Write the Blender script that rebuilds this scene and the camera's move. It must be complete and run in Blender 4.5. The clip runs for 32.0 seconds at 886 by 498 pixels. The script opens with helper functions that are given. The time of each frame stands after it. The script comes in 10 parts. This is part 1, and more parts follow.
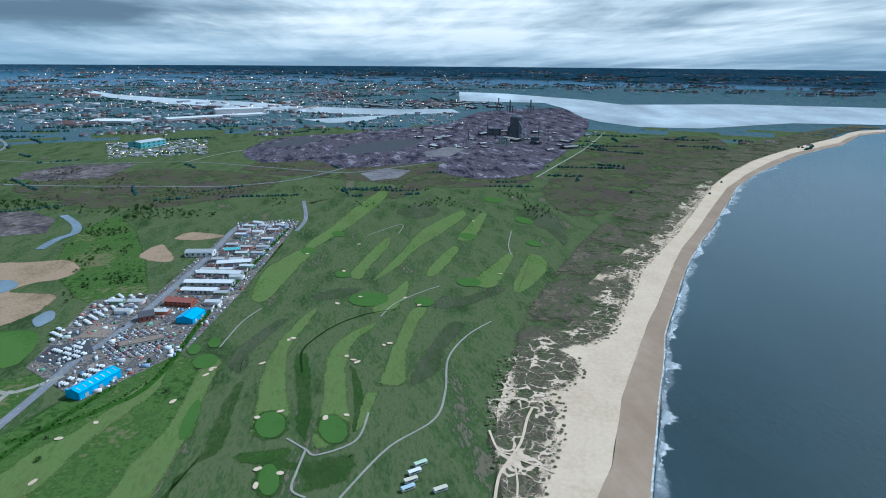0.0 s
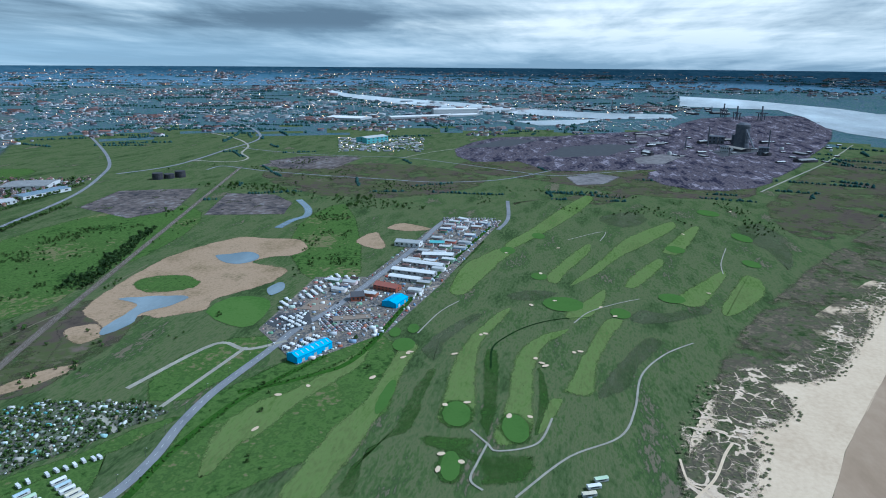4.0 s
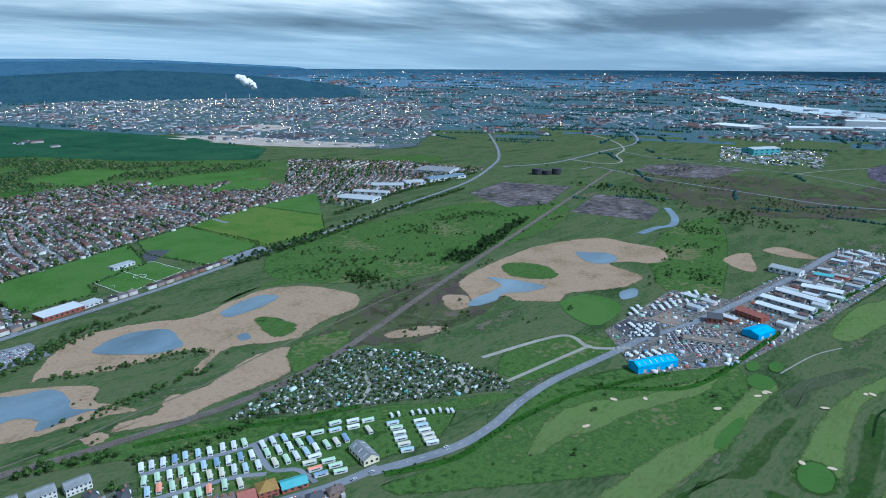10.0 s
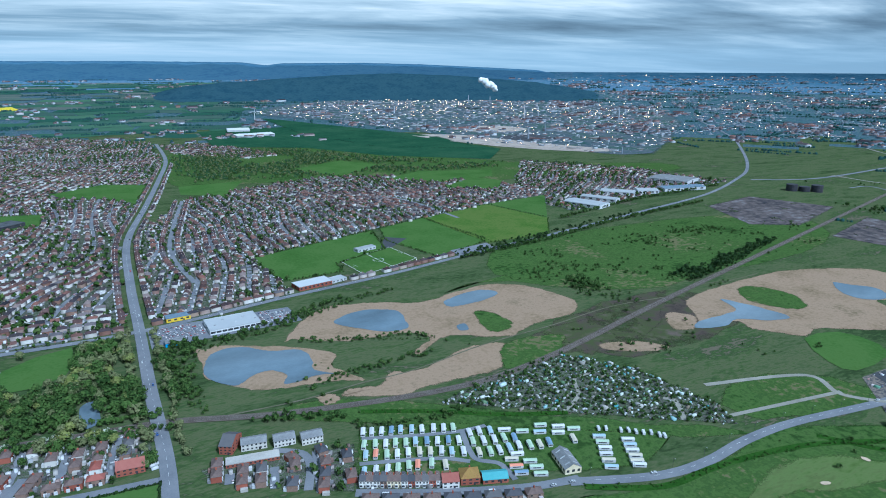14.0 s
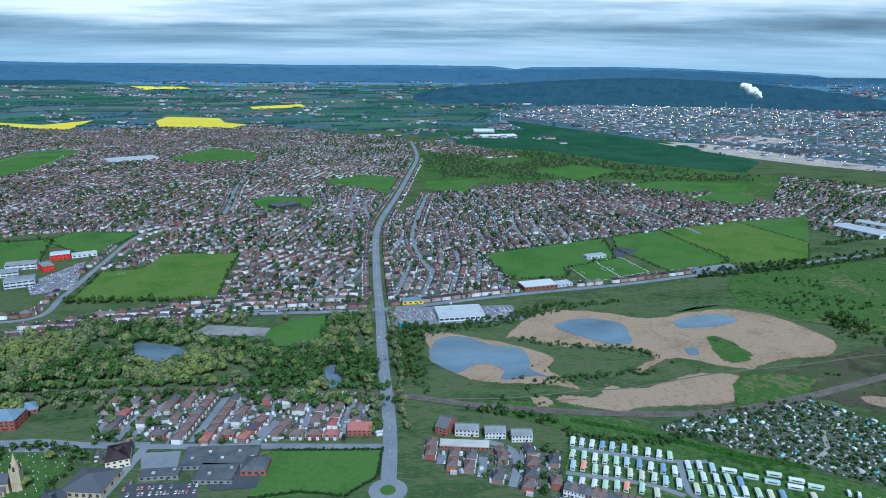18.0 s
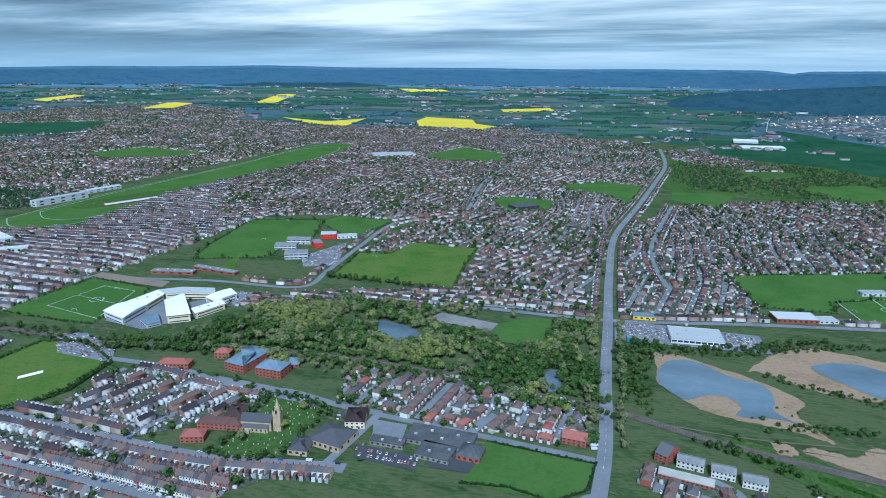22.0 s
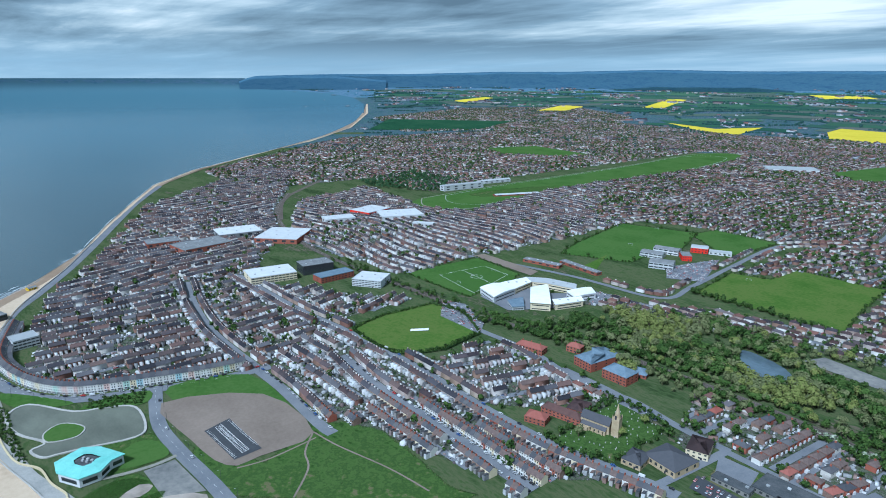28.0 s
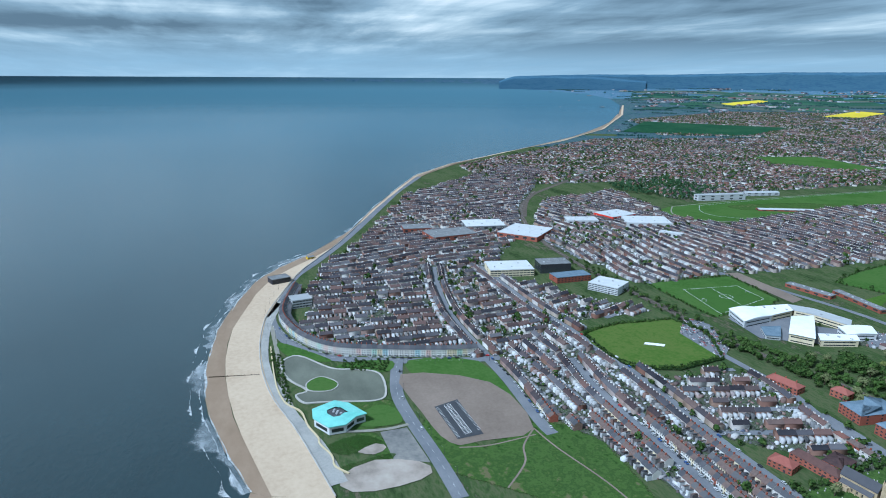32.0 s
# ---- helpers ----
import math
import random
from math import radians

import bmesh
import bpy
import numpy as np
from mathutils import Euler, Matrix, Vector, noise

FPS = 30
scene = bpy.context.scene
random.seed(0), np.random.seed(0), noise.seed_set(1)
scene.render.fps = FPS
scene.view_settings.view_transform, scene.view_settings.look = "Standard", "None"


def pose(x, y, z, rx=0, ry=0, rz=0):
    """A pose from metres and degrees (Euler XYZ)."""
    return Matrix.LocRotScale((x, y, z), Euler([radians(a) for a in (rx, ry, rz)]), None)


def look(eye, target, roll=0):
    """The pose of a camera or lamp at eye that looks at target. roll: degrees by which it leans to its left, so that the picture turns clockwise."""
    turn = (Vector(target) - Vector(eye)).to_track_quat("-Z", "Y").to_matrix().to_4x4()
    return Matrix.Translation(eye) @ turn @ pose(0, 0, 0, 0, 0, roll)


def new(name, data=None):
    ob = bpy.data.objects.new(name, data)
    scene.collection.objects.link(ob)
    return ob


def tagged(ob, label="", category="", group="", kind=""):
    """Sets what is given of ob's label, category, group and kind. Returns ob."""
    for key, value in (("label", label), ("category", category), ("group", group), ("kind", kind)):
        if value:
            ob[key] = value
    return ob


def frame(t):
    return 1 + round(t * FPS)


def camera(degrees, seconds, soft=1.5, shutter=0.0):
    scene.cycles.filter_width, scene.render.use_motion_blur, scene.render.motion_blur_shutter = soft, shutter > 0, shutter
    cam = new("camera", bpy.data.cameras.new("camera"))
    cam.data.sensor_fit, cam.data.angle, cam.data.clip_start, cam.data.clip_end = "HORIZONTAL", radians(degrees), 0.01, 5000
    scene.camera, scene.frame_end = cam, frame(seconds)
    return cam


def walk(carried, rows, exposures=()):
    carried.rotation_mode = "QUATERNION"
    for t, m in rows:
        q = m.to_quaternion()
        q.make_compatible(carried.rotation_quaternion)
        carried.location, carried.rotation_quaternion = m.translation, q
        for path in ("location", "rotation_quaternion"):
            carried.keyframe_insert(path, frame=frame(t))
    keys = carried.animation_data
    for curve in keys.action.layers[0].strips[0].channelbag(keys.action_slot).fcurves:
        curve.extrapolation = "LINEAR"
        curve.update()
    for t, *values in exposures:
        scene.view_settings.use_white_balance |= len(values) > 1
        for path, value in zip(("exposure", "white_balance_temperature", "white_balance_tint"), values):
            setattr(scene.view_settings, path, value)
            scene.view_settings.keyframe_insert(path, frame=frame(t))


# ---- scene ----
# ---- camera: it hovers and turns on the spot ----
cam = camera(69.68, 32.0, soft=1.0)
EYE = (0.0, 0.0, 310.0)
# seconds, tilt, heading, lean
TURNS = [
    (0, 73.62, -98.81, 0.43), (0.5, 73.66, -96.98, 0.53), (1, 73.69, -95.1, 0.59), (1.5, 73.71, -93.19, 0.6), (2, 73.71, -90.94, 0.57),
    (2.5, 73.71, -88.47, 0.54), (3, 73.71, -86.05, 0.5), (3.5, 73.71, -83.3, 0.48), (5.5, 73.73, -71.33, 0.3), (6, 73.74, -68.65, 0.31),
    (6.5, 73.76, -66.04, 0.32), (7, 73.78, -63.44, 0.33), (7.5, 73.79, -60.8, 0.33), (8, 73.81, -58.18, 0.31), (8.5, 73.82, -55.58, 0.29),
    (9, 73.83, -52.91, 0.27), (9.5, 73.84, -50.26, 0.26), (10, 73.85, -47.55, 0.24), (10.5, 73.86, -44.69, 0.21), (11, 73.87, -41.75, 0.17),
    (11.5, 73.9, -38.79, 0.13), (12, 73.92, -35.79, 0.11), (12.5, 73.95, -33.14, 0.1), (13, 73.97, -31, 0.09), (13.5, 74, -28.93, 0.09),
    (15.5, 74.18, -20.2, 0.33), (16, 74.19, -17.26, 0.34), (16.5, 74.21, -14.06, 0.34), (17, 74.23, -10.8, 0.33), (17.5, 74.26, -8.19, 0.33),
    (18, 74.29, -5.73, 0.34), (18.5, 74.32, -3.22, 0.37), (19, 74.35, -0.58, 0.42), (19.5, 74.38, 2.11, 0.46), (20, 74.42, 4.87, 0.5),
    (20.5, 74.44, 7.6, 0.52), (21, 74.46, 10.34, 0.51), (21.5, 74.48, 13.09, 0.48), (22, 74.51, 15.85, 0.45), (22.5, 74.54, 18.64, 0.41),
    (23, 74.58, 21.39, 0.39), (23.5, 74.62, 24.1, 0.37), (24, 74.66, 26.8, 0.35), (24.5, 74.68, 29.6, 0.34), (25, 74.7, 32.44, 0.33),
    (25.5, 74.72, 35.28, 0.32), (27.5, 74.72, 46.29, 0.21), (28, 74.72, 49.02, 0.22), (28.5, 74.71, 51.64, 0.23), (29, 74.71, 54.45, 0.24),
    (29.5, 74.7, 57.31, 0.25), (30, 74.69, 60.11, 0.25), (30.5, 74.68, 62.94, 0.26), (31, 74.67, 65.76, 0.28), (31.5, 74.66, 68.56, 0.32),
    (32, 74.64, 71.07, 0.37),
]
PATH = [(t, pose(*EYE, rx, 0, rz) @ pose(0, 0, 0, 0, 0, lean)) for t, rx, rz, lean in TURNS]
walk(cam, PATH, [(0.0, 0.34, 4950, 5), (6.0, 0.34, 4850, 5), (13.0, 0.34, 4720, 5), (21.0, 0.34, 4700, 5), (26.0, 0.34, 4850, 5), (32.0, 0.34, 4900, 5)])

# ---- world, sun, exposure ----
SUN_EL, SUN_AZ = 48.0, -165.0   # height and heading of the veiled sun, degrees
world = bpy.data.worlds.new("sky")
scene.world = world
world.use_nodes = True
wt = world.node_tree
wt.nodes.clear()


def wnode(kind, **props):
    n = wt.nodes.new(kind)
    for k, v in props.items():
        n.inputs[k].default_value = v
    return n


def wmath(op, a, b=None, c=None):
    n = wt.nodes.new("ShaderNodeMath")
    n.operation = op
    for i, v in enumerate((a, b, c)):
        if v is None:
            continue
        if isinstance(v, (int, float)):
            n.inputs[i].default_value = v
        else:
            wt.links.new(v, n.inputs[i])
    return n.outputs[0]


def wmix(fac, a, b):
    n = wt.nodes.new("ShaderNodeMix")
    n.data_type = "RGBA"
    for sock, v in ((n.inputs[0], fac), (n.inputs[6], a), (n.inputs[7], b)):
        if isinstance(v, tuple):
            sock.default_value = (*v, 1)
        elif isinstance(v, (int, float)):
            sock.default_value = v
        else:
            wt.links.new(v, sock)
    return n.outputs[2]


coord = wt.nodes.new("ShaderNodeTexCoord")
sep = wt.nodes.new("ShaderNodeSeparateXYZ")
wt.links.new(coord.outputs["Generated"], sep.inputs[0])
up = wmath("MAXIMUM", sep.outputs[2], 0.015)
lifted = wt.nodes.new("ShaderNodeCombineXYZ")
wt.links.new(sep.outputs[0], lifted.inputs[0])
wt.links.new(sep.outputs[1], lifted.inputs[1])
wt.links.new(up, lifted.inputs[2])
sky = wt.nodes.new("ShaderNodeTexSky")
sky.sky_type = "NISHITA"
sky.sun_disc = False
sky.sun_elevation = radians(SUN_EL)
sky.sun_rotation = radians(-SUN_AZ)
sky.air_density, sky.dust_density, sky.ozone_density = 1.0, 2.0, 2.0
wt.links.new(lifted.outputs[0], sky.inputs[0])
# a broken sheet of cloud, seen in perspective towards the horizon
den = wmath("ADD", wmath("MAXIMUM", sep.outputs[2], -0.02), 0.07)
flat = wt.nodes.new("ShaderNodeCombineXYZ")
wt.links.new(wmath("DIVIDE", sep.outputs[0], den), flat.inputs[0])
wt.links.new(wmath("DIVIDE", sep.outputs[1], den), flat.inputs[1])


def cloud(scale, detail, seed, rough=0.55):
    mp = wt.nodes.new("ShaderNodeMapping")
    mp.inputs["Location"].default_value = (seed, seed * 0.7, 0)
    mp.inputs["Rotation"].default_value = (0, 0, radians(25))
    mp.inputs["Scale"].default_value = (scale * 0.55, scale * 1.3, 1)
    wt.links.new(flat.outputs[0], mp.inputs[0])
    n = wnode("ShaderNodeTexNoise", Scale=1.0, Detail=detail, Roughness=rough, Distortion=0.35)
    wt.links.new(mp.outputs[0], n.inputs["Vector"])
    return n.outputs[0]


def wramp(fac, stops):
    n = wt.nodes.new("ShaderNodeValToRGB")
    while len(n.color_ramp.elements) < len(stops):
        n.color_ramp.elements.new(0.5)
    for e, (p, v) in zip(n.color_ramp.elements, stops):
        e.position, e.color = p, (v, v, v, 1) if isinstance(v, (int, float)) else (*v, 1)
    wt.links.new(fac, n.inputs[0])
    return n.outputs[0]


def streaks(sx, sz, detail, seed, rough):
    """Long level bands of cloud, as a sheet seen from far below its height."""
    v = wt.nodes.new("ShaderNodeCombineXYZ")
    wt.links.new(wmath("MULTIPLY_ADD", sep.outputs[0], sx, seed), v.inputs[0])
    wt.links.new(wmath("MULTIPLY", sep.outputs[1], sx), v.inputs[1])
    wt.links.new(wmath("MULTIPLY", sep.outputs[2], sz), v.inputs[2])
    n = wnode("ShaderNodeTexNoise", Scale=1.0, Detail=detail, Roughness=rough, Distortion=0.25)
    wt.links.new(v.outputs[0], n.inputs["Vector"])
    return n.outputs[0]


big = cloud(0.22, 6, 3.1, 0.6)
fine = cloud(0.8, 8, 9.7, 0.62)
bands = streaks(1.2, 27.0, 5, 4.2, 0.5)
density = wmath("ADD", wmath("MULTIPLY", big, 0.42), wmath("ADD", wmath("MULTIPLY", fine, 0.22), wmath("MULTIPLY", bands, 0.36)))
shade = wramp(density, [(0.39, (5.4, 5.0, 4.3)), (0.45, (3.1, 3.35, 3.15)), (0.505, (1.65, 2.05, 2.15)), (0.58, (0.8, 1.05, 1.16))])
cover = wramp(density, [(0.30, 0.7), (0.42, 0.95), (0.6, 1.0)])
low = wramp(up, [(0.0, (1.0, 1.0, 1.0)), (0.018, (0.95, 0.95, 0.95)), (0.055, (0.0, 0.0, 0.0))])
glow = wmix(wmath("MULTIPLY", low, 0.75), shade, wmix(fine, (1.8, 2.6, 2.95), (2.5, 3.1, 3.25)))
# the west, behind the cloud, is brighter and warmer
west = wmath("MAXIMUM", wmath("ADD", wmath("MULTIPLY", sep.outputs[0], 0.93), wmath("MULTIPLY", sep.outputs[1], -0.37)), 0.0)
glow = wmix(wmath("MULTIPLY", wmath("POWER", west, 2.0), 0.45), glow, wmix(wramp(density, [(0.40, 0.0), (0.56, 1.0)]), (4.8, 4.6, 4.1), (0.9, 1.1, 1.3)))
clouded = wmix(cover, sky.outputs[0], glow)
bg = wnode("ShaderNodeBackground", Strength=0.16)
wt.links.new(clouded, bg.inputs[0])
wo = wt.nodes.new("ShaderNodeOutputWorld")
wt.links.new(bg.outputs[0], wo.inputs[0])

sun = new("sun", bpy.data.lights.new("sun", "SUN"))
sun.data.energy, sun.data.angle, sun.data.color = 3.6, radians(8), (1.0, 0.97, 0.92)
sun_way = Vector((math.sin(radians(-SUN_AZ)) * math.cos(radians(SUN_EL)), math.cos(radians(SUN_AZ)) * math.cos(radians(SUN_EL)), math.sin(radians(SUN_EL))))
sun.matrix_world = look(sun_way * 500, (0, 0, 0))

# ---- materials ----
MATS = {}
SOFT = set()   # ground covers with ragged borders


def mat(name, stops, scale=0.05, scale2=0.6, rough=0.9, spec=0.0, metal=0.0, bump=0.0, island=0.0, mottled=0.35, detail=6, stretch=(1, 1, 1), turn=0.0, emit=0.0, holes=None, gain=0.17, edge=False, soft=0.05):
    """A surface from a ramp of colours over two noises; island: how far each loose piece differs; scale in 1/m."""
    if name in MATS:
        return MATS[name]
    m = bpy.data.materials.new(name)
    MATS[name] = m
    m.use_nodes = True
    nt = m.node_tree
    b = nt.nodes["Principled BSDF"]
    b.inputs["Roughness"].default_value = rough
    b.inputs["Specular IOR Level"].default_value = spec
    b.inputs["Metallic"].default_value = metal
    tc = nt.nodes.new("ShaderNodeTexCoord")
    mp = nt.nodes.new("ShaderNodeMapping")
    mp.inputs["Scale"].default_value, mp.inputs["Rotation"].default_value = stretch, (0, 0, radians(turn))
    nt.links.new(tc.outputs["Object"], mp.inputs[0])

    def nz(s, d, r=0.6):
        n = nt.nodes.new("ShaderNodeTexNoise")
        n.inputs["Scale"].default_value, n.inputs["Detail"].default_value, n.inputs["Roughness"].default_value = s, d, r
        nt.links.new(mp.outputs[0], n.inputs["Vector"])
        return n.outputs[0]

    def mx(op, a, bb):
        n = nt.nodes.new("ShaderNodeMath")
        n.operation = op
        for i, v in enumerate((a, bb)):
            if isinstance(v, (int, float)):
                n.inputs[i].default_value = v
            else:
                nt.links.new(v, n.inputs[i])
        return n.outputs[0]

    n1, n2 = nz(scale, detail), nz(scale2, 5)
    fac = mx("ADD", mx("MULTIPLY", n1, 1 - mottled), mx("MULTIPLY", n2, mottled))
    if island:
        g = nt.nodes.new("ShaderNodeNewGeometry")
        o = nt.nodes.new("ShaderNodeObjectInfo")
        r = mx("FRACT", mx("ADD", g.outputs["Random Per Island"], o.outputs["Random"]), 0.0)
        fac = mx("ADD", mx("MULTIPLY", fac, 1 - island), mx("MULTIPLY", r, island))
        lo, hi = 0.5 - 0.2 * (1 - island) - 0.5 * island, 0.5 + 0.2 * (1 - island) + 0.5 * island
    else:
        lo, hi = 0.5 - gain, 0.5 + gain
    n = nt.nodes.new("ShaderNodeMapRange")
    n.inputs[1].default_value, n.inputs[2].default_value = lo, hi
    nt.links.new(fac, n.inputs[0])
    ramp = nt.nodes.new("ShaderNodeValToRGB")
    while len(ramp.color_ramp.elements) < len(stops):
        ramp.color_ramp.elements.new(0.5)
    for i, (e, c) in enumerate(zip(ramp.color_ramp.elements, stops)):
        e.position, e.color = (i / max(1, len(stops) - 1), (*c, 1)) if len(c) == 3 else (c[3], (*c[:3], 1))
    nt.links.new(n.outputs[0], ramp.inputs[0])
    nt.links.new(ramp.outputs[0], b.inputs["Base Color"])
    if bump:
        bp = nt.nodes.new("ShaderNodeBump")
        bp.inputs["Strength"].default_value, bp.inputs["Distance"].default_value = 1.0, bump
        nt.links.new(n2, bp.inputs["Height"])
        nt.links.new(bp.outputs[0], b.inputs["Normal"])
    alpha = None
    if holes:   # worn through in ragged patches: noise scale, share that is left
        hn = nz(holes[0], 8, 0.65)
        hr = nt.nodes.new("ShaderNodeMapRange")
        hr.inputs[1].default_value, hr.inputs[2].default_value = 0.5 - (holes[1] - 0.5) * 0.5 - soft, 0.5 - (holes[1] - 0.5) * 0.5 + soft
        nt.links.new(hn, hr.inputs[0])
        alpha = hr.outputs[0]
    if edge:    # thins out raggedly towards its outline
        SOFT.add(name)
        at = nt.nodes.new("ShaderNodeAttribute")
        at.attribute_name = "edge"
        er = nt.nodes.new("ShaderNodeMapRange")
        er.inputs[1].default_value, er.inputs[2].default_value = 0.34, 0.66
        nt.links.new(mx("ADD", at.outputs["Fac"], mx("ADD", mx("MULTIPLY", mx("SUBTRACT", nz(0.09, 6, 0.65), 0.5), 1.3), mx("MULTIPLY", mx("SUBTRACT", nz(1.1, 3, 0.7), 0.5), 1.6))), er.inputs[0])
        alpha = mx("MULTIPLY", alpha, er.outputs[0]) if alpha else er.outputs[0]
    if alpha:
        nt.links.new(alpha, b.inputs["Alpha"])
    if emit:
        nt.links.new(ramp.outputs[0], b.inputs["Emission Color"])
        b.inputs["Emission Strength"].default_value = emit
    return m


M_ROUGH = mat("rough_grass", [(0.0338, 0.0527, 0.0207), (0.0502, 0.0768, 0.0287), (0.0678, 0.0911, 0.0391), (0.0903, 0.1032, 0.0506), (0.0564, 0.0878, 0.031), (0.0414, 0.0659, 0.0253), (0.1192, 0.1053, 0.0736)], 0.012, 0.22, bump=0.3, mottled=0.32, detail=12, gain=0.115, stretch=(0.45, 1.3, 1), turn=22)
# the far rings carry the blue of distance haze in their base colour
M_HAZYLAND = mat("far_land", [(0.0234, 0.0625, 0.069), (0.0468, 0.1, 0.105), (0.0975, 0.1187, 0.165), (0.0338, 0.0825, 0.084), (0.065, 0.125, 0.105), (0.117, 0.125, 0.1725), (0.0312, 0.075, 0.087), (0.0585, 0.0938, 0.135)], 0.012, 0.06, mottled=0.5, gain=0.1, detail=12)
M_HAZYPLAIN = mat("farthest_plain", [(0.045, 0.112, 0.161), (0.075, 0.147, 0.21), (0.1275, 0.182, 0.259), (0.054, 0.126, 0.175), (0.09, 0.168, 0.21)], 0.012, 0.05, mottled=0.5, gain=0.1, detail=10, stretch=(1, 1, 6))
# painted paler still, to offset the shade on the western rim
M_HAZYRIM = mat("horizon_plain", [(0.055, 0.125, 0.19), (0.075, 0.155, 0.225), (0.1, 0.18, 0.25)], 0.01, 0.04, gain=0.1, detail=10, stretch=(1, 1, 6))
M_MEADOW = mat("meadow", [(0.0301, 0.0582, 0.0154), (0.0526, 0.097, 0.0242), (0.0702, 0.1164, 0.0308), (0.0427, 0.0776, 0.022), (0.0627, 0.1078, 0.0264), (0.1254, 0.1186, 0.0605)], 0.008, 0.12, bump=0.6, mottled=0.45, detail=12, gain=0.1, edge=True)
M_PITCH = mat("mown_grass", [(0.045, 0.096, 0.02), (0.058, 0.116, 0.026), (0.074, 0.13, 0.034), (0.062, 0.118, 0.026)], 0.014, 0.2, bump=0.1, mottled=0.4, detail=10, gain=0.14)
M_PITCH_W = mat("worn_grass", [(0.052, 0.108, 0.018), (0.072, 0.126, 0.024), (0.1, 0.138, 0.034), (0.066, 0.12, 0.022)], 0.014, 0.2, bump=0.1, mottled=0.4, detail=10, gain=0.14)
M_FAIRWAY = mat("fairway", [(0.064, 0.102, 0.026), (0.086, 0.128, 0.036), (0.108, 0.15, 0.05), (0.094, 0.122, 0.042), (0.076, 0.126, 0.034)], 0.014, 0.2, bump=0.15, mottled=0.45, detail=10, gain=0.14, edge=True, stretch=(0.5, 1.4, 1), turn=22)
M_PUTTING = mat("putting_green", [(0.046, 0.098, 0.022), (0.06, 0.118, 0.028), (0.052, 0.108, 0.024)], 0.03, 0.3)
M_REED = mat("reeds", [(0.1, 0.0873, 0.049), (0.18, 0.1339, 0.0804), (0.25, 0.1794, 0.1156), (0.3, 0.2153, 0.145), (0.22, 0.161, 0.1029), (0.14, 0.1145, 0.0647)], 0.014, 0.2, bump=0.8, mottled=0.4, detail=12, gain=0.2, edge=True)
M_MARSH = mat("marsh", [(0.03, 0.07, 0.015), (0.05, 0.10, 0.025), (0.10, 0.11, 0.045)], 0.02, 0.25, bump=0.5)
M_SAND = mat("dry_sand", [(0.4173, 0.3187, 0.2246), (0.4968, 0.3889, 0.2808), (0.5564, 0.4452, 0.3283)], 0.012, 0.2, bump=0.2, detail=11, mottled=0.45)
M_WET = mat("wet_sand", [(0.2128, 0.1493, 0.0997), (0.2632, 0.1905, 0.1311), (0.3248, 0.242, 0.171)], 0.012, 0.08, rough=0.6, spec=0.06, bump=0.03, stretch=(0.5, 1, 1), detail=9)
M_DUNE = mat("dune_scrub", [(0.0253, 0.046, 0.0161), (0.0517, 0.0644, 0.0299), (0.0862, 0.0874, 0.0517), (0.069, 0.0598, 0.046), (0.138, 0.115, 0.0805), (0.046, 0.0633, 0.0253)], 0.02, 0.09, bump=1.5, mottled=0.5, detail=11, gain=0.13, holes=(0.012, 0.64), edge=True)
M_HUMMOCK = mat("marram_hummocks", [(0.07, 0.078, 0.038), (0.105, 0.105, 0.058), (0.16, 0.145, 0.09)], 0.1, 0.6, bump=0.3, island=0.35)
M_BLOWN = mat("blown_sand", [(0.378, 0.29, 0.2185), (0.4935, 0.39, 0.2945), (0.5775, 0.46, 0.361)], 0.05, 0.3, bump=0.5, mottled=0.45, edge=True)
# trodden paths between the tufts: sand shows along the seams of warped cells, wider where it is worn
nt_ = M_BLOWN.node_tree
tc_, mp_, nz_, wd_, vo_, sp_, th_, lt_, ml_ = (nt_.nodes.new("ShaderNode" + k) for k in ("TexCoord", "VectorMath", "TexNoise", "TexNoise", "TexVoronoi", "MapRange", "MapRange", "Math", "Math"))
mp_.operation, mp_.inputs[1].default_value = "MULTIPLY_ADD", (16, 16, 0)
nz_.inputs["Scale"].default_value, nz_.inputs["Detail"].default_value = 0.07, 4
wd_.inputs["Scale"].default_value, wd_.inputs["Detail"].default_value = 0.022, 5
vo_.feature, vo_.inputs["Scale"].default_value = "DISTANCE_TO_EDGE", 0.062
nt_.links.new(tc_.outputs["Object"], nz_.inputs["Vector"])
nt_.links.new(tc_.outputs["Object"], wd_.inputs["Vector"])
nt_.links.new(nz_.outputs["Color"], mp_.inputs[0])
nt_.links.new(tc_.outputs["Object"], mp_.inputs[2])
nt_.links.new(mp_.outputs[0], vo_.inputs["Vector"])
for k_, v_ in enumerate((0.48, 0.76, 0.012, 0.3)):
    th_.inputs[k_ + 1].default_value = v_
nt_.links.new(wd_.outputs[0], th_.inputs[0])
lt_.operation, ml_.operation = "SUBTRACT", "MULTIPLY"
nt_.links.new(th_.outputs[0], lt_.inputs[0])
nt_.links.new(vo_.outputs["Distance"], lt_.inputs[1])
for k_, v_ in enumerate((-0.02, 0.02, 0.0, 1.0)):
    sp_.inputs[k_ + 1].default_value = v_
nt_.links.new(lt_.outputs[0], sp_.inputs[0])
nt_.links.new(sp_.outputs[0], ml_.inputs[0])
nt_.links.new(nt_.nodes["Principled BSDF"].inputs["Alpha"].links[0].from_socket, ml_.inputs[1])
nt_.links.new(ml_.outputs[0], nt_.nodes["Principled BSDF"].inputs["Alpha"])
M_BARE = mat("bare_earth", [(0.17, 0.135, 0.11), (0.21, 0.168, 0.138), (0.25, 0.2, 0.165)], 0.02, 0.3, bump=0.2)
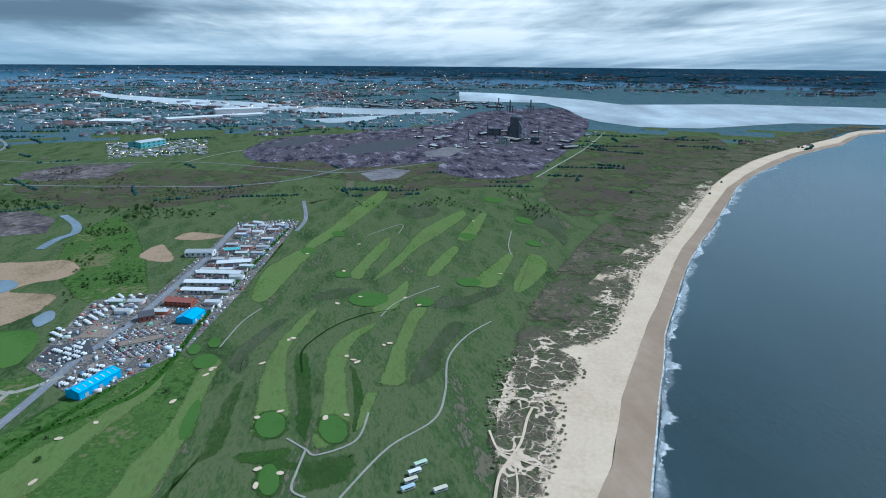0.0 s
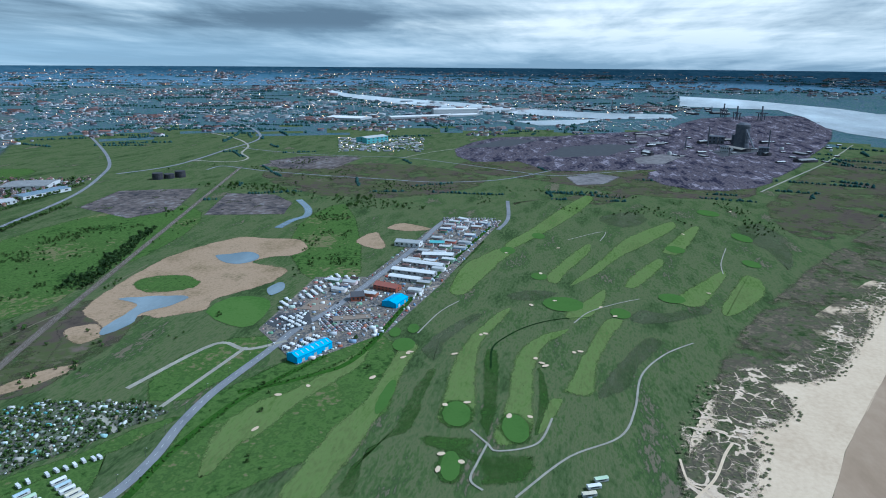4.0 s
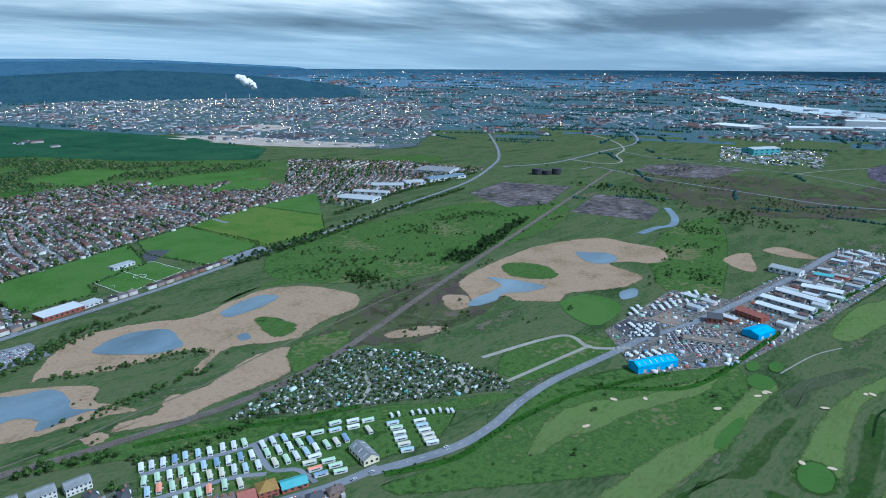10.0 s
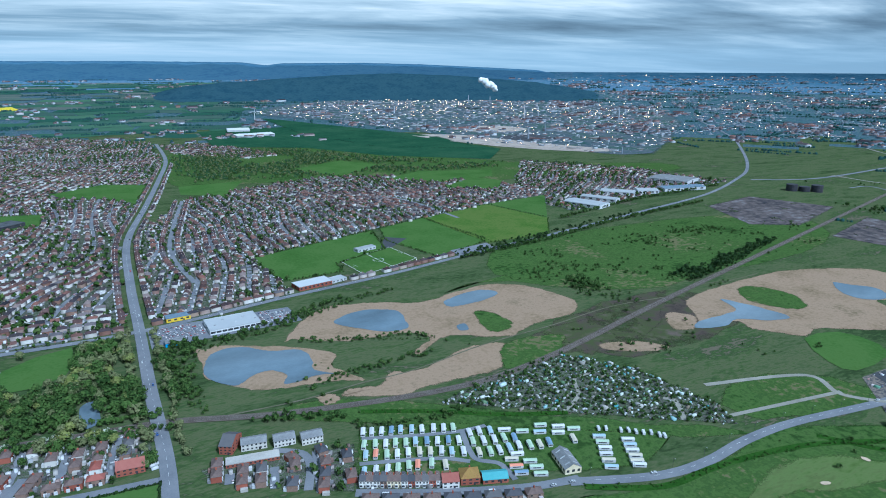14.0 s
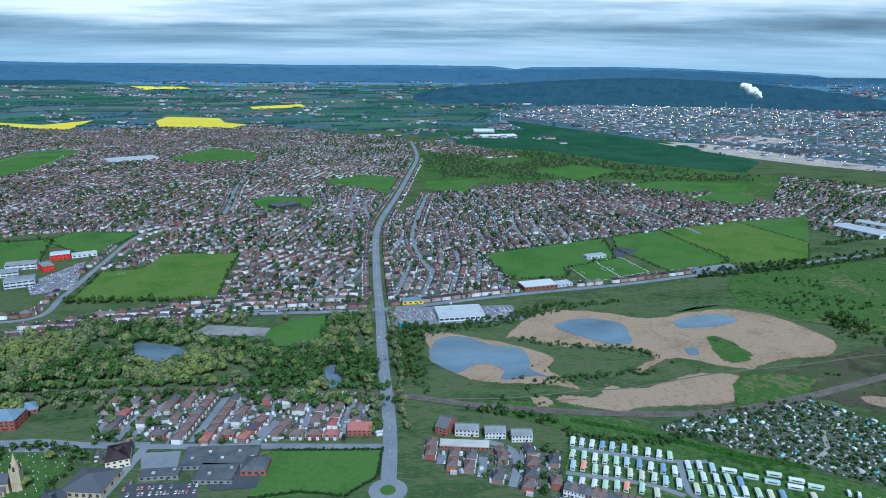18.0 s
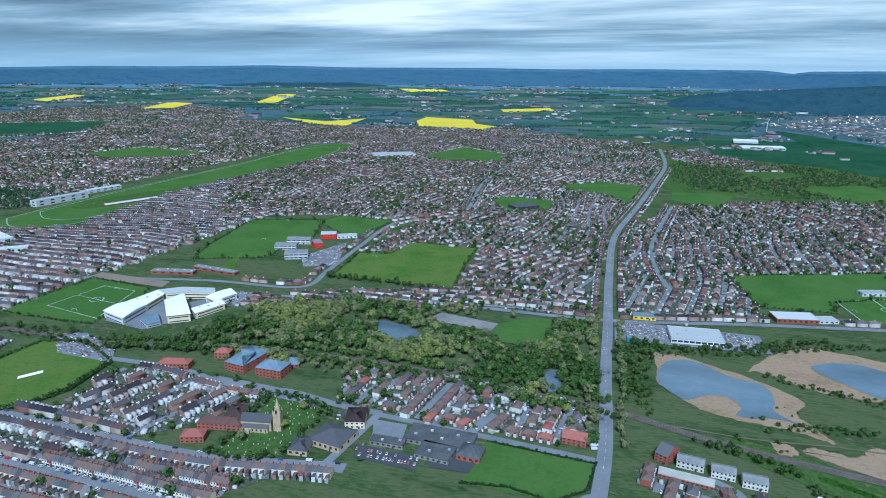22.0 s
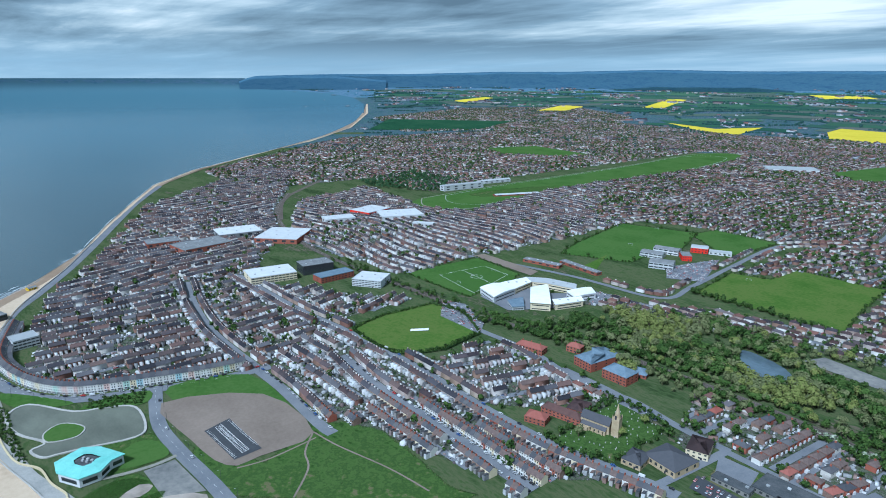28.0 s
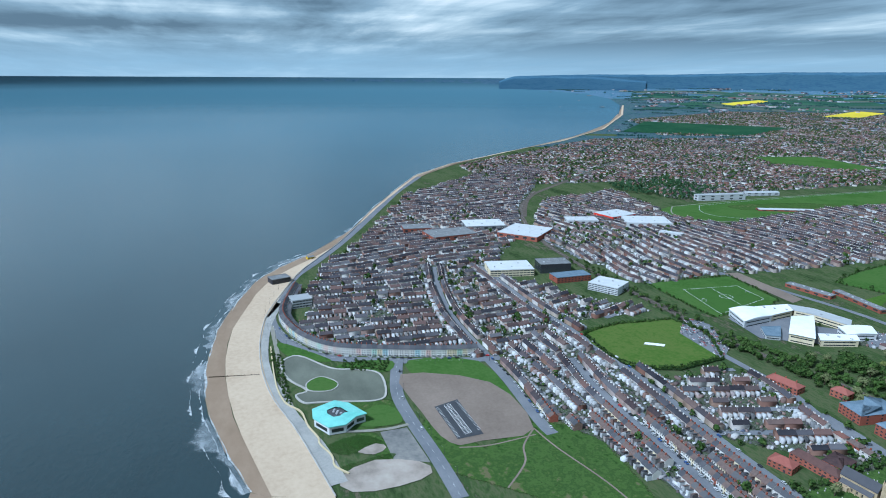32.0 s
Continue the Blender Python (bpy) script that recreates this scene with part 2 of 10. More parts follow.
M_HEATH = mat("brown_heath", [(0.04, 0.035, 0.03), (0.075, 0.06, 0.05), (0.06, 0.075, 0.03), (0.12, 0.095, 0.08)], 0.01, 0.06, bump=1.0, mottled=0.5, detail=9, holes=(0.012, 0.62), edge=True)
M_SLAG = mat("slag", [(0.04, 0.04, 0.046), (0.08, 0.07, 0.07), (0.12, 0.1, 0.095), (0.17, 0.16, 0.165)], 0.012, 0.06, bump=1.0, mottled=0.5, detail=9, gain=0.1, holes=(0.016, 0.75), edge=True)
M_DARKEARTH = mat("dark_yard", [(0.0219, 0.0204, 0.0338), (0.0469, 0.0438, 0.0608), (0.1094, 0.0906, 0.1014), (0.0344, 0.0329, 0.0507), (0.2031, 0.1798, 0.2113)], 0.01, 0.05, bump=1.0, stretch=(1, 2.5, 1), gain=0.085, detail=10, edge=True)
M_TOWN = mat("town_ground", [(0.018, 0.036, 0.012), (0.05, 0.056, 0.042), (0.11, 0.1, 0.094), (0.04, 0.075, 0.02), (0.16, 0.15, 0.14), (0.03, 0.055, 0.016)], 0.05, 0.2, mottled=0.6, gain=0.11, detail=10, edge=True)
M_YARD = mat("yard", [(0.12, 0.12, 0.12), (0.2, 0.195, 0.185), (0.3, 0.28, 0.25)], 0.02, 0.2)
M_ROAD = mat("asphalt", [(0.13, 0.137, 0.155), (0.175, 0.182, 0.2), (0.215, 0.22, 0.235)], 0.03, 0.8)
M_TRACK = mat("gravel_track", [(0.19, 0.18, 0.15), (0.25, 0.24, 0.205), (0.31, 0.295, 0.25)], 0.05, 0.5)
M_BALLAST = mat("ballast", [(0.085, 0.07, 0.058), (0.12, 0.10, 0.085), (0.16, 0.14, 0.12)], 0.08, 1.0)
M_PAVE = mat("paving", [(0.25, 0.25, 0.24), (0.33, 0.32, 0.3), (0.38, 0.37, 0.35)], 0.05, 0.8)
M_CONC = mat("concrete", [(0.3, 0.29, 0.27), (0.4, 0.38, 0.35), (0.48, 0.46, 0.43)], 0.08, 1.0)
M_WHITELINE = mat("white_paint", [(0.7, 0.7, 0.68), (0.8, 0.8, 0.78)], 0.1, 1.0)
M_RAPE = mat("rape_flower", [(0.5, 0.4, 0.03), (0.62, 0.5, 0.05)], 0.01, 0.05)
M_CROP = mat("dark_crop", [(0.018, 0.056, 0.03), (0.026, 0.07, 0.036), (0.036, 0.082, 0.042)], 0.006, 0.05, detail=10, gain=0.12, edge=True)
M_CROPL = mat("light_crop", [(0.03, 0.075, 0.04), (0.042, 0.092, 0.045), (0.058, 0.098, 0.055)], 0.004, 0.02, edge=True)
M_WALL = mat("brick_wall", [(0.16, 0.075, 0.06), (0.6, 0.58, 0.54), (0.22, 0.115, 0.09), (0.68, 0.67, 0.63), (0.27, 0.17, 0.135), (0.18, 0.095, 0.075), (0.74, 0.73, 0.7), (0.34, 0.26, 0.2), (0.2, 0.105, 0.08), (0.64, 0.63, 0.59)], 0.2, 2.0, island=0.92)
M_BRICK = mat("red_brick", [(0.2, 0.065, 0.045), (0.28, 0.095, 0.065), (0.34, 0.13, 0.09)], 0.3, 3.0, island=0.3)
M_RENDER = mat("painted_render", [(0.5, 0.48, 0.44), (0.6, 0.58, 0.54), (0.68, 0.67, 0.64)], 0.3, 2.0, island=0.5)
M_ROOF = mat("roof_tiles", [(0.022, 0.021, 0.025), (0.1, 0.062, 0.056), (0.05, 0.047, 0.056), (0.16, 0.088, 0.074), (0.028, 0.027, 0.033), (0.09, 0.075, 0.076), (0.2, 0.1, 0.08), (0.04, 0.038, 0.046), (0.13, 0.12, 0.128), (0.25, 0.19, 0.17)], 0.2, 2.0, island=0.88, rough=0.75)
M_ROOFT = mat("terrace_slates", [(0.022, 0.022, 0.027), (0.055, 0.053, 0.062), (0.1, 0.08, 0.08), (0.03, 0.03, 0.037), (0.15, 0.095, 0.084), (0.07, 0.067, 0.078), (0.13, 0.125, 0.135), (0.036, 0.036, 0.044), (0.17, 0.12, 0.105)], 0.2, 2.0, island=0.88, rough=0.6)
M_SLATE = mat("slate", [(0.06, 0.062, 0.07), (0.09, 0.09, 0.1), (0.13, 0.125, 0.125)], 0.3, 3.0, island=0.5, rough=0.6)
M_REDROOF = mat("red_tiles", [(0.2, 0.07, 0.055), (0.27, 0.1, 0.08), (0.31, 0.13, 0.105)], 0.3, 3.0, island=0.3)
M_PALE = mat("pale_sheet", [(0.26, 0.27, 0.28), (0.38, 0.39, 0.4), (0.52, 0.53, 0.54)], 0.08, 0.9, island=0.6, rough=0.5, spec=0.5)
M_EXT = mat("back_extensions", [(0.16, 0.09, 0.075), (0.5, 0.51, 0.52), (0.07, 0.068, 0.07), (0.6, 0.61, 0.62), (0.22, 0.14, 0.115), (0.09, 0.088, 0.095), (0.6, 0.61, 0.62), (0.38, 0.36, 0.34), (0.06, 0.06, 0.065), (0.6, 0.61, 0.62)], 0.2, 1.5, island=0.92)
M_GLASS = mat("window_glass", [(0.03, 0.035, 0.04), (0.05, 0.055, 0.06)], 0.5, 2.0, rough=0.08, spec=0.8)
M_BLUE = mat("blue_sheet", [(0.01, 0.25, 0.5), (0.015, 0.32, 0.62), (0.03, 0.38, 0.68)], 0.1, 0.8, rough=0.45, spec=0.5)
M_WHITE = mat("white_panel", [(0.42, 0.43, 0.44), (0.54, 0.55, 0.56), (0.64, 0.65, 0.65)], 0.1, 1.0, rough=0.5, island=0.3)
M_TEAL = mat("turquoise_roof", [(0.1725, 0.4625, 0.4125), (0.23, 0.5625, 0.5), (0.276, 0.625, 0.5625)], 0.1, 0.8, rough=0.4, spec=0.5)
M_RED = mat("red_panel", [(0.55, 0.03, 0.02), (0.65, 0.05, 0.03)], 0.2, 1.0, rough=0.5)
M_STEEL = mat("dark_steel", [(0.03, 0.032, 0.04), (0.06, 0.06, 0.07), (0.1, 0.085, 0.08)], 0.1, 0.5, rough=0.6, metal=0.3)
# steelworks and quay steel, a lighter and bluer grey than dark_steel
M_GREYSTEEL = mat("weathered_steel", [(0.07, 0.08, 0.1), (0.11, 0.12, 0.145), (0.16, 0.155, 0.165)], 0.05, 0.4, rough=0.7, metal=0.1)
M_STONE = mat("sandstone", [(0.3, 0.22, 0.13), (0.42, 0.33, 0.21), (0.5, 0.4, 0.28)], 0.2, 1.5, bump=0.05)
M_BARK = mat("bark", [(0.05, 0.04, 0.03), (0.09, 0.07, 0.05)], 0.5, 3.0)
M_LEAF = mat("leaves", [(0.014, 0.03, 0.008), (0.032, 0.064, 0.015), (0.06, 0.1, 0.024), (0.1, 0.13, 0.04)], 0.012, 0.3, island=0.4, spec=0.1)
M_LEAF_L = mat("spring_leaves", [(0.117, 0.15, 0.036), (0.1625, 0.1875, 0.0528), (0.2145, 0.2188, 0.078)], 0.03, 0.5, island=0.4, spec=0.1)
M_BUSH = mat("bushes", [(0.008, 0.02, 0.005), (0.018, 0.042, 0.008), (0.034, 0.058, 0.014)], 0.05, 0.5, island=0.5, spec=0.2)
M_LAMP = mat("lamp_glow", [(1.0, 0.5, 0.16), (1.0, 0.75, 0.45)], 0.5, 1.0, emit=8.0)
M_CAR = mat("car_paint", [(0.02, 0.02, 0.025), (0.35, 0.36, 0.38), (0.7, 0.7, 0.7), (0.05, 0.07, 0.15), (0.75, 0.75, 0.75), (0.35, 0.02, 0.02), (0.2, 0.2, 0.22)], 0.2, 1.0, island=1.0, rough=0.3, spec=0.5)
M_TYRE = mat("rubber", [(0.02, 0.02, 0.02), (0.03, 0.03, 0.03)], 0.5, 2.0)


def water_mat(name, deep, scale, bump, rough=0.12, var=0.0015, spec=0.5):
    m = mat(name, [tuple(0.7 * c for c in deep), deep, tuple(1.35 * c for c in deep)], var, scale, rough=rough, spec=spec, bump=bump, mottled=0.2, stretch=(1, 1.8, 1))
    return m


M_SEA = water_mat("sea_water", (0.02, 0.038, 0.044), 0.09, 0.25, 0.25, 0.0015, 0.5)
# the sea: dark inshore; distant sky reflection is painted in as paler blue offshore
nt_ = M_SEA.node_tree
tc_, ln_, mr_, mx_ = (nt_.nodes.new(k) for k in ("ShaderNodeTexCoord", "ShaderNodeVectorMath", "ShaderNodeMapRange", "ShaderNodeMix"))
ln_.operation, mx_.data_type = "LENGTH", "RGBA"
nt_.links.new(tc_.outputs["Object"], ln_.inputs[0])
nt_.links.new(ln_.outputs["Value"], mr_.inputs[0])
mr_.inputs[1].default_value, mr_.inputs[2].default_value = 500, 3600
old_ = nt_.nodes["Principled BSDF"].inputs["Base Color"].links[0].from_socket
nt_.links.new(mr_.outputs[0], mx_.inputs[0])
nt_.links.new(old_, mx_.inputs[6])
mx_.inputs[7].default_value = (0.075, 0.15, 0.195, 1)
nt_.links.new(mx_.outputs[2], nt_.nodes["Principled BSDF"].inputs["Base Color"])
# pond base colour is lifted to add to the weak sky reflection
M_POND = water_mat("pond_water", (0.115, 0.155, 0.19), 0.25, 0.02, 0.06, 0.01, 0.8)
M_LAKE = water_mat("shallow_lake", (0.125, 0.13, 0.1), 0.3, 0.02, 0.35, 0.02, 0.25)
# near-white base colour stands in for bright sky reflection on the river
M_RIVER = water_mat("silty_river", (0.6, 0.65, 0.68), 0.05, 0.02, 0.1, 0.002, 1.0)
M_FOAM = mat("surf_foam", [(0.4, 0.42, 0.43), (0.52, 0.54, 0.55), (0.66, 0.67, 0.68)], 0.05, 0.3, mottled=0.5, holes=(0.16, 0.66), soft=0.16, edge=True)
M_SUDS = mat("thin_foam", [(0.3, 0.34, 0.36), (0.42, 0.45, 0.47)], 0.05, 0.3, holes=(0.03, 0.42), soft=0.28, edge=True)
M_ESTATE = mat("estate_ground", [(0.045, 0.045, 0.05), (0.09, 0.09, 0.095), (0.2, 0.17, 0.14), (0.06, 0.06, 0.065), (0.16, 0.155, 0.15), (0.28, 0.22, 0.17)], 0.03, 0.2, gain=0.12)
M_BANK = mat("grassy_bank", [(0.018, 0.05, 0.008), (0.03, 0.075, 0.011), (0.045, 0.095, 0.018)], 0.05, 0.4, bump=0.5)
M_RANKG = mat("rank_green", [(0.0286, 0.0594, 0.0144), (0.039, 0.077, 0.018), (0.0546, 0.0924, 0.024)], 0.03, 0.3, bump=0.3, detail=9, holes=(0.02, 0.62), soft=0.22, edge=True)
M_GREYR = mat("grey_rough", [(0.04, 0.06, 0.028), (0.06, 0.08, 0.038), (0.088, 0.098, 0.058), (0.05, 0.072, 0.032)], 0.02, 0.2, bump=0.3, detail=12, gain=0.15, holes=(0.02, 0.6), soft=0.25, edge=True, stretch=(0.5, 1.2, 1), turn=22)
# works ground is tinted paler and bluer for distance haze
M_WORKS = mat("works_ground", [(0.03, 0.0735, 0.0562), (0.06, 0.0893, 0.1), (0.1, 0.1103, 0.125), (0.04, 0.084, 0.0625), (0.15, 0.147, 0.1625)], 0.006, 0.03, gain=0.13, edge=True)
# ---- plan: metres from the point under the camera, y towards inland ----
E_WATER = [(-445, -2), (-506, -19), (-573, -34), (-627, -39), (-695, -38), (-794, -26), (-894, 1), (-978, 30), (-1044, 72), (-1099, 125), (-1144, 177), (-1280, 241), (-1437, 311), (-1665, 425), (-1930, 565), (-2155, 760), (-2390, 1060), (-2760, 1535), (-3255, 2075), (-4360, 2940), (-5620, 3800), (-7180, 4680), (-8760, 5320)]
E_WET = [(-434, 13), (-500, 0), (-584, -15), (-675, -19), (-771, -12), (-846, 7), (-935, 34), (-1003, 68), (-1067, 121), (-1147, 182), (-1279, 244), (-1436, 315), (-1660, 425), (-1920, 565), (-2140, 755), (-2385, 1065), (-2755, 1540), (-3250, 2080), (-4360, 2960), (-5620, 3820)]
E_WALL = [(-419, 59), (-519, 42), (-607, 23), (-708, 20), (-815, 34), (-912, 65), (-997, 97), (-1067, 135), (-1169, 192), (-1307, 258), (-1465, 335), (-1670, 440), (-1915, 570), (-2150, 770), (-2405, 1075), (-2730, 1535), (-3280, 2120), (-4360, 2980), (-5620, 3840)]
KIRK_LANE = [(1, 420), (4, 506), (-1, 645), (-4, 800), (-9, 1005), (-6, 1273), (40, 1590), (90, 1955), (140, 2385), (140, 2890)]
TRUNK_ROAD = [(-169, 802), (-4, 804), (182, 845), (353, 876), (545, 925), (710, 960), (497, 907), (715, 962), (1014, 1038), (1320, 1120), (1585, 1245), (1795, 1375), (2135, 1665), (2575, 2095), (3180, 2840)]
PARK_ROAD = [(-808, 746), (-602, 793), (-452, 806), (-447, 893), (-457, 1051), (-460, 1246), (-385, 1341), (-347, 1431), (-395, 1870), (-375, 2580)]
TOD_ROAD = [(281, 335), (348, 310), (399, 306), (454, 313), (515, 313), (605, 301), (680, 292), (735, 274), (867, 252), (1056, 227), (1224, 214), (1272, 194)]
TOD_ROAD_E = [(291, 335), (246, 345), (181, 371), (128, 397)]
TIP_ROAD = [(1198, 96), (1296, 84), (1471, 98)]
ALLOT_TRACK = [(502, 400), (613, 368), (607, 326), (637, 291)]
ALLOT_TRACK_B = [(476, 347), (612, 329)]
MAJUBA_ROAD = [(-637, 165), (-568, 146), (-516, 144), (-445, 148), (-388, 149)]
SEAFRONT_ROAD = [(-608, 278), (-616, 223), (-636, 163), (-664, 98), (-702, 65), (-752, 46), (-814, 40), (-895, 60), (-981, 90), (-1053, 133), (-1168, 197), (-1300, 263), (-1460, 340), (-1665, 440), (-1895, 570)]
HIGH_STREET = [(-581, 353), (-503, 341), (-424, 338), (-351, 336), (-302, 333), (-275, 333)]
COATHAM_ROAD = [(-948, 388), (-757, 386), (-654, 394), (-551, 398), (-478, 397), (-395, 392), (-317, 392), (-273, 398), (-221, 408), (-198, 411)]
GREEN_LANE = [(-610, 263), (-551, 263), (-469, 257), (-446, 258)]
STATION_ROAD = [(-965, 314), (-857, 287), (-740, 268), (-617, 266)]
COLLEGE_ROAD = [(-636, 528), (-533, 525), (-449, 526), (-388, 512), (-341, 508), (-305, 514), (-251, 504), (-201, 500)]
QUEEN_ST_A = [(-397, 519), (-333, 515), (-266, 507)]
QUEEN_ST_B = [(-205, 498), (-109, 490), (-2, 480)]
QUEEN_ST_C = [(-203, 498), (-209, 456), (-216, 412)]
EST_ST_A = [(-226, 556), (-232, 510)]
EST_ST_B = [(-154, 579), (-166, 501)]
EST_ST_C = [(-98, 530), (-112, 492)]
EST_CLOSE = [(84, 481), (105, 467), (107, 446), (97, 416)]
FAR_ROAD_A = [(77, 968), (60, 1196), (120, 1615)]
FAR_ROAD_B = [(630, 1169), (613, 1357), (575, 1465)]
WEST_LINK = [(1739, 1011), (1811, 1004), (1789, 927), (1752, 826), (1717, 648), (1694, 465), (1676, 322), (1706, 218), (1761, 130), (1912, 21), (2181, -128), (2474, -294), (2848, -482)]
WEST_LINK_B = [(1615, 1220), (1795, 1150), (2150, 1175), (2590, 1240), (3190, 1665), (3660, 2160)]
WEST_LINK_C = [(2243, 1154), (2182, 1041), (2115, 792), (2112, 499), (2012, 293), (1901, 106), (1854, -13), (1945, -167), (2054, -319), (2154, -426), (2364, -546)]
RAIL = [(-1560, 800), (-1380, 675), (-1206, 602), (-1046, 565), (-917, 555), (-789, 554), (-677, 559), (-571, 557), (-448, 586), (-327, 599), (-190, 597), (-72, 579), (10, 568), (93, 540), (189, 519), (268, 509), (337, 512), (441, 536), (651, 601), (1116, 736), (1785, 930)]
RAIL_FAR = [(-1272, 629), (-1480, 745), (-1640, 915), (-2135, 1510)]
POND_A = [(54, 670), (61, 694), (76, 706), (99, 703), (124, 679), (145, 672), (159, 661), (161, 633), (157, 610), (180, 587), (166, 595), (149, 595), (133, 591), (121, 594), (128, 611), (117, 628), (99, 628), (87, 617), (76, 612), (60, 628), (51, 652)]
POND_B = [(215, 724), (232, 742), (260, 750), (286, 741), (303, 726), (298, 690), (291, 669), (264, 670), (234, 698)]
POND_C = [(372, 729), (392, 741), (434, 751), (456, 740), (455, 725), (428, 712), (390, 707), (371, 711)]
POND_D = [(349, 649), (361, 649), (357, 632), (345, 633)]
POND_E = [(610, 509), (632, 523), (682, 525), (710, 533), (721, 568), (733, 546), (742, 522), (748, 481), (716, 484), (681, 506), (647, 497)]
POND_F = [(932, 542), (946, 523), (964, 497), (939, 467), (904, 474), (898, 504)]
POND_G = [(799, 390), (828, 381), (804, 365), (773, 372)]
CREEK = [(1385, 580), (1305, 527), (1236, 502), (1191, 515), (1127, 518)]
PARK_LAKE = [(-290, 716), (-269, 717), (-238, 704), (-219, 681), (-241, 665), (-259, 665), (-278, 686)]
PARK_LAKE_B = [(-62, 632), (-49, 637), (-45, 598), (-59, 589)]
ESTUARY = [(6620, -1180), (6200, -1600), (5180, -2020), (4640, -2080), (4620, -3000), (4140, -3880), (3020, -2840), (3155, -2385), (2950, -1740), (3050, -1465), (3325, -1370), (3580, -1370), (4260, -1500), (4880, -1540), (5120, -920)]
RIVER_A = [(7620, 2920), (6120, 1980), (5520, 1360), (5140, 780), (4540, 180), (4300, -320), (4280, -720), (4000, -720), (3845, -280), (4040, 160), (4360, 680), (4840, 1200), (5600, 1860)]
RIVER_B = [(3590, 215), (3845, -280), (3435, -100), (3370, 75)]
REED_A = [(147, 700), (174, 746), (215, 783), (257, 781), (298, 769), (344, 746), (403, 761), (464, 768), (507, 744), (533, 694), (538, 648), (500, 614), (450, 611), (410, 597), (392, 589), (362, 604), (330, 622), (305, 617), (272, 592), (273, 609), (301, 629), (284, 654), (245, 659), (209, 665), (178, 684), (154, 697)]
REED_B = [(162, 544), (180, 556), (206, 550), (226, 570), (254, 563), (285, 572), (322, 588), (359, 588), (375, 576), (355, 543), (336, 523), (310, 520), (259, 522), (220, 517), (191, 527)]
REED_C = [(47, 720), (62, 717), (78, 720), (112, 701), (162, 671), (189, 637), (177, 610), (191, 584), (197, 564), (176, 574), (151, 580), (121, 583), (89, 596), (70, 615), (51, 643), (51, 673)]
REED_D = [(668, 581), (724, 602), (804, 612), (901, 617), (985, 595), (1051, 557), (1053, 496), (1058, 451), (1013, 409), (961, 414), (941, 448), (911, 464), (902, 428), (885, 394), (832, 392), (791, 410), (746, 438), (709, 431), (686, 454), (669, 477), (673, 499), (645, 505), (613, 507), (639, 539)]
REED_E = [(142, 553), (162, 551), (161, 535), (144, 534)]
REED_F = [(615, 564), (642, 542), (624, 516), (601, 506), (581, 522)]
REED_G = [(472, 526), (518, 515), (541, 485), (512, 481), (471, 505)]
TAN_G = [(1068, 345), (1134, 321), (1036, 277), (1025, 304)]
TAN_H = [(1170, 314), (1215, 286), (1175, 221), (1150, 270)]
ISLE_A = [(390, 681), (412, 671), (419, 629), (401, 608), (380, 607), (374, 630)]
ISLE_B = [(789, 593), (820, 580), (831, 535), (812, 499), (781, 492), (755, 522), (754, 562)]
ISLE_C = [(339, 527), (378, 582), (450, 570), (424, 532), (365, 512)]
BRIGHT_A = [(701, 429), (757, 423), (764, 379), (734, 355), (672, 350), (666, 376)]
FIELD_A = [(174, 1058), (426, 1148), (398, 1011), (295, 964), (292, 921), (195, 915)]
FIELD_B = [(445, 1156), (561, 1201), (595, 983), (466, 924), (421, 1061)]
FIELD_C = [(561, 1201), (755, 1260), (802, 1085), (727, 975), (585, 965)]
FIELD_C2 = [(725, 1259), (945, 1295), (790, 1067), (682, 1121)]
STADIUM = [(305, 973), (410, 1018), (425, 934), (316, 890)]
FIELD_D = [(-429, 869), (-440, 1005), (-384, 1019), (-378, 1103), (-246, 1098), (-242, 971), (-229, 864)]
FIELD_E = [(-723, 965), (-763, 1178), (-614, 1221), (-569, 1083), (-583, 976), (-581, 932), (-696, 885)]
FIELD_F = [(-617, 1200), (-600, 1277), (-470, 1258), (-484, 1084)]
CRICKET = [(-640, 405), (-653, 459), (-645, 540), (-592, 553), (-528, 519), (-521, 454), (-536, 412), (-573, 399)]
ASTRO = [(-739, 635), (-728, 725), (-669, 719), (-639, 616)]
ASTRO_G = [(-784, 599), (-773, 751), (-661, 737), (-646, 706), (-632, 598), (-654, 598)]
GREEN_A = [(-104, 420), (-96, 484), (-3, 475), (-7, 440), (-31, 417)]
GREEN_A2 = [(-195, 422), (-200, 492), (-96, 484), (-99, 464), (-162, 471), (-177, 432)]
CHURCHYARD = [(-313, 399), (-319, 506), (-253, 488), (-254, 411), (-293, 393)]
COMMON = [(-508, 155), (-448, 194), (-473, 256), (-422, 297), (-321, 289), (-301, 289), (-421, 149)]
COMMON_B = [(-632, 177), (-606, 251), (-507, 252), (-510, 241), (-553, 242), (-586, 178)]
GREEN_T = [(-559, 83), (-554, 136), (-512, 137), (-501, 90), (-525, 79)]
GREEN_T2 = [(-500, 86), (-498, 111), (-449, 116), (-480, 81)]
BARE = [(-602, 159), (-555, 243), (-460, 246), (-456, 193), (-461, 166), (-517, 158)]
SINUOUS_WALL = [(-715, 33), (-681, 32), (-642, 31), (-605, 32), (-575, 37), (-554, 49), (-527, 52), (-505, 58), (-494, 58), (-473, 65), (-458, 65), (-444, 74)]
SCRAPE = [(-443, 66), (-456, 98), (-443, 132), (-425, 138), (-416, 109), (-421, 72)]
SCRAPE_B = [(-472, 87), (-480, 104), (-472, 112), (-464, 100)]
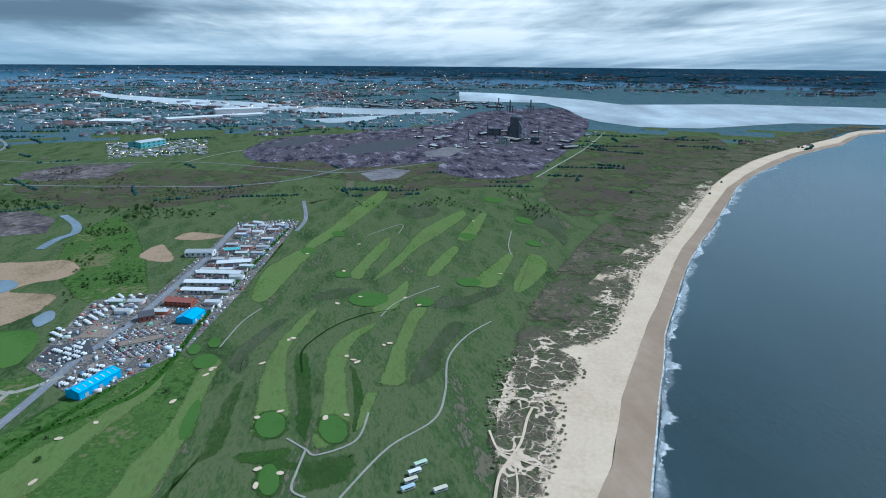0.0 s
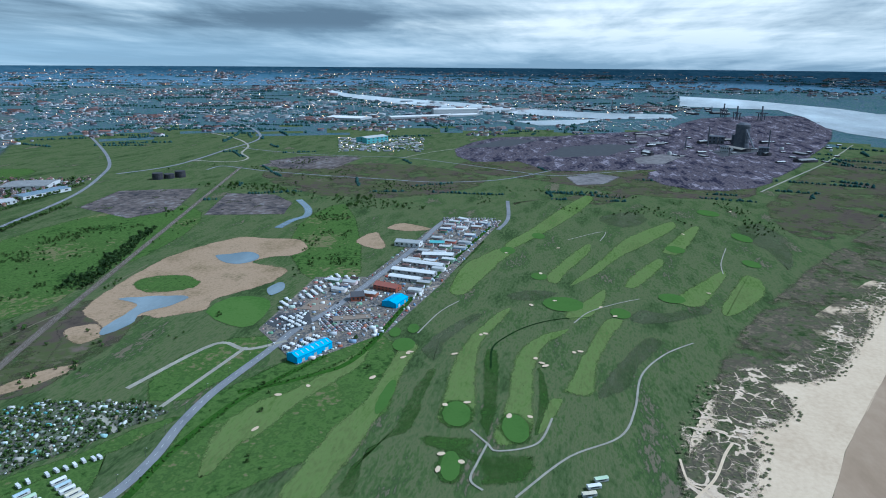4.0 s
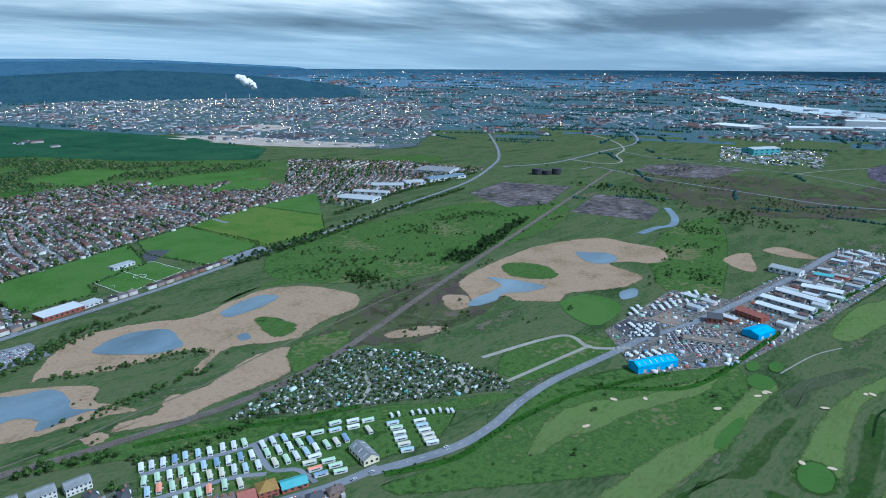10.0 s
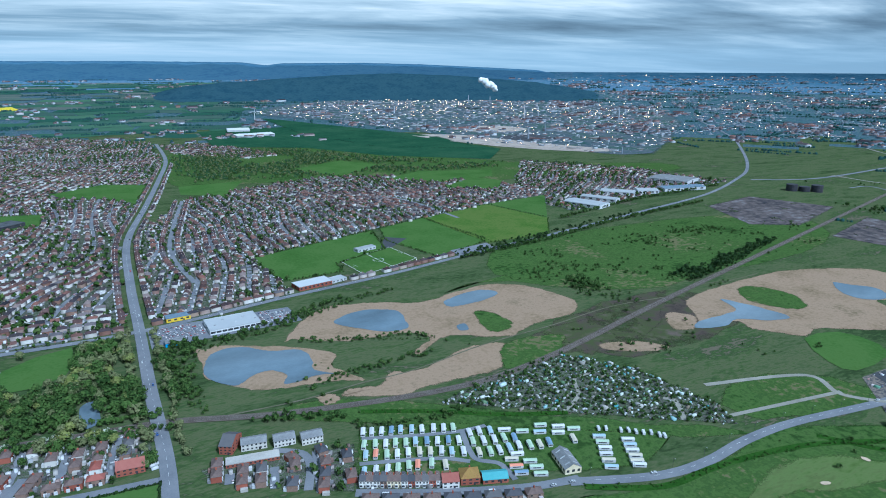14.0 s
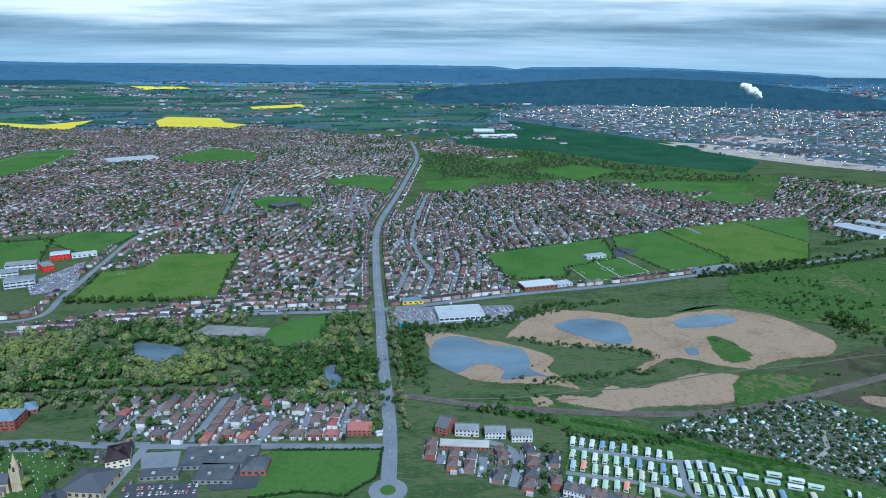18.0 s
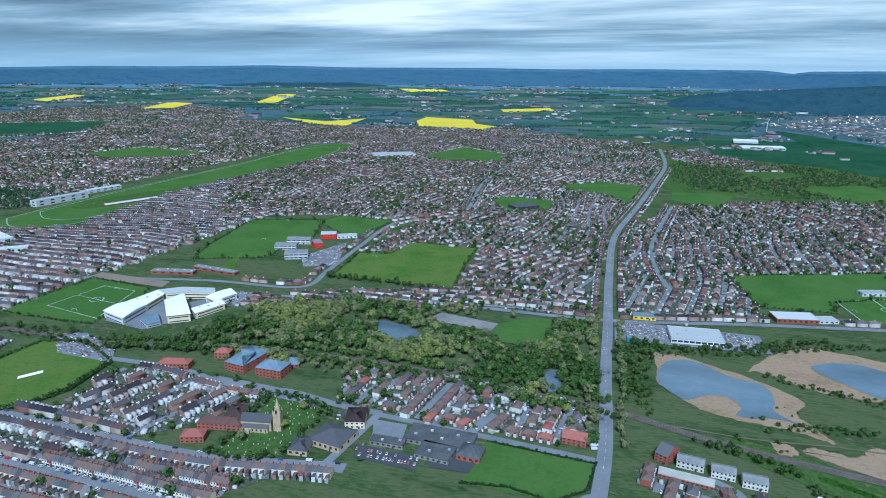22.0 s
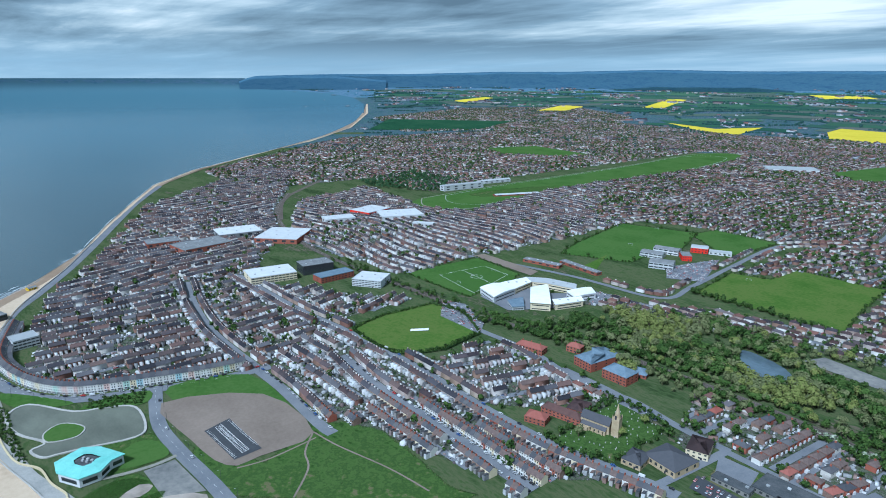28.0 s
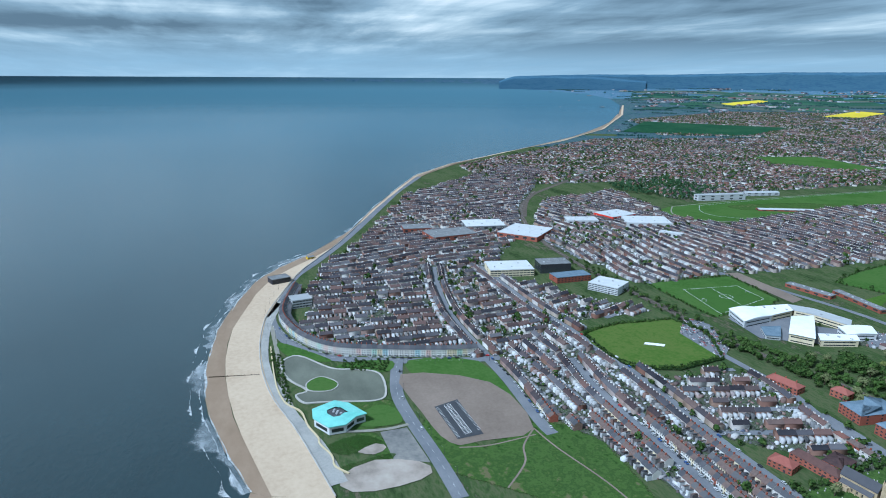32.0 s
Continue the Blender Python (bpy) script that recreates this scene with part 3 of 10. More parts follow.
STRIP_A = [(-484, 60), (-495, 69), (-499, 94), (-483, 112), (-475, 103), (-469, 78)]
STRIP_B = [(-453, 62), (-460, 85), (-463, 114), (-454, 114), (-450, 87), (-443, 66)]
LAWN_C = [(-527, 94), (-545, 120), (-534, 135), (-508, 136), (-506, 116), (-513, 97)]
LAWN_D = [(-720, 40), (-719, 52), (-661, 94), (-659, 82), (-682, 51)]
LAWN_E = [(-640, 97), (-647, 122), (-636, 159), (-613, 150), (-619, 127)]
SAND_PATH = [(-509, 79), (-503, 100), (-500, 122), (-502, 140)]
BAND_STAND = [(-535, 88), (-538, 98), (-525, 97), (-524, 90)]
CARPARK = [(-524, 172), (-531, 198), (-465, 199), (-464, 174)]
PLAZA = [(-497, 112), (-497, 137), (-439, 141), (-452, 113)]
LAKE_BOAT = [(-668, 41), (-682, 61), (-639, 91), (-627, 117), (-610, 138), (-568, 135), (-554, 122), (-564, 84), (-568, 66), (-571, 54), (-589, 48), (-596, 60), (-628, 44)]
LAKE_ISLE = [(-612, 62), (-621, 78), (-602, 92), (-588, 83), (-594, 62)]
RACE = [(-1270, 1020), (-1290, 1340), (-1285, 1910), (-1300, 2515), (-1150, 2610), (-1080, 2135), (-1130, 1500), (-1090, 1090), (-1122, 981), (-1195, 965)]
RACE_IN = [(-1240, 1165), (-1210, 1390), (-1125, 1440), (-1155, 1200)]
FIELD_H = [(-2005, 1980), (-1920, 2220), (-1555, 2150), (-1615, 2000), (-1800, 1880)]
FIELD_I = [(-755, 2340), (-670, 2670), (-470, 2520), (-430, 2280), (-635, 2235)]
FIELD_J = [(-315, 1565), (-285, 1620), (-160, 1595), (-161, 1477), (-260, 1436)]
FIELD_K = [(-180, 1835), (-50, 1945), (55, 1890), (20, 1610), (-50, 1725), (-130, 1755)]
FIELD_L = [(-617, 829), (-637, 944), (-584, 830)]
FIELD_M = [(300, 1840), (130, 1820), (125, 1700), (225, 1630)]
RAPE_A = [(-2280, 3960), (-1840, 3740), (-1700, 4060), (-1580, 3460), (-1775, 3485)]
RAPE_B = [(-1320, 4000), (-1360, 4340), (-1000, 4220), (-900, 3900), (-705, 3710), (-775, 3485), (-1175, 3600)]
RAPE_C = [(-1040, 5420), (-680, 5820), (-580, 5400), (-960, 5120)]
RAPE_D = [(-3480, 5560), (-4360, 7540), (-4140, 7580), (-3280, 5600)]
RAPE_E = [(-3880, 10760), (-3060, 10640), (-2700, 9820), (-3120, 9200)]
RAPE_F = [(-5580, 25680), (-4200, 24640), (-3220, 19560), (-3680, 18320)]
RAPE_G = [(-5640, 5060), (-6100, 5980), (-5760, 5780), (-5340, 4940)]
RAPE_H = [(-3720, 4260), (-4240, 5300), (-3920, 5240), (-3560, 4500)]
RAPE_I = [(-3540, 5680), (-4340, 7700), (-4140, 7600), (-3280, 5580)]
RAPE_J = [(-5740, 5160), (-6340, 6260), (-6000, 6080), (-5460, 5040)]
RAPE_K = [(-13620, 6920), (-14440, 8460), (-12660, 7560), (-11980, 6480)]
RAPE_L = [(-15000, 9140), (-14040, 9400), (-12400, 8160)]
DARK_B = [(780, 4000), (945, 3750), (1340, 2680), (1295, 2200), (915, 2415), (765, 3075)]
FIELD_N = [(667, 1687), (816, 1780), (1039, 1711), (980, 1607), (792, 1577)]
FIELD_O = [(756, 1507), (918, 1606), (964, 1526), (884, 1419)]
FIELD_P = [(467, 1981), (671, 2108), (773, 1950), (572, 1804)]
DARK_C = [(345, 3344), (921, 3447), (1111, 2936), (1290, 2456), (1356, 2150), (1158, 1909), (855, 2155), (662, 2501), (334, 2698)]
WOOD_N = [(263, 2617), (653, 2466), (838, 2113), (1173, 1822), (1411, 1694), (1377, 1515), (1190, 1711), (940, 1791), (671, 1884), (458, 1877), (178, 1868)]
GREEN_N = [(160, 2546), (667, 2519), (1188, 1845), (1625, 1594), (1534, 1431), (1069, 1536), (686, 1499), (514, 1727), (240, 1796), (107, 1868)]
WOOD_A = [(145, 2445), (610, 2465), (785, 2080), (1125, 1765), (785, 1725), (535, 1780), (265, 1865), (135, 2010)]
WOOD_B = [(-1595, 1045), (-1645, 1300), (-1435, 1305), (-1315, 1120), (-1465, 1030)]
WOOD_C = [(-8180, 10580), (-10620, 19220), (-5020, 13720), (-3420, 7680), (-5360, 7700)]
STEEL_DARK = [(2367, 366), (2783, 256), (2888, 11), (3103, -257), (3347, -563), (4038, -845), (4383, -1500), (3829, -1473), (3072, -1216), (2478, -927), (1952, -648), (2051, -566), (2023, -350), (1979, -170), (1935, 5), (2109, 118), (2065, 264)]
STEEL_GREY = [(2069, -339), (2174, -486), (2104, -615), (1962, -643), (1760, -535), (1697, -356), (1864, -259)]
STEEL_PALE = [(2269, -271), (2406, -390), (2386, -480), (2145, -360), (2134, -275)]
STEEL_PALE_B = [(1837, -37), (1920, -131), (1867, -202), (1740, -144), (1705, -65)]
STEEL_PALE_C = [(3071, -387), (3145, -530), (3010, -483), (2943, -359)]
STEEL_COAL = [(2288, 27), (2526, -36), (2665, -223), (2623, -333), (2318, -196), (2237, -33)]
STEEL_COAL_B = [(2531, -583), (2685, -776), (2556, -762), (2370, -588)]
STEEL_COAL_C = [(2403, 349), (2726, 202), (2747, 58), (2498, 163)]
SLAG_A = [(1205, 1020), (1395, 1055), (1470, 875), (1230, 793), (1132, 847)]
SLAG_B = [(1197, 715), (1420, 780), (1430, 655), (1351, 577), (1233, 553)]
SLAG_C = [(1835, 900), (2060, 860), (2080, 635), (1835, 650)]
SLAG_D = [(1945, 915), (2080, 835), (2105, 645), (1830, 655), (1795, 810)]
WILTON = [(800, 4500), (1820, 5800), (3160, 5160), (3680, 3620), (2115, 2005), (1645, 1785), (1435, 2340), (1345, 2740), (1105, 3775)]
PARK_LAWN = [(-142, 750), (-76, 789), (-78, 714), (-124, 696)]
PARK_COURT = [(-232, 739), (-219, 769), (-139, 752), (-143, 726)]
FW_A = [(651, 159), (584, 162), (526, 166), (474, 181), (424, 187), (372, 189), (377, 154), (418, 148), (462, 142), (529, 139), (600, 138), (654, 137)]
FW_B = [(428, 276), (469, 278), (507, 264), (538, 238), (576, 223), (619, 206), (632, 191), (596, 186), (552, 202), (506, 220), (457, 231), (430, 243), (394, 248), (386, 259)]
FW_C = [(790, 42), (763, 63), (680, 88), (620, 96), (557, 95), (496, 90), (505, 55), (562, 59), (624, 65), (683, 65), (740, 50)]
FW_D = [(733, -31), (708, 3), (657, 28), (589, 33), (533, 34), (480, 40), (469, 22), (498, 1), (558, 2), (619, 3), (677, -5), (712, -25)]
FW_E = [(773, -76), (699, -53), (652, -41), (591, -25), (571, -22), (573, -54), (641, -62), (720, -84), (773, -103)]
FW_F = [(958, 134), (838, 137), (826, 108), (894, 91), (992, 69), (1061, 52), (1070, 85), (1014, 113)]
FW_G = [(1574, -83), (1408, -20), (1219, 36), (1101, 77), (1063, 62), (1166, 13), (1313, -43), (1522, -104)]
FW_H = [(1110, -59), (1001, -18), (920, 3), (897, -18), (953, -35), (1061, -71), (1124, -77)]
FW_I = [(1333, -243), (1217, -160), (1138, -121), (1027, -83), (894, -34), (954, -79), (1052, -123), (1151, -183), (1286, -252)]
FW_J = [(1289, -274), (1164, -215), (1100, -193), (1087, -222), (1170, -259), (1292, -296)]
FW_K = [(1057, -179), (973, -133), (905, -111), (903, -133), (967, -166), (1036, -192)]
FW_L = [(887, -84), (835, -52), (807, -32), (765, -23), (766, -56), (829, -82)]
FW_M = [(1008, -269), (925, -209), (871, -176), (844, -177), (838, -207), (891, -236), (979, -273)]
FW_N = [(998, -301), (933, -268), (834, -227), (811, -238), (859, -280), (914, -312), (972, -321)]
FW_O = [(560, -12), (523, -3), (494, -1), (514, -13), (556, -24)]
RANK_B = [(619, 3), (559, 0), (494, 2), (511, -8), (571, -10), (613, -3)]
RANK_C = [(652, 65), (551, 55), (505, 52), (484, 42), (522, 38), (576, 39), (648, 46)]
RANK_D = [(736, 190), (823, 163), (958, 134), (1088, 112), (1101, 123), (926, 156), (797, 189), (661, 225), (601, 231), (632, 216)]
RANK_E = [(405, 273), (460, 289), (516, 280), (536, 254), (561, 241), (646, 221), (641, 232), (556, 263), (519, 293), (486, 309), (426, 290)]
RANK_F = [(477, 96), (478, 52), (457, 54), (460, 31), (464, -2), (426, 6), (414, 40), (442, 48), (460, 93)]
RANK_G = [(446, 138), (484, 108), (544, 109), (592, 106), (597, 116), (542, 125), (481, 127), (422, 145), (387, 147), (389, 130)]
GREYR_A = [(643, 135), (618, 111), (678, 105), (752, 76), (759, 91), (691, 124)]
GREYR_B = [(476, 167), (549, 155), (612, 153), (610, 165), (534, 185), (472, 196), (414, 207), (387, 199), (417, 185)]
GREYR_C = [(566, -55), (594, -90), (647, -108), (712, -142), (725, -118), (658, -85), (615, -66)]
GREYR_D = [(787, -176), (823, -219), (853, -211), (814, -159), (819, -123), (777, -103), (762, -130)]
GREYR_E = [(866, 23), (861, -22), (823, 6), (817, 44), (839, 53)]
GREYR_F = [(1278, -111), (1263, -165), (1344, -209), (1422, -183), (1354, -104)]
GREYR_G = [(1205, -356), (1131, -375), (1033, -381), (1218, -442), (1352, -429), (1317, -364)]
PATH_A = [(686, 147), (757, 133), (802, 114)]
PATH_B = [(753, -38), (795, -59), (833, -98), (856, -129)]
PATH_C = [(406, 13), (465, -27), (503, -71), (552, -89), (625, -104), (681, -136), (718, -173)]
PATH_D = [(491, 58), (472, 41), (463, 33), (471, 10), (486, -4), (523, -13)]
PATH_E = [(472, 41), (445, 46), (421, 49), (410, 38)]
PATH_F = [(1148, -36), (1223, -106), (1151, -94)]
PATH_G = [(1146, -310), (1051, -280), (993, -270)]
Q_LANE_W = [(10, 821), (-1, 1274), (125, 1630), (530, 1815), (805, 1690), (995, 1385), (940, 1305), (561, 1201), (174, 1058), (194, 907), (200, 857), (75, 811)]
Q_LANE_E = [(-17, 821), (-224, 877), (-247, 1105), (-444, 1015), (-410, 1275), (-661, 1270), (-828, 1175), (-1130, 1635), (-1185, 2150), (-1240, 2980), (-540, 3535), (120, 2935), (130, 2350), (25, 1590), (-19, 1283)]
Q_MID = [(-763, 596), (-785, 674), (-767, 891), (-755, 1234), (-477, 1384), (-855, 2375), (-1055, 2305), (-1130, 1415), (-1069, 1000), (-1180, 955), (-1505, 1025), (-1425, 760), (-1186, 605), (-1047, 557)]
Q_FAR = [(-2085, 775), (-2435, 1200), (-2760, 1745), (-2590, 2480), (-2540, 3700), (-1230, 3355), (-910, 2520), (-1325, 2730), (-1370, 1440), (-1340, 1100), (-1635, 1115), (-1655, 885), (-1705, 730)]
Q_FAR_B = [(-1935, 3240), (-555, 3805), (-430, 2995), (-880, 2580), (-1110, 2635), (-1530, 2560)]
Q_SEA = [(-734, 69), (-995, 125), (-1170, 236), (-1600, 445), (-2060, 950), (-1925, 1015), (-1475, 740), (-1191, 580), (-912, 397), (-884, 291), (-639, 267), (-649, 167)]
Q_SEA_B = [(-884, 291), (-912, 397), (-778, 457), (-679, 541), (-677, 409), (-614, 292), (-662, 276)]
Q_COATHAM = [(-620, 284), (-672, 405), (-596, 397), (-478, 397), (-317, 392), (-229, 405), (-296, 327), (-343, 309), (-462, 274)]
Q_COATHAM_B = [(-500, 403), (-503, 506), (-427, 521), (-341, 508), (-341, 454), (-388, 400)]
Q_ESTATE = [(-273, 579), (-144, 585), (-6, 552), (-3, 497), (-105, 497), (-207, 504), (-224, 471), (-241, 479)]
Q_ESTATE_B = [(-387, 519), (-273, 505), (-264, 471), (-332, 470)]
Q_CLOSE = [(80, 475), (109, 463), (151, 461), (128, 397), (34, 454), (26, 482)]
Q_TOD_N = [(135, 417), (190, 388), (190, 369), (128, 396)]
Q_DORMAN = [(1225, 1830), (1455, 1530), (1520, 1230), (1180, 1180), (898, 1112), (855, 1305)]
Q_KIRK_W = [(130, 2455), (20, 1945), (35, 2380)]
Q_KIRK_N = [(155, 2820), (375, 2790), (520, 2345), (405, 2295), (180, 2500)]
Q_RED_FAR = [(-3900, 2720), (-4420, 4080), (-3940, 5080), (-2760, 4280), (-2275, 3265), (-2870, 2190)]
Q_LONG = [(-662, 650), (-525, 689), (-483, 714), (-251, 774), (-34, 814), (-18, 844), (-28, 905), (-210, 904), (-278, 849), (-439, 783)]
ALLOT = [(244, 488), (324, 514), (416, 525), (467, 458), (483, 370), (469, 331), (366, 401)]
WARRENBY = [(662, 338), (860, 340), (876, 264), (1259, 215), (1272, 95), (863, 150), (683, 183), (580, 256), (627, 302)]
CARAVANS = [(135, 417), (159, 481), (245, 451), (404, 350), (349, 323), (298, 340), (251, 360), (206, 381)]
WOOD_PARK = [(-498, 561), (-470, 694), (-372, 780), (-238, 758), (-113, 738), (-20, 784), (3, 501), (-11, 501), (-66, 545), (-152, 593), (-259, 607), (-336, 562)]
WOOD_PARK_B = [(-507, 686), (-461, 720), (-383, 776), (-215, 777), (-17, 779), (-7, 568), (-162, 610), (-285, 622), (-469, 628)]
CV_ROW_A = [(161, 471), (168, 468), (176, 465), (184, 462), (192, 460), (201, 456), (209, 452), (219, 449), (227, 445), (235, 442)]
CV_ROW_B = [(155, 452), (164, 449), (172, 445), (180, 443), (188, 439), (196, 437), (205, 433), (213, 429), (222, 426), (230, 422)]
CV_ROW_C = [(151, 437), (159, 435), (167, 430), (175, 427), (184, 425), (193, 422), (201, 418), (210, 415), (217, 410), (226, 406)]
CV_ROW_D = [(142, 416), (151, 414), (160, 411), (168, 409), (177, 408), (184, 406), (195, 403), (204, 396)]
CV_BLOCK = [(244, 428), (240, 415), (237, 399), (253, 427), (249, 412), (246, 396), (262, 423), (258, 409), (254, 394), (267, 408), (263, 393), (275, 404), (272, 392), (281, 389), (289, 386), (298, 385), (320, 380)]
CV_FLAT = [(256, 379), (254, 369), (253, 360), (264, 383), (268, 370), (268, 361), (266, 352), (274, 419), (287, 410), (307, 411), (300, 402), (320, 402), (314, 394), (330, 393)]
CV_FLAT_B = [(342, 373), (339, 365), (335, 357), (330, 350), (326, 342), (322, 334), (361, 358), (357, 351), (353, 344), (350, 337), (346, 331), (344, 326)]
CV_TOUR = [(350, 383), (356, 380), (366, 372), (372, 369), (376, 364), (381, 360), (387, 357), (391, 351), (394, 348)]
CV_DUNE = [(438, -51), (428, -45), (418, -41), (409, -38), (404, -62)]
CV_LANE = [(143, 430), (179, 418), (208, 406), (225, 393)]
CV_LANE_B = [(157, 464), (194, 450), (235, 437), (264, 434)]
CV_LANE_C = [(241, 437), (232, 406), (232, 392), (245, 379), (245, 356)]
BUNKERS = [(695, 72), (699, 67), (638, 95), (643, 6), (633, -1), (627, -5), (666, -36), (670, -43), (619, 149), (630, 146), (634, 144), (568, 169), (539, 227), (517, 249), (457, 244), (528, 87), (536, 67), (519, 26), (521, 7), (450, 77), (429, 76), (442, 59), (1089, -19), (941, 8), (826, -14), (784, -90), (1231, -253), (1041, 68), (813, -74), (804, 17), (897, -228), (1454, -392)]
# centre, half length, half width, turn
GREENS = [(515, 74, 13, 22, -1.42), (500, 19, 12, 23, -1.41), (436, 67, 8, 20, -1.45), (652, 156, 13, 18, -1.42), (684, 174, 7, 14, -1.43), (699, 155, 7, 14, -1.43), (816, -25, 27, 27, -1.42), (796, -98, 13, 18, -1.49), (927, 10, 12, 17, -1.41), (1165, 18, 12, 21, -1.41), (1119, -220, 16, 23, -1.45), (866, -173, 18, 19, -1.41), (1056, -328, 13, 21, -1.42), (1058, 67, 13, 22, -1.42), (1226, -357, 16, 32, -1.45), (1429, -340, 22, 31, -1.39), (534, 146, 6, 34, -1.57)]
GROYNE = [(-657, -35), (-646, 17)]
DITCH = [(774, -57), (761, -17), (732, 18), (694, 43), (661, 55), (612, 52)]
HEDGE_A = [(-632, 402), (-549, 401), (-531, 412), (-516, 453), (-524, 517)]
HEDGE_B = [(-104, 419), (-66, 424), (-31, 416), (-7, 438), (-3, 474)]
HEDGE_C = [(-95, 482), (-3, 475)]
HEDGE_D = [(-430, 862), (-334, 863), (-227, 855)]
HEDGE_E = [(23, 724), (90, 733), (165, 761), (251, 806)]
HEDGE_F = [(505, 902), (695, 935), (885, 990), (1225, 1055)]
HEDGE_G = [(823, 1066), (1095, 1145), (1455, 1195)]
HEDGE_H = [(210, 673), (263, 646), (305, 626)]
HEDGE_I = [(83, 532), (115, 522), (156, 502)]
HEDGE_J = [(172, 507), (228, 480), (287, 444), (344, 419)]
HEDGE_K = [(288, 325), (343, 298), (408, 297), (501, 282), (606, 235)]
HEDGE_L = [(515, 290), (560, 234), (619, 197), (832, 175), (1228, 111)]
SCRUB_A = [(565, 731), (611, 732), (604, 671), (567, 666)]
SCRUB_B = [(734, 681), (829, 693), (1022, 746), (1097, 749), (756, 629)]
SCRUB_C = [(1500, 910), (1565, 750), (1319, 414), (1330, 240), (1445, 425), (1415, 590)]
SCRUB_D = [(43, 746), (68, 764), (31, 638), (58, 600), (17, 600), (8, 771)]
SCRUB_E = [(5, 723), (40, 732), (68, 724), (43, 645), (16, 580), (7, 580)]
SCRUB_L1 = [(26, 741), (65, 720), (123, 733), (169, 745)]
SCRUB_L2 = [(164, 690), (220, 666), (274, 657), (308, 635)]
SCRUB_L3 = [(19, 720), (28, 652), (34, 597), (41, 571)]
SCRUB_L4 = [(156, 581), (194, 585), (263, 596), (288, 591)]
SCRUB_L5 = [(148, 750), (205, 768), (270, 797), (325, 808)]
SCRUB_L6 = [(159, 490), (198, 466), (237, 466), (271, 478)]
SCRUB_WIDE = [(1130, 470), (1420, 560), (1780, 900), (1700, 1180), (1900, 1000), (2100, 800), (1700, 500), (1650, 100), (1560, -420), (1200, -480), (1330, -120), (1480, 110), (1300, 250)]
MARSH_ALL = [(40, 560), (60, 740), (300, 800), (700, 660), (1080, 520), (880, 360), (600, 420), (420, 540), (250, 500)]
MEADOW_A = [(389, 763), (555, 808), (1003, 939), (1064, 897), (1127, 757), (905, 682), (692, 641), (570, 695), (474, 779)]
MEADOW_B = [(445, 312), (507, 314), (694, 205), (506, 135), (277, 300), (330, 306), (392, 300)]
MEADOW_C = [(1168, 496), (1361, 454), (892, 279), (866, 370)]
MEADOW_D = [(513, 387), (610, 378), (642, 303), (515, 319), (483, 349)]
MEADOW_E = [(156, 548), (254, 485), (365, 400), (463, 327), (415, 339), (174, 482), (93, 540)]
MEADOW_F = [(1137, 942), (1285, 830), (1150, 687), (815, 651), (686, 673), (495, 798), (602, 951), (761, 965)]
PROM = [(-434, 64), (-492, 55), (-545, 40), (-608, 28), (-647, 22), (-704, 22), (-786, 32), (-869, 54), (-817, 30), (-902, 56), (-978, 81)]
BAY_PATH = [(-783, 39), (-702, 39), (-615, 38), (-554, 43), (-491, 55), (-438, 65)]
HEATH_A = [(1945, 315), (2275, 95), (2010, -305), (2165, -570), (1670, -505), (1585, -270), (1700, -45)]
HEATH_B = [(1550, -495), (2425, -1005), (2640, -1590), (2040, -1345), (1570, -850), (1232, -509)]
HEATH_C = [(1740, 835), (1975, 545), (1795, 175), (1510, 275), (1440, 540)]
HEATH_D = [(562, 632), (707, 619), (698, 514), (550, 473), (444, 510), (442, 588)]
HEATH_E = [(1436, 79), (1580, -65), (1630, -215), (1468, -115), (1520, -10)]
HEATH_F = [(392, 571), (542, 600), (643, 583), (502, 513), (411, 519)]
STEEL_TRACK_A = [(2112, 499), (2296, 417), (2500, 274), (2651, 149), (2896, -40)]
STEEL_TRACK_B = [(2663, 1513), (2486, 1298), (2292, 1152), (2104, 1084), (1983, 1001), (1897, 1017), (1902, 1165)]
STEEL_TRACK_C = [(1718, -531), (1934, -667), (2325, -911), (2845, -1200)]
MARSH_TRACK = [(59, 556), (127, 553), (193, 560), (254, 563), (350, 585), (458, 597), (570, 614), (677, 606)]
MARSH_TRACK_B = [(677, 606), (750, 625), (796, 618), (868, 622)]
ALLOT_LANE = [(342, 422), (374, 441), (392, 470), (419, 472)]
ALLOT_LANE_B = [(431, 360), (450, 389), (444, 399)]
BLOSSOM = [(-168, 589), (-120, 579), (-69, 574), (-29, 568)]
COMMON_PATH_A = [(-460, 246), (-437, 225), (-414, 215), (-388, 188)]
COMMON_PATH_B = [(-460, 246), (-426, 251), (-371, 265), (-327, 271)]
COMMON_PATH_C = [(-450, 243), (-447, 198), (-452, 171)]
W_WATER = [(370, -215), (389, -225), (430, -248), (471, -271), (519, -298), (576, -329), (644, -367), (709, -409), (766, -447), (882, -524), (999, -610), (1126, -715), (1345, -885), (1505, -1010), (1660, -1155), (1840, -1355), (2030, -1575), (2185, -1800), (2285, -1965), (2435, -2135), (2590, -2305), (2680, -2525)]
W_WET = [(377, -175), (414, -202), (460, -227), (515, -255), (569, -290), (634, -331), (696, -372), (750, -411), (860, -484), (987, -572), (1110, -672), (1295, -815), (1510, -985), (1705, -1170), (1900, -1375), (2090, -1595), (2250, -1840), (2355, -2010), (2515, -2185), (2655, -2365), (2730, -2565)]
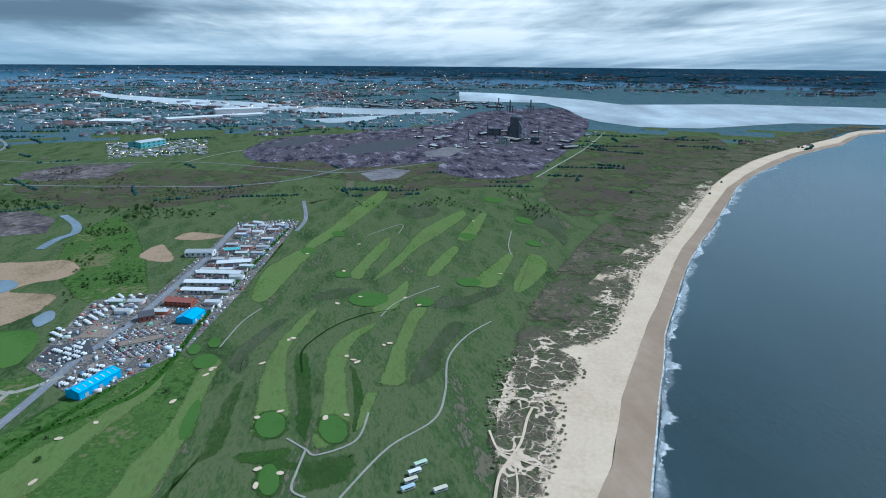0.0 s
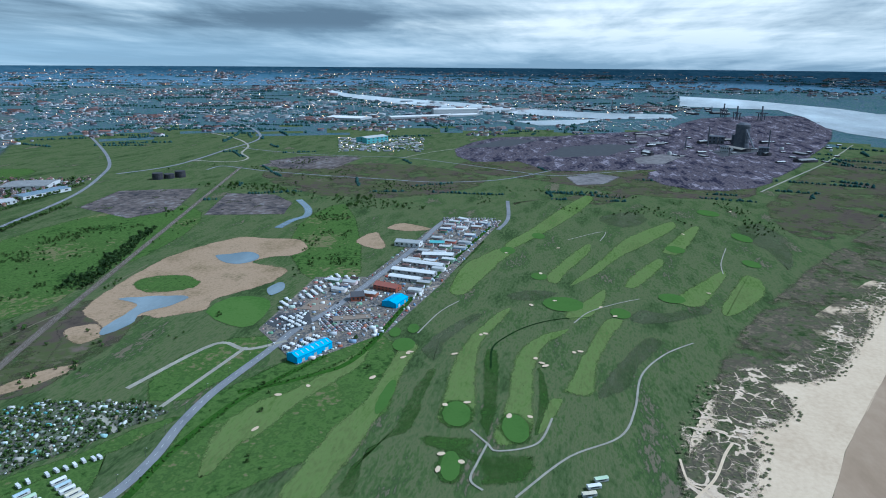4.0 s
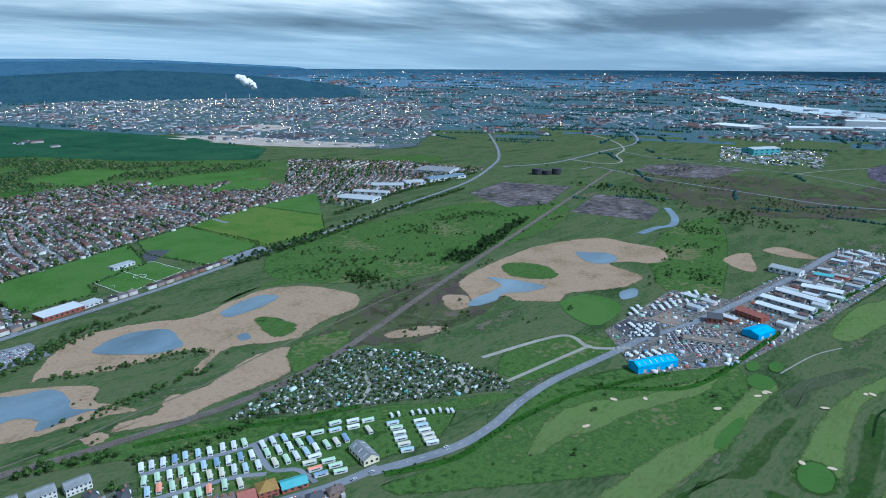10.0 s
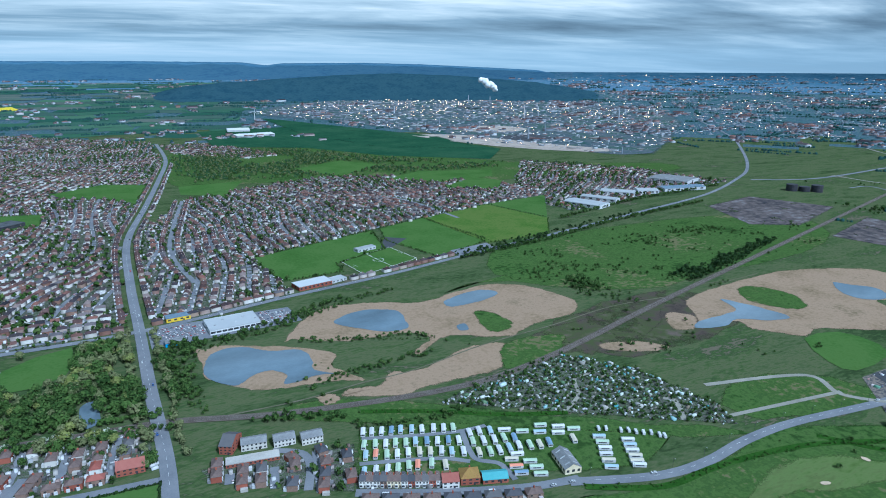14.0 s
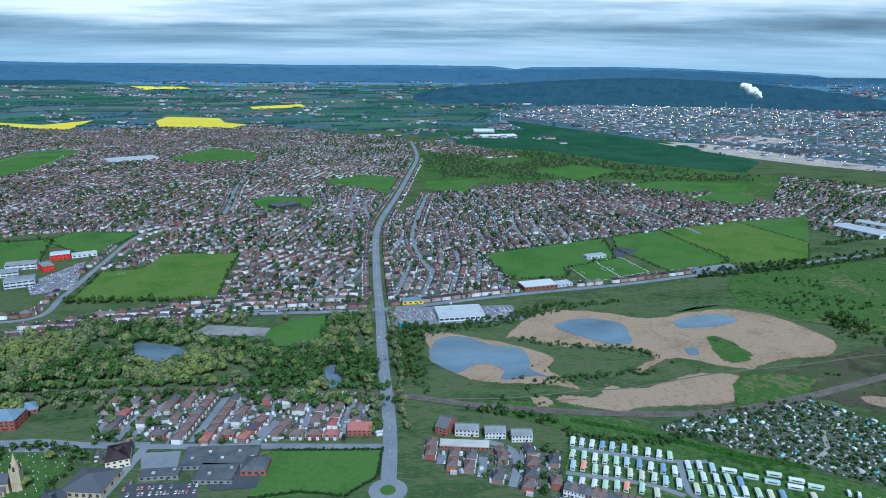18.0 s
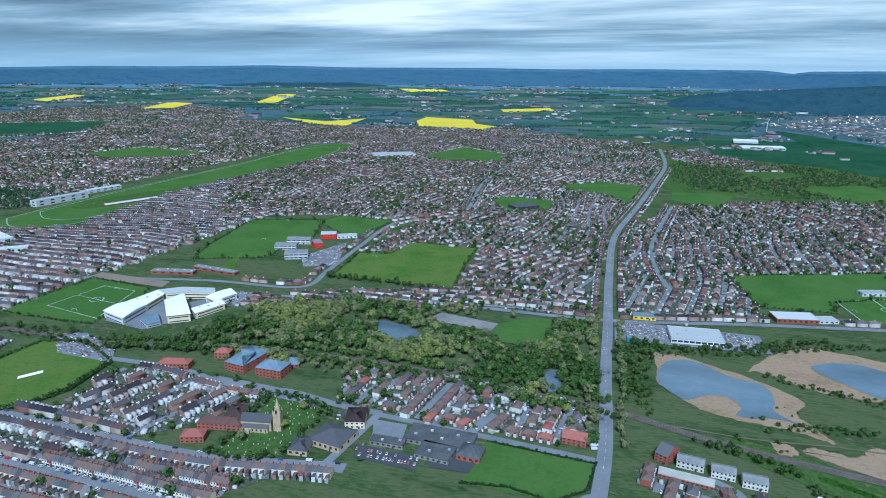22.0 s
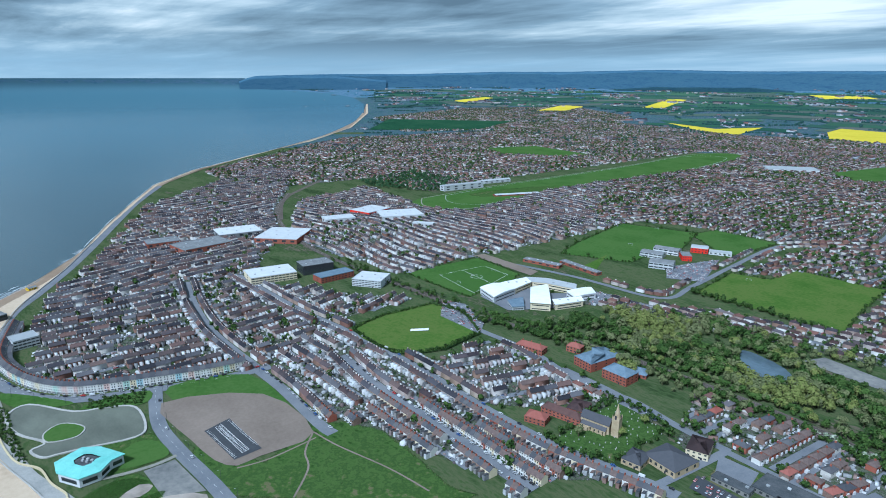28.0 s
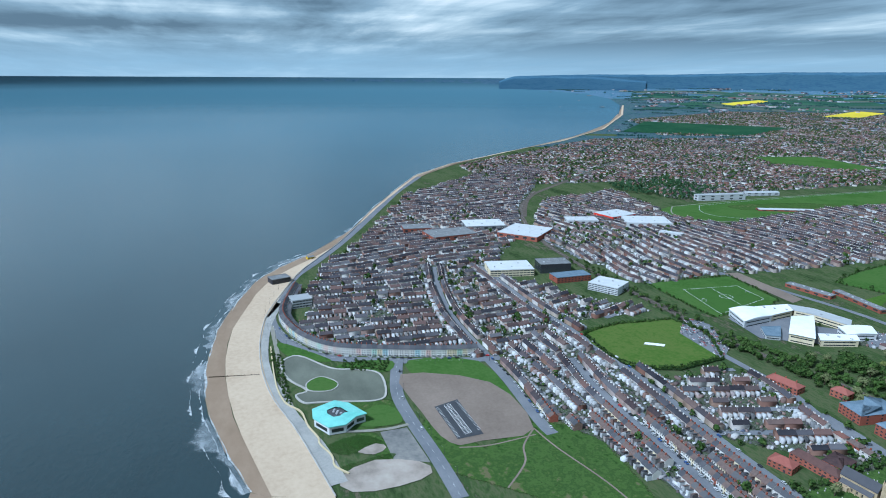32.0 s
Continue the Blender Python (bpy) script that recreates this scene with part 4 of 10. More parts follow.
W_DUNE = [(387, -107), (443, -116), (513, -131), (588, -164), (637, -213), (710, -280), (830, -341), (986, -467), (1120, -609), (1385, -825), (1580, -995), (1830, -1220), (2025, -1440), (2220, -1695), (2405, -1960), (2525, -2140), (2685, -2330), (2770, -2465), (2800, -2630)]
DUNES = [(388, -101), (433, -106), (478, -111), (531, -148), (602, -164), (722, -210), (914, -322), (1142, -473), (1580, -805), (2055, -1250), (2495, -1765), (3015, -2610), (2880, -2685), (2735, -2370), (2435, -2010), (2190, -1670), (2000, -1425), (1805, -1215), (1565, -990), (1355, -820), (1124, -640), (976, -529), (892, -458), (843, -417), (807, -407), (762, -375), (715, -346), (661, -311), (645, -292), (634, -269), (621, -237), (600, -243), (576, -241), (553, -227), (535, -207), (527, -187), (507, -193), (485, -182), (463, -178), (435, -167), (418, -155), (408, -147), (383, -136)]
SANDY_A = [(611, -158), (657, -200), (682, -270), (657, -271), (624, -229), (601, -247), (572, -246), (537, -212), (533, -196), (506, -197), (465, -183), (427, -163), (383, -138), (387, -103), (449, -110), (501, -115), (536, -126)]
SANDY_B = [(660, -245), (723, -300), (847, -373), (923, -432), (891, -456), (806, -407), (653, -308), (627, -263)]
SANDY_C = [(923, -432), (1162, -620), (1558, -930), (1554, -975), (1115, -642), (885, -457)]
DUNE_TRACKS_A = [(387, -100), (414, -110), (433, -123), (456, -139), (490, -154), (508, -164)]
DUNE_TRACKS_B = [(477, -116), (447, -117), (439, -127), (431, -132), (411, -154)]
DUNE_TRACKS_C = [(430, -126), (405, -122), (384, -116)]
DARK_A = [(-3090, 2090), (-3740, 2720), (-3020, 3280), (-2680, 2600)]
LOT_A = [(814, 330), (879, 315), (868, 270), (807, 276)]
LOT_B = [(773, 342), (816, 326), (809, 304), (757, 316)]
LOT_C = [(754, 360), (773, 342), (733, 319), (725, 338)]
LOT_D = [(699, 328), (722, 301), (683, 285), (670, 304)]
LOT_E = [(701, 280), (754, 266), (730, 208), (679, 207), (667, 258)]
LOT_F = [(618, 289), (657, 262), (649, 232), (639, 236), (602, 263)]
LOT_G = [(1273, 219), (1287, 106), (1217, 93), (1174, 200)]
TAN_LOT = [(734, 315), (774, 309), (768, 278), (731, 279)]
DARK_LOT = [(678, 338), (711, 335), (727, 299), (691, 281), (663, 303)]
WSTRIP_A = [(1225, 2765), (1450, 2670), (1595, 2230), (1735, 1940), (1595, 1925), (1370, 2235)]
WSTRIP_B = [(1540, 2945), (1820, 3025), (1905, 2770), (1650, 2690)]
WDARK = [(1520, 2475), (1790, 2600), (1770, 2390), (1610, 2300)]
STEAM = [(4020, 6540), (4500, 7300)]
SCH_YARD_A = [(-204, 488), (-171, 488), (-167, 461), (-195, 463)]
SCH_YARD_B = [(-202, 447), (-145, 443), (-142, 424), (-198, 427)]
SCH_YARD_C = [(-149, 459), (-137, 464), (-97, 453), (-100, 433), (-133, 432)]
RED_PARK = [(-527, 955), (-490, 1067), (-446, 925), (-494, 899)]
COLL_YARD = [(-545, 754), (-489, 769), (-495, 705)]
CRICKET_PARK = [(-646, 562), (-614, 575), (-547, 546), (-523, 516), (-602, 519)]
COLL_YARD_B = [(-624, 614), (-640, 697), (-574, 693), (-530, 743), (-514, 671), (-558, 603)]
COLL_TRACK = [(-787, 754), (-783, 778), (-650, 771), (-643, 745)]
CRICKET_SHEET = [(-591, 460), (-578, 479), (-573, 474), (-586, 455)]
PROM_GARDEN = [(-720, 31), (-678, 44), (-569, 42), (-578, 37), (-673, 31)]
PROM_GARDEN_B = [(-654, 102), (-640, 156), (-613, 147), (-629, 102)]
PARK_S = [(-393, 622), (-289, 632), (-210, 613), (-211, 579), (-257, 554), (-317, 565)]
STAD_PARK = [(429, 1088), (462, 1060), (411, 1014), (396, 1025)]
LAYBY = [(498, 952), (581, 967), (577, 923), (498, 911)]
# ---- buildings: centre, length, depth, heading of the long side ----
BLUE_SHED = (609, 252, 51, 17, -27)
BLUE_SHED_B = (776, 197, 31, 22, -17)
WHITE_SHED = (1057, 242, 45, 22, -96)
LONG_SHED_A = (946, 192, 67, 16, -102)
LONG_SHED_B = (904, 199, 70, 16, -100)
LONG_SHED_C = (998, 179, 52, 18, -85)
LONG_SHED_D = (872, 205, 50, 14, -101)
GREEN_SHED = (1070, 193, 26, 16, -84)
BRICK_WORKS = (828, 221, 37, 16, -107)
OLD_CHAPEL = (782, 251, 18, 16, -68)
YARD_HALL = (707, 235, 47, 14, -68)
CHURCH = (-298, 445, 28, 15, 9)
TOWER = (-279, 443, 8, 8, 22)
HALL_ROUND = (-225, 446, 32, 30, -9)
HALL_SIDE = (-245, 427, 17, 22, 7)
CLUB = (-218, 481, 18, 26, 16)
CARE_A = (-331, 438, 41, 12, 9)
CARE_B = (-342, 414, 20, 14, 19)
CARE_C = (-328, 458, 17, 22, 15)
BLUE_FLATS = (-379, 558, 26, 46, -9)
BLUE_FLATS_B = (-341, 545, 30, 22, -1)
LOW_BLUE = (-336, 570, 24, 18, 16)
SCHOOL_LOW_A = (-135, 473, 60, 26, -2)
SCHOOL_LOW_B = (-133, 451, 30, 22, -6)
SCHOOL_LOW_C = (-104, 458, 20, 20, -4)
SCHOOL_LOW_D = (-177, 454, 30, 10, 0)
PUB_RED = (-22, 505, 21, 14, -5)
FIRE_STATION = (230, 878, 53, 26, 11)
FIRE_STATION_B = (269, 884, 26, 16, 17)
DEALER = (100, 775, 61, 40, 4)
DEALER_B = (31, 748, 22, 12, 5)
PETROL = (41, 827, 29, 14, 5)
STAND = (365, 1022, 38, 14, 16)
SCHOOL_A = (-532, 949, 39, 26, 22)
SCHOOL_B = (-579, 998, 39, 24, 15)
SCHOOL_C = (-532, 1026, 16, 28, 39)
SCHOOL_D = (-540, 1091, 29, 24, 23)
SCHOOL_E = (-506, 1101, 38, 16, 24)
SCHOOL_F = (-574, 1038, 44, 22, 14)
LEISURE = (-527, 78, 41, 38, 29)
OLD_SCHOOL_A = (-673, 809, 69, 14, 11)
OLD_SCHOOL_B = (-615, 836, 85, 12, -8)
CIVIC = (-902, 423, 71, 50, 78)
GLASS_BLOCK = (-890, 496, 51, 34, 80)
LIB = (-836, 498, 59, 26, 89)
WHITE_BLOCK = (-777, 529, 47, 40, 33)
MARKET_A = (-1208, 503, 83, 60, 80)
MARKET_B = (-1122, 560, 84, 90, 42)
MALL_A = (-1152, 409, 93, 60, 95)
MALL_B = (-1219, 360, 58, 40, 83)
CINEMA = (-962, 64, 29, 20, 107)
SEAFRONT_W = (-850, 83, 27, 24, 97)
FACTORY_A = (-1209, 825, 71, 60, 102)
FACTORY_B = (-1131, 852, 94, 70, 67)
FACTORY_C = (-1181, 722, 67, 40, 74)
FACTORY_D = (-1018, 829, 44, 16, 36)
FLATS_A = (-566, 513, 28, 22, 63)
FLATS_B = (-596, 499, 31, 18, 40)
SITE_BARN = (294, 348, 20, 16, -18)
SITE_BARN_B = (293, 355, 26, 14, -102)
RED_HOUSE = (197, 375, 13, 12, -19)
ORANGE_HOUSE = (213, 373, 15, 14, -20)
TEAL_HALL = (231, 365, 20, 12, -19)
FLAT_A = (72, 495, 21, 12, -9)
FLAT_B = (96, 489, 18, 12, -5)
FLAT_C = (118, 482, 18, 12, -4)
FLAT_BRICK = (54, 502, 11, 22, -31)
GARAGES = (67, 474, 42, 10, -9)
DORMAN_A = (962, 1152, 94, 50, -68)
DORMAN_B = (1030, 1185, 89, 30, -61)
DORMAN_C = (1125, 1228, 85, 40, -45)
DORMAN_D = (1203, 1209, 54, 40, -27)
DORMAN_E = (1404, 1310, 109, 90, -68)
DORMAN_F = (1317, 1201, 125, 40, -11)
TANKS = (1575, 1058, 38, 30, -68)
TEAL_SHED = (2515, 723, 122, 60, -29)
PALE_SHED_A = (3502, 1139, 212, 150, -99)
PALE_SHED_B = (3748, 700, 578, 90, -53)
TALL_SHED = (3981, 613, 282, 60, -65)
KIRK_SHED_A = (542, 3325, 106, 120, -6)
KIRK_SHED_B = (562, 3060, 182, 90, 12)
GRANDSTAND = (-1311, 1209, 133, 22, 81)
GRANDSTAND_B = (-1330, 1363, 96, 20, 78)
FAR_SCHOOL = (-861, 2319, 161, 80, 32)
RACE_SHED = (-1147, 1257, 128, 20, 66)
SKATE = (-223, 1488, 63, 40, 42)
PIER_HUT = (-1077, 126, 12, 8, 109)
REDBRICK_A = (-450, 528, 34, 14, 13)
REDBRICK_B = (-416, 566, 17, 12, 12)

# ---- helpers of the plan ----
EYE_Z, FLAT_R, RIM_R, FAR_D = 310.0, 2700.0, 4850.0, 32000.0


def squeeze(P):
    """Plan points (n, 3) to world points: true to scale out to FLAT_R; the far distance is drawn in towards RIM_R along the lines of sight."""
    P = np.asarray(P, float).reshape(-1, 3)
    D = np.hypot(P[:, 0], P[:, 1])
    Dc = np.minimum(D, FAR_D)
    span = RIM_R - FLAT_R
    d = np.where(Dc > FLAT_R, FLAT_R + span * (1 - np.exp(-(np.maximum(Dc, FLAT_R) - FLAT_R) / span)), Dc)
    k = np.where(D > FLAT_R, d / np.maximum(D, 1e-6), 1.0)
    kz = np.where(D > FLAT_R, d / np.maximum(Dc, 1e-6), 1.0)
    return np.stack([P[:, 0] * k, P[:, 1] * k, EYE_Z - (EYE_Z - P[:, 2]) * kz], 1)


def lift(x, y):
    return max(0.0, math.hypot(x, y) - 2500.0) * 0.004


def finish(name, me, materials, smooth=False):
    for m in materials:
        me.materials.append(m)
    if smooth:
        me.polygons.foreach_set("use_smooth", [True] * len(me.polygons))
    me.update()
    return new(name, me)


def raw_mesh(name, V, F, midx, materials, smooth=False):
    """V: (n, 3) world points; F: list of index tuples."""
    me = bpy.data.meshes.new(name)
    me.from_pydata([tuple(v) for v in np.asarray(V).tolist()], [], F)
    ob = finish(name, me, materials, smooth)
    if midx is not None:
        me.polygons.foreach_set("material_index", np.asarray(midx, np.int32))
    return ob


def curvy(poly, n=5, jag=0.0, closed=True, seed=1):
    """A smooth line through the corner points, roughened by jag metres."""
    rnd = random.Random(seed)
    P = [Vector((p[0], p[1])) for p in poly]
    out, m = [], len(P)
    for i in range(m if closed else m - 1):
        if closed:
            a, b, c, d = P[i - 1], P[i], P[(i + 1) % m], P[(i + 2) % m]
        else:
            a, b, c, d = P[max(i - 1, 0)], P[i], P[i + 1], P[min(i + 2, m - 1)]
        for j in range(n):
            t = j / n
            q = 0.5 * ((2 * b) + (c - a) * t + (2 * a - 5 * b + 4 * c - d) * t * t + (3 * b - a - 3 * c + d) * t ** 3)
            out.append((q.x + rnd.uniform(-jag, jag), q.y + rnd.uniform(-jag, jag)))
    if not closed:
        out.append((P[-1].x, P[-1].y))
    return out


SHEETS = {}     # how many sheets lie on each level


def sheet(level, way=False):
    """Height of the next sheet on a level; roads and paths lie in the upper half of the step, so that no two sheets meet in one plane."""
    k = (level, way)
    SHEETS[k] = SHEETS.get(k, 0) + 1
    return 0.14 * level + 0.001 * SHEETS[k] - (0.21 if way else 0.0)


KEEP_OUT = []   # outlines on which no house stands
ROADS = []      # (line, half width)


def patch(name, poly, material, level=1, label="", category="", smooth_n=0, jag=0.0, keep=True, thing=False, border=0.0):
    """A sheet of ground cover on the land."""
    pts = curvy(poly, smooth_n, jag, True, len(poly)) if smooth_n else poly
    if keep:
        KEEP_OUT.append(np.array(pts, float))
    z0 = sheet(level)
    bm = bmesh.new()
    lay = bm.verts.layers.float.new("edge")
    P = np.array(pts, float)
    nx = np.roll(P, -1, 0)
    area = 0.5 * float((P[:, 0] * nx[:, 1] - nx[:, 0] * P[:, 1]).sum())
    rim = 0.0
    if material.name in SOFT:
        reach = math.hypot(*P.mean(0))
        rim = min(border or (6.0 if reach < 1500 else 14.0 if reach < 3000 else 40.0), 0.16 * math.sqrt(abs(area)))
    ring = None
    if rim:
        k = 2 if smooth_n else 1
        t = np.roll(P, -k, 0) - np.roll(P, k, 0)
        t /= np.maximum(np.hypot(t[:, 0], t[:, 1]), 1e-6)[:, None]
        m = np.stack([-t[:, 1], t[:, 0]], 1) * (1 if area > 0 else -1)
        A, E = P, nx - P   # no wider than a quarter of the way to the far side
        den = m[:, None, 0] * E[None, :, 1] - m[:, None, 1] * E[None, :, 0]
        den = np.where(np.abs(den) < 1e-9, 1e-9, den)
        dx, dy = A[None, :, 0] - P[:, None, 0], A[None, :, 1] - P[:, None, 1]
        r, u = (dx * E[None, :, 1] - dy * E[None, :, 0]) / den, (dx * m[:, None, 1] - dy * m[:, None, 0]) / den
        r = np.where((r > 0.5) & (u >= -0.01) & (u <= 1.01), r, 1e9).min(1)
        w = np.minimum(rim, 0.25 * r)
        for _ in range(3):
            w = np.minimum(w, 0.5 * w + 0.25 * (np.roll(w, 1) + np.roll(w, -1)))
        inn = P + m * w[:, None]
        ring = [bm.verts.new((x, y, 0)) for x, y in P]
        P = inn
    vs = [bm.verts.new((x, y, 0)) for x, y in P]
    for v in vs:
        v[lay] = 1.0
    f = bm.faces.new(vs)
    if ring:
        n = len(vs)
        for i in range(n):
            j = (i + 1) % n
            bm.faces.new((ring[i], ring[j], vs[j], vs[i]) if area > 0 else (ring[j], ring[i], vs[i], vs[j]))
    for f in bm.faces:
        f.normal_update()
        if f.normal.z < 0:
            f.normal_flip()
    bmesh.ops.triangulate(bm, faces=bm.faces[:])
    for _ in range(4):
        long = [e for e in bm.edges if max(v.co.xy.length for v in e.verts) > 2500 and e.calc_length() > 0.09 * e.verts[0].co.xy.length]
        if not long:
            break
        bmesh.ops.subdivide_edges(bm, edges=long, cuts=1)
        bmesh.ops.triangulate(bm, faces=bm.faces[:])
    for v in bm.verts:
        v.co.z = z0 + lift(v.co.x, v.co.y)
        v.co = Vector(squeeze(v.co)[0])
    me = bpy.data.meshes.new(name)
    bm.to_mesh(me)
    bm.free()
    ob = finish(name, me, [material])
    return tagged(ob, label, category, kind="" if thing else "structure")


def resample(line, n):
    P = np.array(line, float)
    s = np.r_[0, np.cumsum(np.hypot(*np.diff(P, axis=0).T))]
    u = np.linspace(0, s[-1], n)
    return np.stack([np.interp(u, s, P[:, 0]), np.interp(u, s, P[:, 1])], 1)


def ribbon_mesh(line, width, z, n=6):
    P = np.array(curvy(line, n, 0, False), float)
    t = np.gradient(P, axis=0)
    t /= np.maximum(np.hypot(t[:, 0], t[:, 1]), 1e-6)[:, None]
    nrm = np.stack([-t[:, 1], t[:, 0]], 1)
    k = 1 + np.maximum(0, np.hypot(P[:, 0], P[:, 1]) - 2500)[:, None] * 0.00006
    L, R = P + nrm * width / 2 * k, P - nrm * width / 2 * k
    zz = np.array([z + lift(*p) for p in P])
    V = np.concatenate([np.c_[L, zz], np.c_[R, zz]])
    m = len(P)
    return squeeze(V), [(i + m, i + m + 1, i + 1, i) for i in range(m - 1)]


def road(name, line, width, material, level=4, label="", category="road", keep=True, dashes=False):
    V, F = ribbon_mesh(line, width, sheet(level, True))
    ob = raw_mesh(name, V, F, None, [material])
    if keep:
        ROADS.append((np.array(curvy(line, 4, 0, False)), width / 2))
    return tagged(ob, label, category, kind="structure")


def strip(name, A, B, material, zA, zB, n=160, rows=3, label="", wobble=0.0):
    a, b = resample(A, n), resample(B, n)
    V, F = [], []
    rnd = random.Random(5)
    for i in range(n):
        for j in range(rows):
            t = j / (rows - 1)
            q = a[i] * (1 - t) + b[i] * t
            V.append((q[0] + rnd.uniform(-wobble, wobble), q[1] + rnd.uniform(-wobble, wobble), zA * (1 - t) + zB * t + lift(*q)))
    for i in range(n - 1):
        for j in range(rows - 1):
            F.append((i * rows + j, i * rows + j + 1, (i + 1) * rows + j + 1, (i + 1) * rows + j))
    return tagged(raw_mesh(name, squeeze(V), F, None, [material], True), label, kind="structure")


def inside(P, poly):
    """Which of the points (n, 2) lie within the outline."""
    x, y = P[:, 0], P[:, 1]
    r = np.zeros(len(P), bool)
    q = np.roll(poly, -1, 0)
    for (x0, y0), (x1, y1) in zip(poly, q):
        if y0 == y1:
            continue
        r ^= ((y0 > y) != (y1 > y)) & (x < (x1 - x0) * (y - y0) / (y1 - y0) + x0)
    return r


def near_line(P, line, gap):
    r = np.zeros(len(P), bool)
    for a, b in zip(line[:-1], line[1:]):
        d = b - a
        t = np.clip(((P - a) @ d) / max(d @ d, 1e-9), 0, 1)
        r |= np.hypot(*(P - a - t[:, None] * d).T) < gap
    return r


def boxed(P, outline, gap, test):
    """Runs the test only on points near the outline's bounding box."""
    lo, hi = outline.min(0) - gap, outline.max(0) + gap
    r = np.zeros(len(P), bool)
    k = np.flatnonzero((P[:, 0] > lo[0]) & (P[:, 0] < hi[0]) & (P[:, 1] > lo[1]) & (P[:, 1] < hi[1]))
    if len(k):
        r[k] = test(P[k])
    return r


def free_of(P, gap=7.0, fields=True):
    ok = np.ones(len(P), bool)
    if not len(P):
        return ok
    if fields:
        for k in KEEP_OUT:
            ok &= ~boxed(P, k, 0.1, lambda q: inside(q, k))
    for line, half in ROADS:
        ok &= ~boxed(P, line, half + gap, lambda q: near_line(q, line, half + gap))
    return ok


# ---- the land ----
def land():
    az = np.radians(np.arange(0, 360, 2.0))
    rings = [0.0] + list(np.geomspace(60, 2500, 26)) + list(np.geomspace(2620, FAR_D, 80))
    V = [(0, 0, -0.3)]
    for r in rings[1:]:
        for a in az:
            off = r > 6000 and math.cos(a) < 0 and math.sin(a) < -0.4 * math.cos(a)   # the sea bed lies lower
            V.append((r * math.cos(a), r * math.sin(a), (-0.12 if r < 2500 else -0.3) + (0.5 if off else 0.8) * lift(r, 0)))
    n = len(az)
    F = [(0, 1 + j, 1 + (j + 1) % n) for j in range(n)]
    for i in range(len(rings) - 2):
        o, p = 1 + i * n, 1 + (i + 1) * n
        for j in range(n):
            F.append((o + j, p + j, p + (j + 1) % n, o + (j + 1) % n))
    ringof = [0] * n + [i for i in range(len(rings) - 2) for _ in range(n)]
    side_of = [0] * n + [j for i in range(len(rings) - 2) for j in range(n)]
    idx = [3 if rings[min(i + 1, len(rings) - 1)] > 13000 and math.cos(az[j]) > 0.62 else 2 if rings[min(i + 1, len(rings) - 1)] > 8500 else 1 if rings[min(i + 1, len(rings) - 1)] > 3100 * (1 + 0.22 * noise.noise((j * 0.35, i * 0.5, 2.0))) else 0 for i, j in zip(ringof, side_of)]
    ob = raw_mesh("ground", squeeze(V), F, idx, [M_ROUGH, M_HAZYLAND, M_HAZYPLAIN, M_HAZYRIM], True)
    tagged(ob, "rough green coastal grassland reaching the horizon", "ground", kind="structure")


land()

# ---- shore and sea ----
W_WATER_, E_COAST = W_WATER, E_WATER + [(-10400, 5500), (-12300, 5560), (-13500, 6050), (-34000, 15300)]
WATERLINE = E_COAST[::-1] + W_WATER_ + [(3300, -3400), (9000, -12000), (34000, -40000)]
for inner, outer, surface, z0, z1, nm, lb in ((E_WALL, E_WET, M_SAND, 0.9, 0.45, "beach", "pale dry sandy beach below the promenade"), (W_DUNE, W_WET, M_SAND, 0.9, 0.45, "beach", "pale dry sandy beach below the dunes"),
                                              (E_WET, E_WATER[:20], M_WET, 0.46, -0.02, "wet_beach", "brown wet sand at the water's edge"), (W_WET, W_WATER_, M_WET, 0.46, -0.02, "wet_beach", "brown wet sand at the water's edge")):
    strip(nm, inner, outer, surface, z0, z1, 150, 4, lb, 0.6)
strip("beach", [E_WALL[0], (0, -30), W_DUNE[0]], [E_WET[0], (0, -90), W_WET[0]], M_SAND, 0.9, 0.45, 20, 3, "pale dry sandy beach")
strip("wet_beach", [E_WET[0], (0, -90), W_WET[0]], [E_WATER[0], (0, -130), W_WATER[0]], M_WET, 0.46, -0.02, 20, 3, "brown wet sand")


def sea():
    P = np.concatenate([resample(E_COAST[:19:-1], 60), resample(E_WATER[19::-1], 150), resample([E_WATER[0], (0, -130), W_WATER[0]], 20), resample(W_WATER_, 120), resample(WATERLINE[-3:], 40)])
    P = P[np.argsort(P[:, 0])]
    P = P[np.r_[True, np.diff(P[:, 0]) > 0.5]]
    V, F, rows = [], [], 92
    for p in P:
        for j in range(rows):
            q = (p[0], p[1] - 9.0 * (1.0975 ** j - 1))
            V.append((q[0], q[1], -0.08 + lift(*q)))
    for i in range(len(P) - 1):
        for j in range(rows - 1):
            F.append((i * rows + j, i * rows + j + 1, (i + 1) * rows + j + 1, (i + 1) * rows + j))
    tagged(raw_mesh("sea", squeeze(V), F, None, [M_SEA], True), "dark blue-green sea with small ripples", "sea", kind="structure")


sea()

M_SLAGPALE = mat("pale_slag", [(0.22, 0.19, 0.16), (0.34, 0.29, 0.25), (0.42, 0.37, 0.32)], 0.02, 0.08)
M_WORNCONC = mat("worn_concrete", [(0.09, 0.085, 0.09), (0.15, 0.14, 0.145), (0.21, 0.2, 0.2)], 0.012, 0.06, mottled=0.5, detail=10, gain=0.14, edge=True)
M_NEWTAR = mat("new_asphalt", [(0.055, 0.058, 0.065), (0.075, 0.078, 0.085)], 0.05, 0.8)

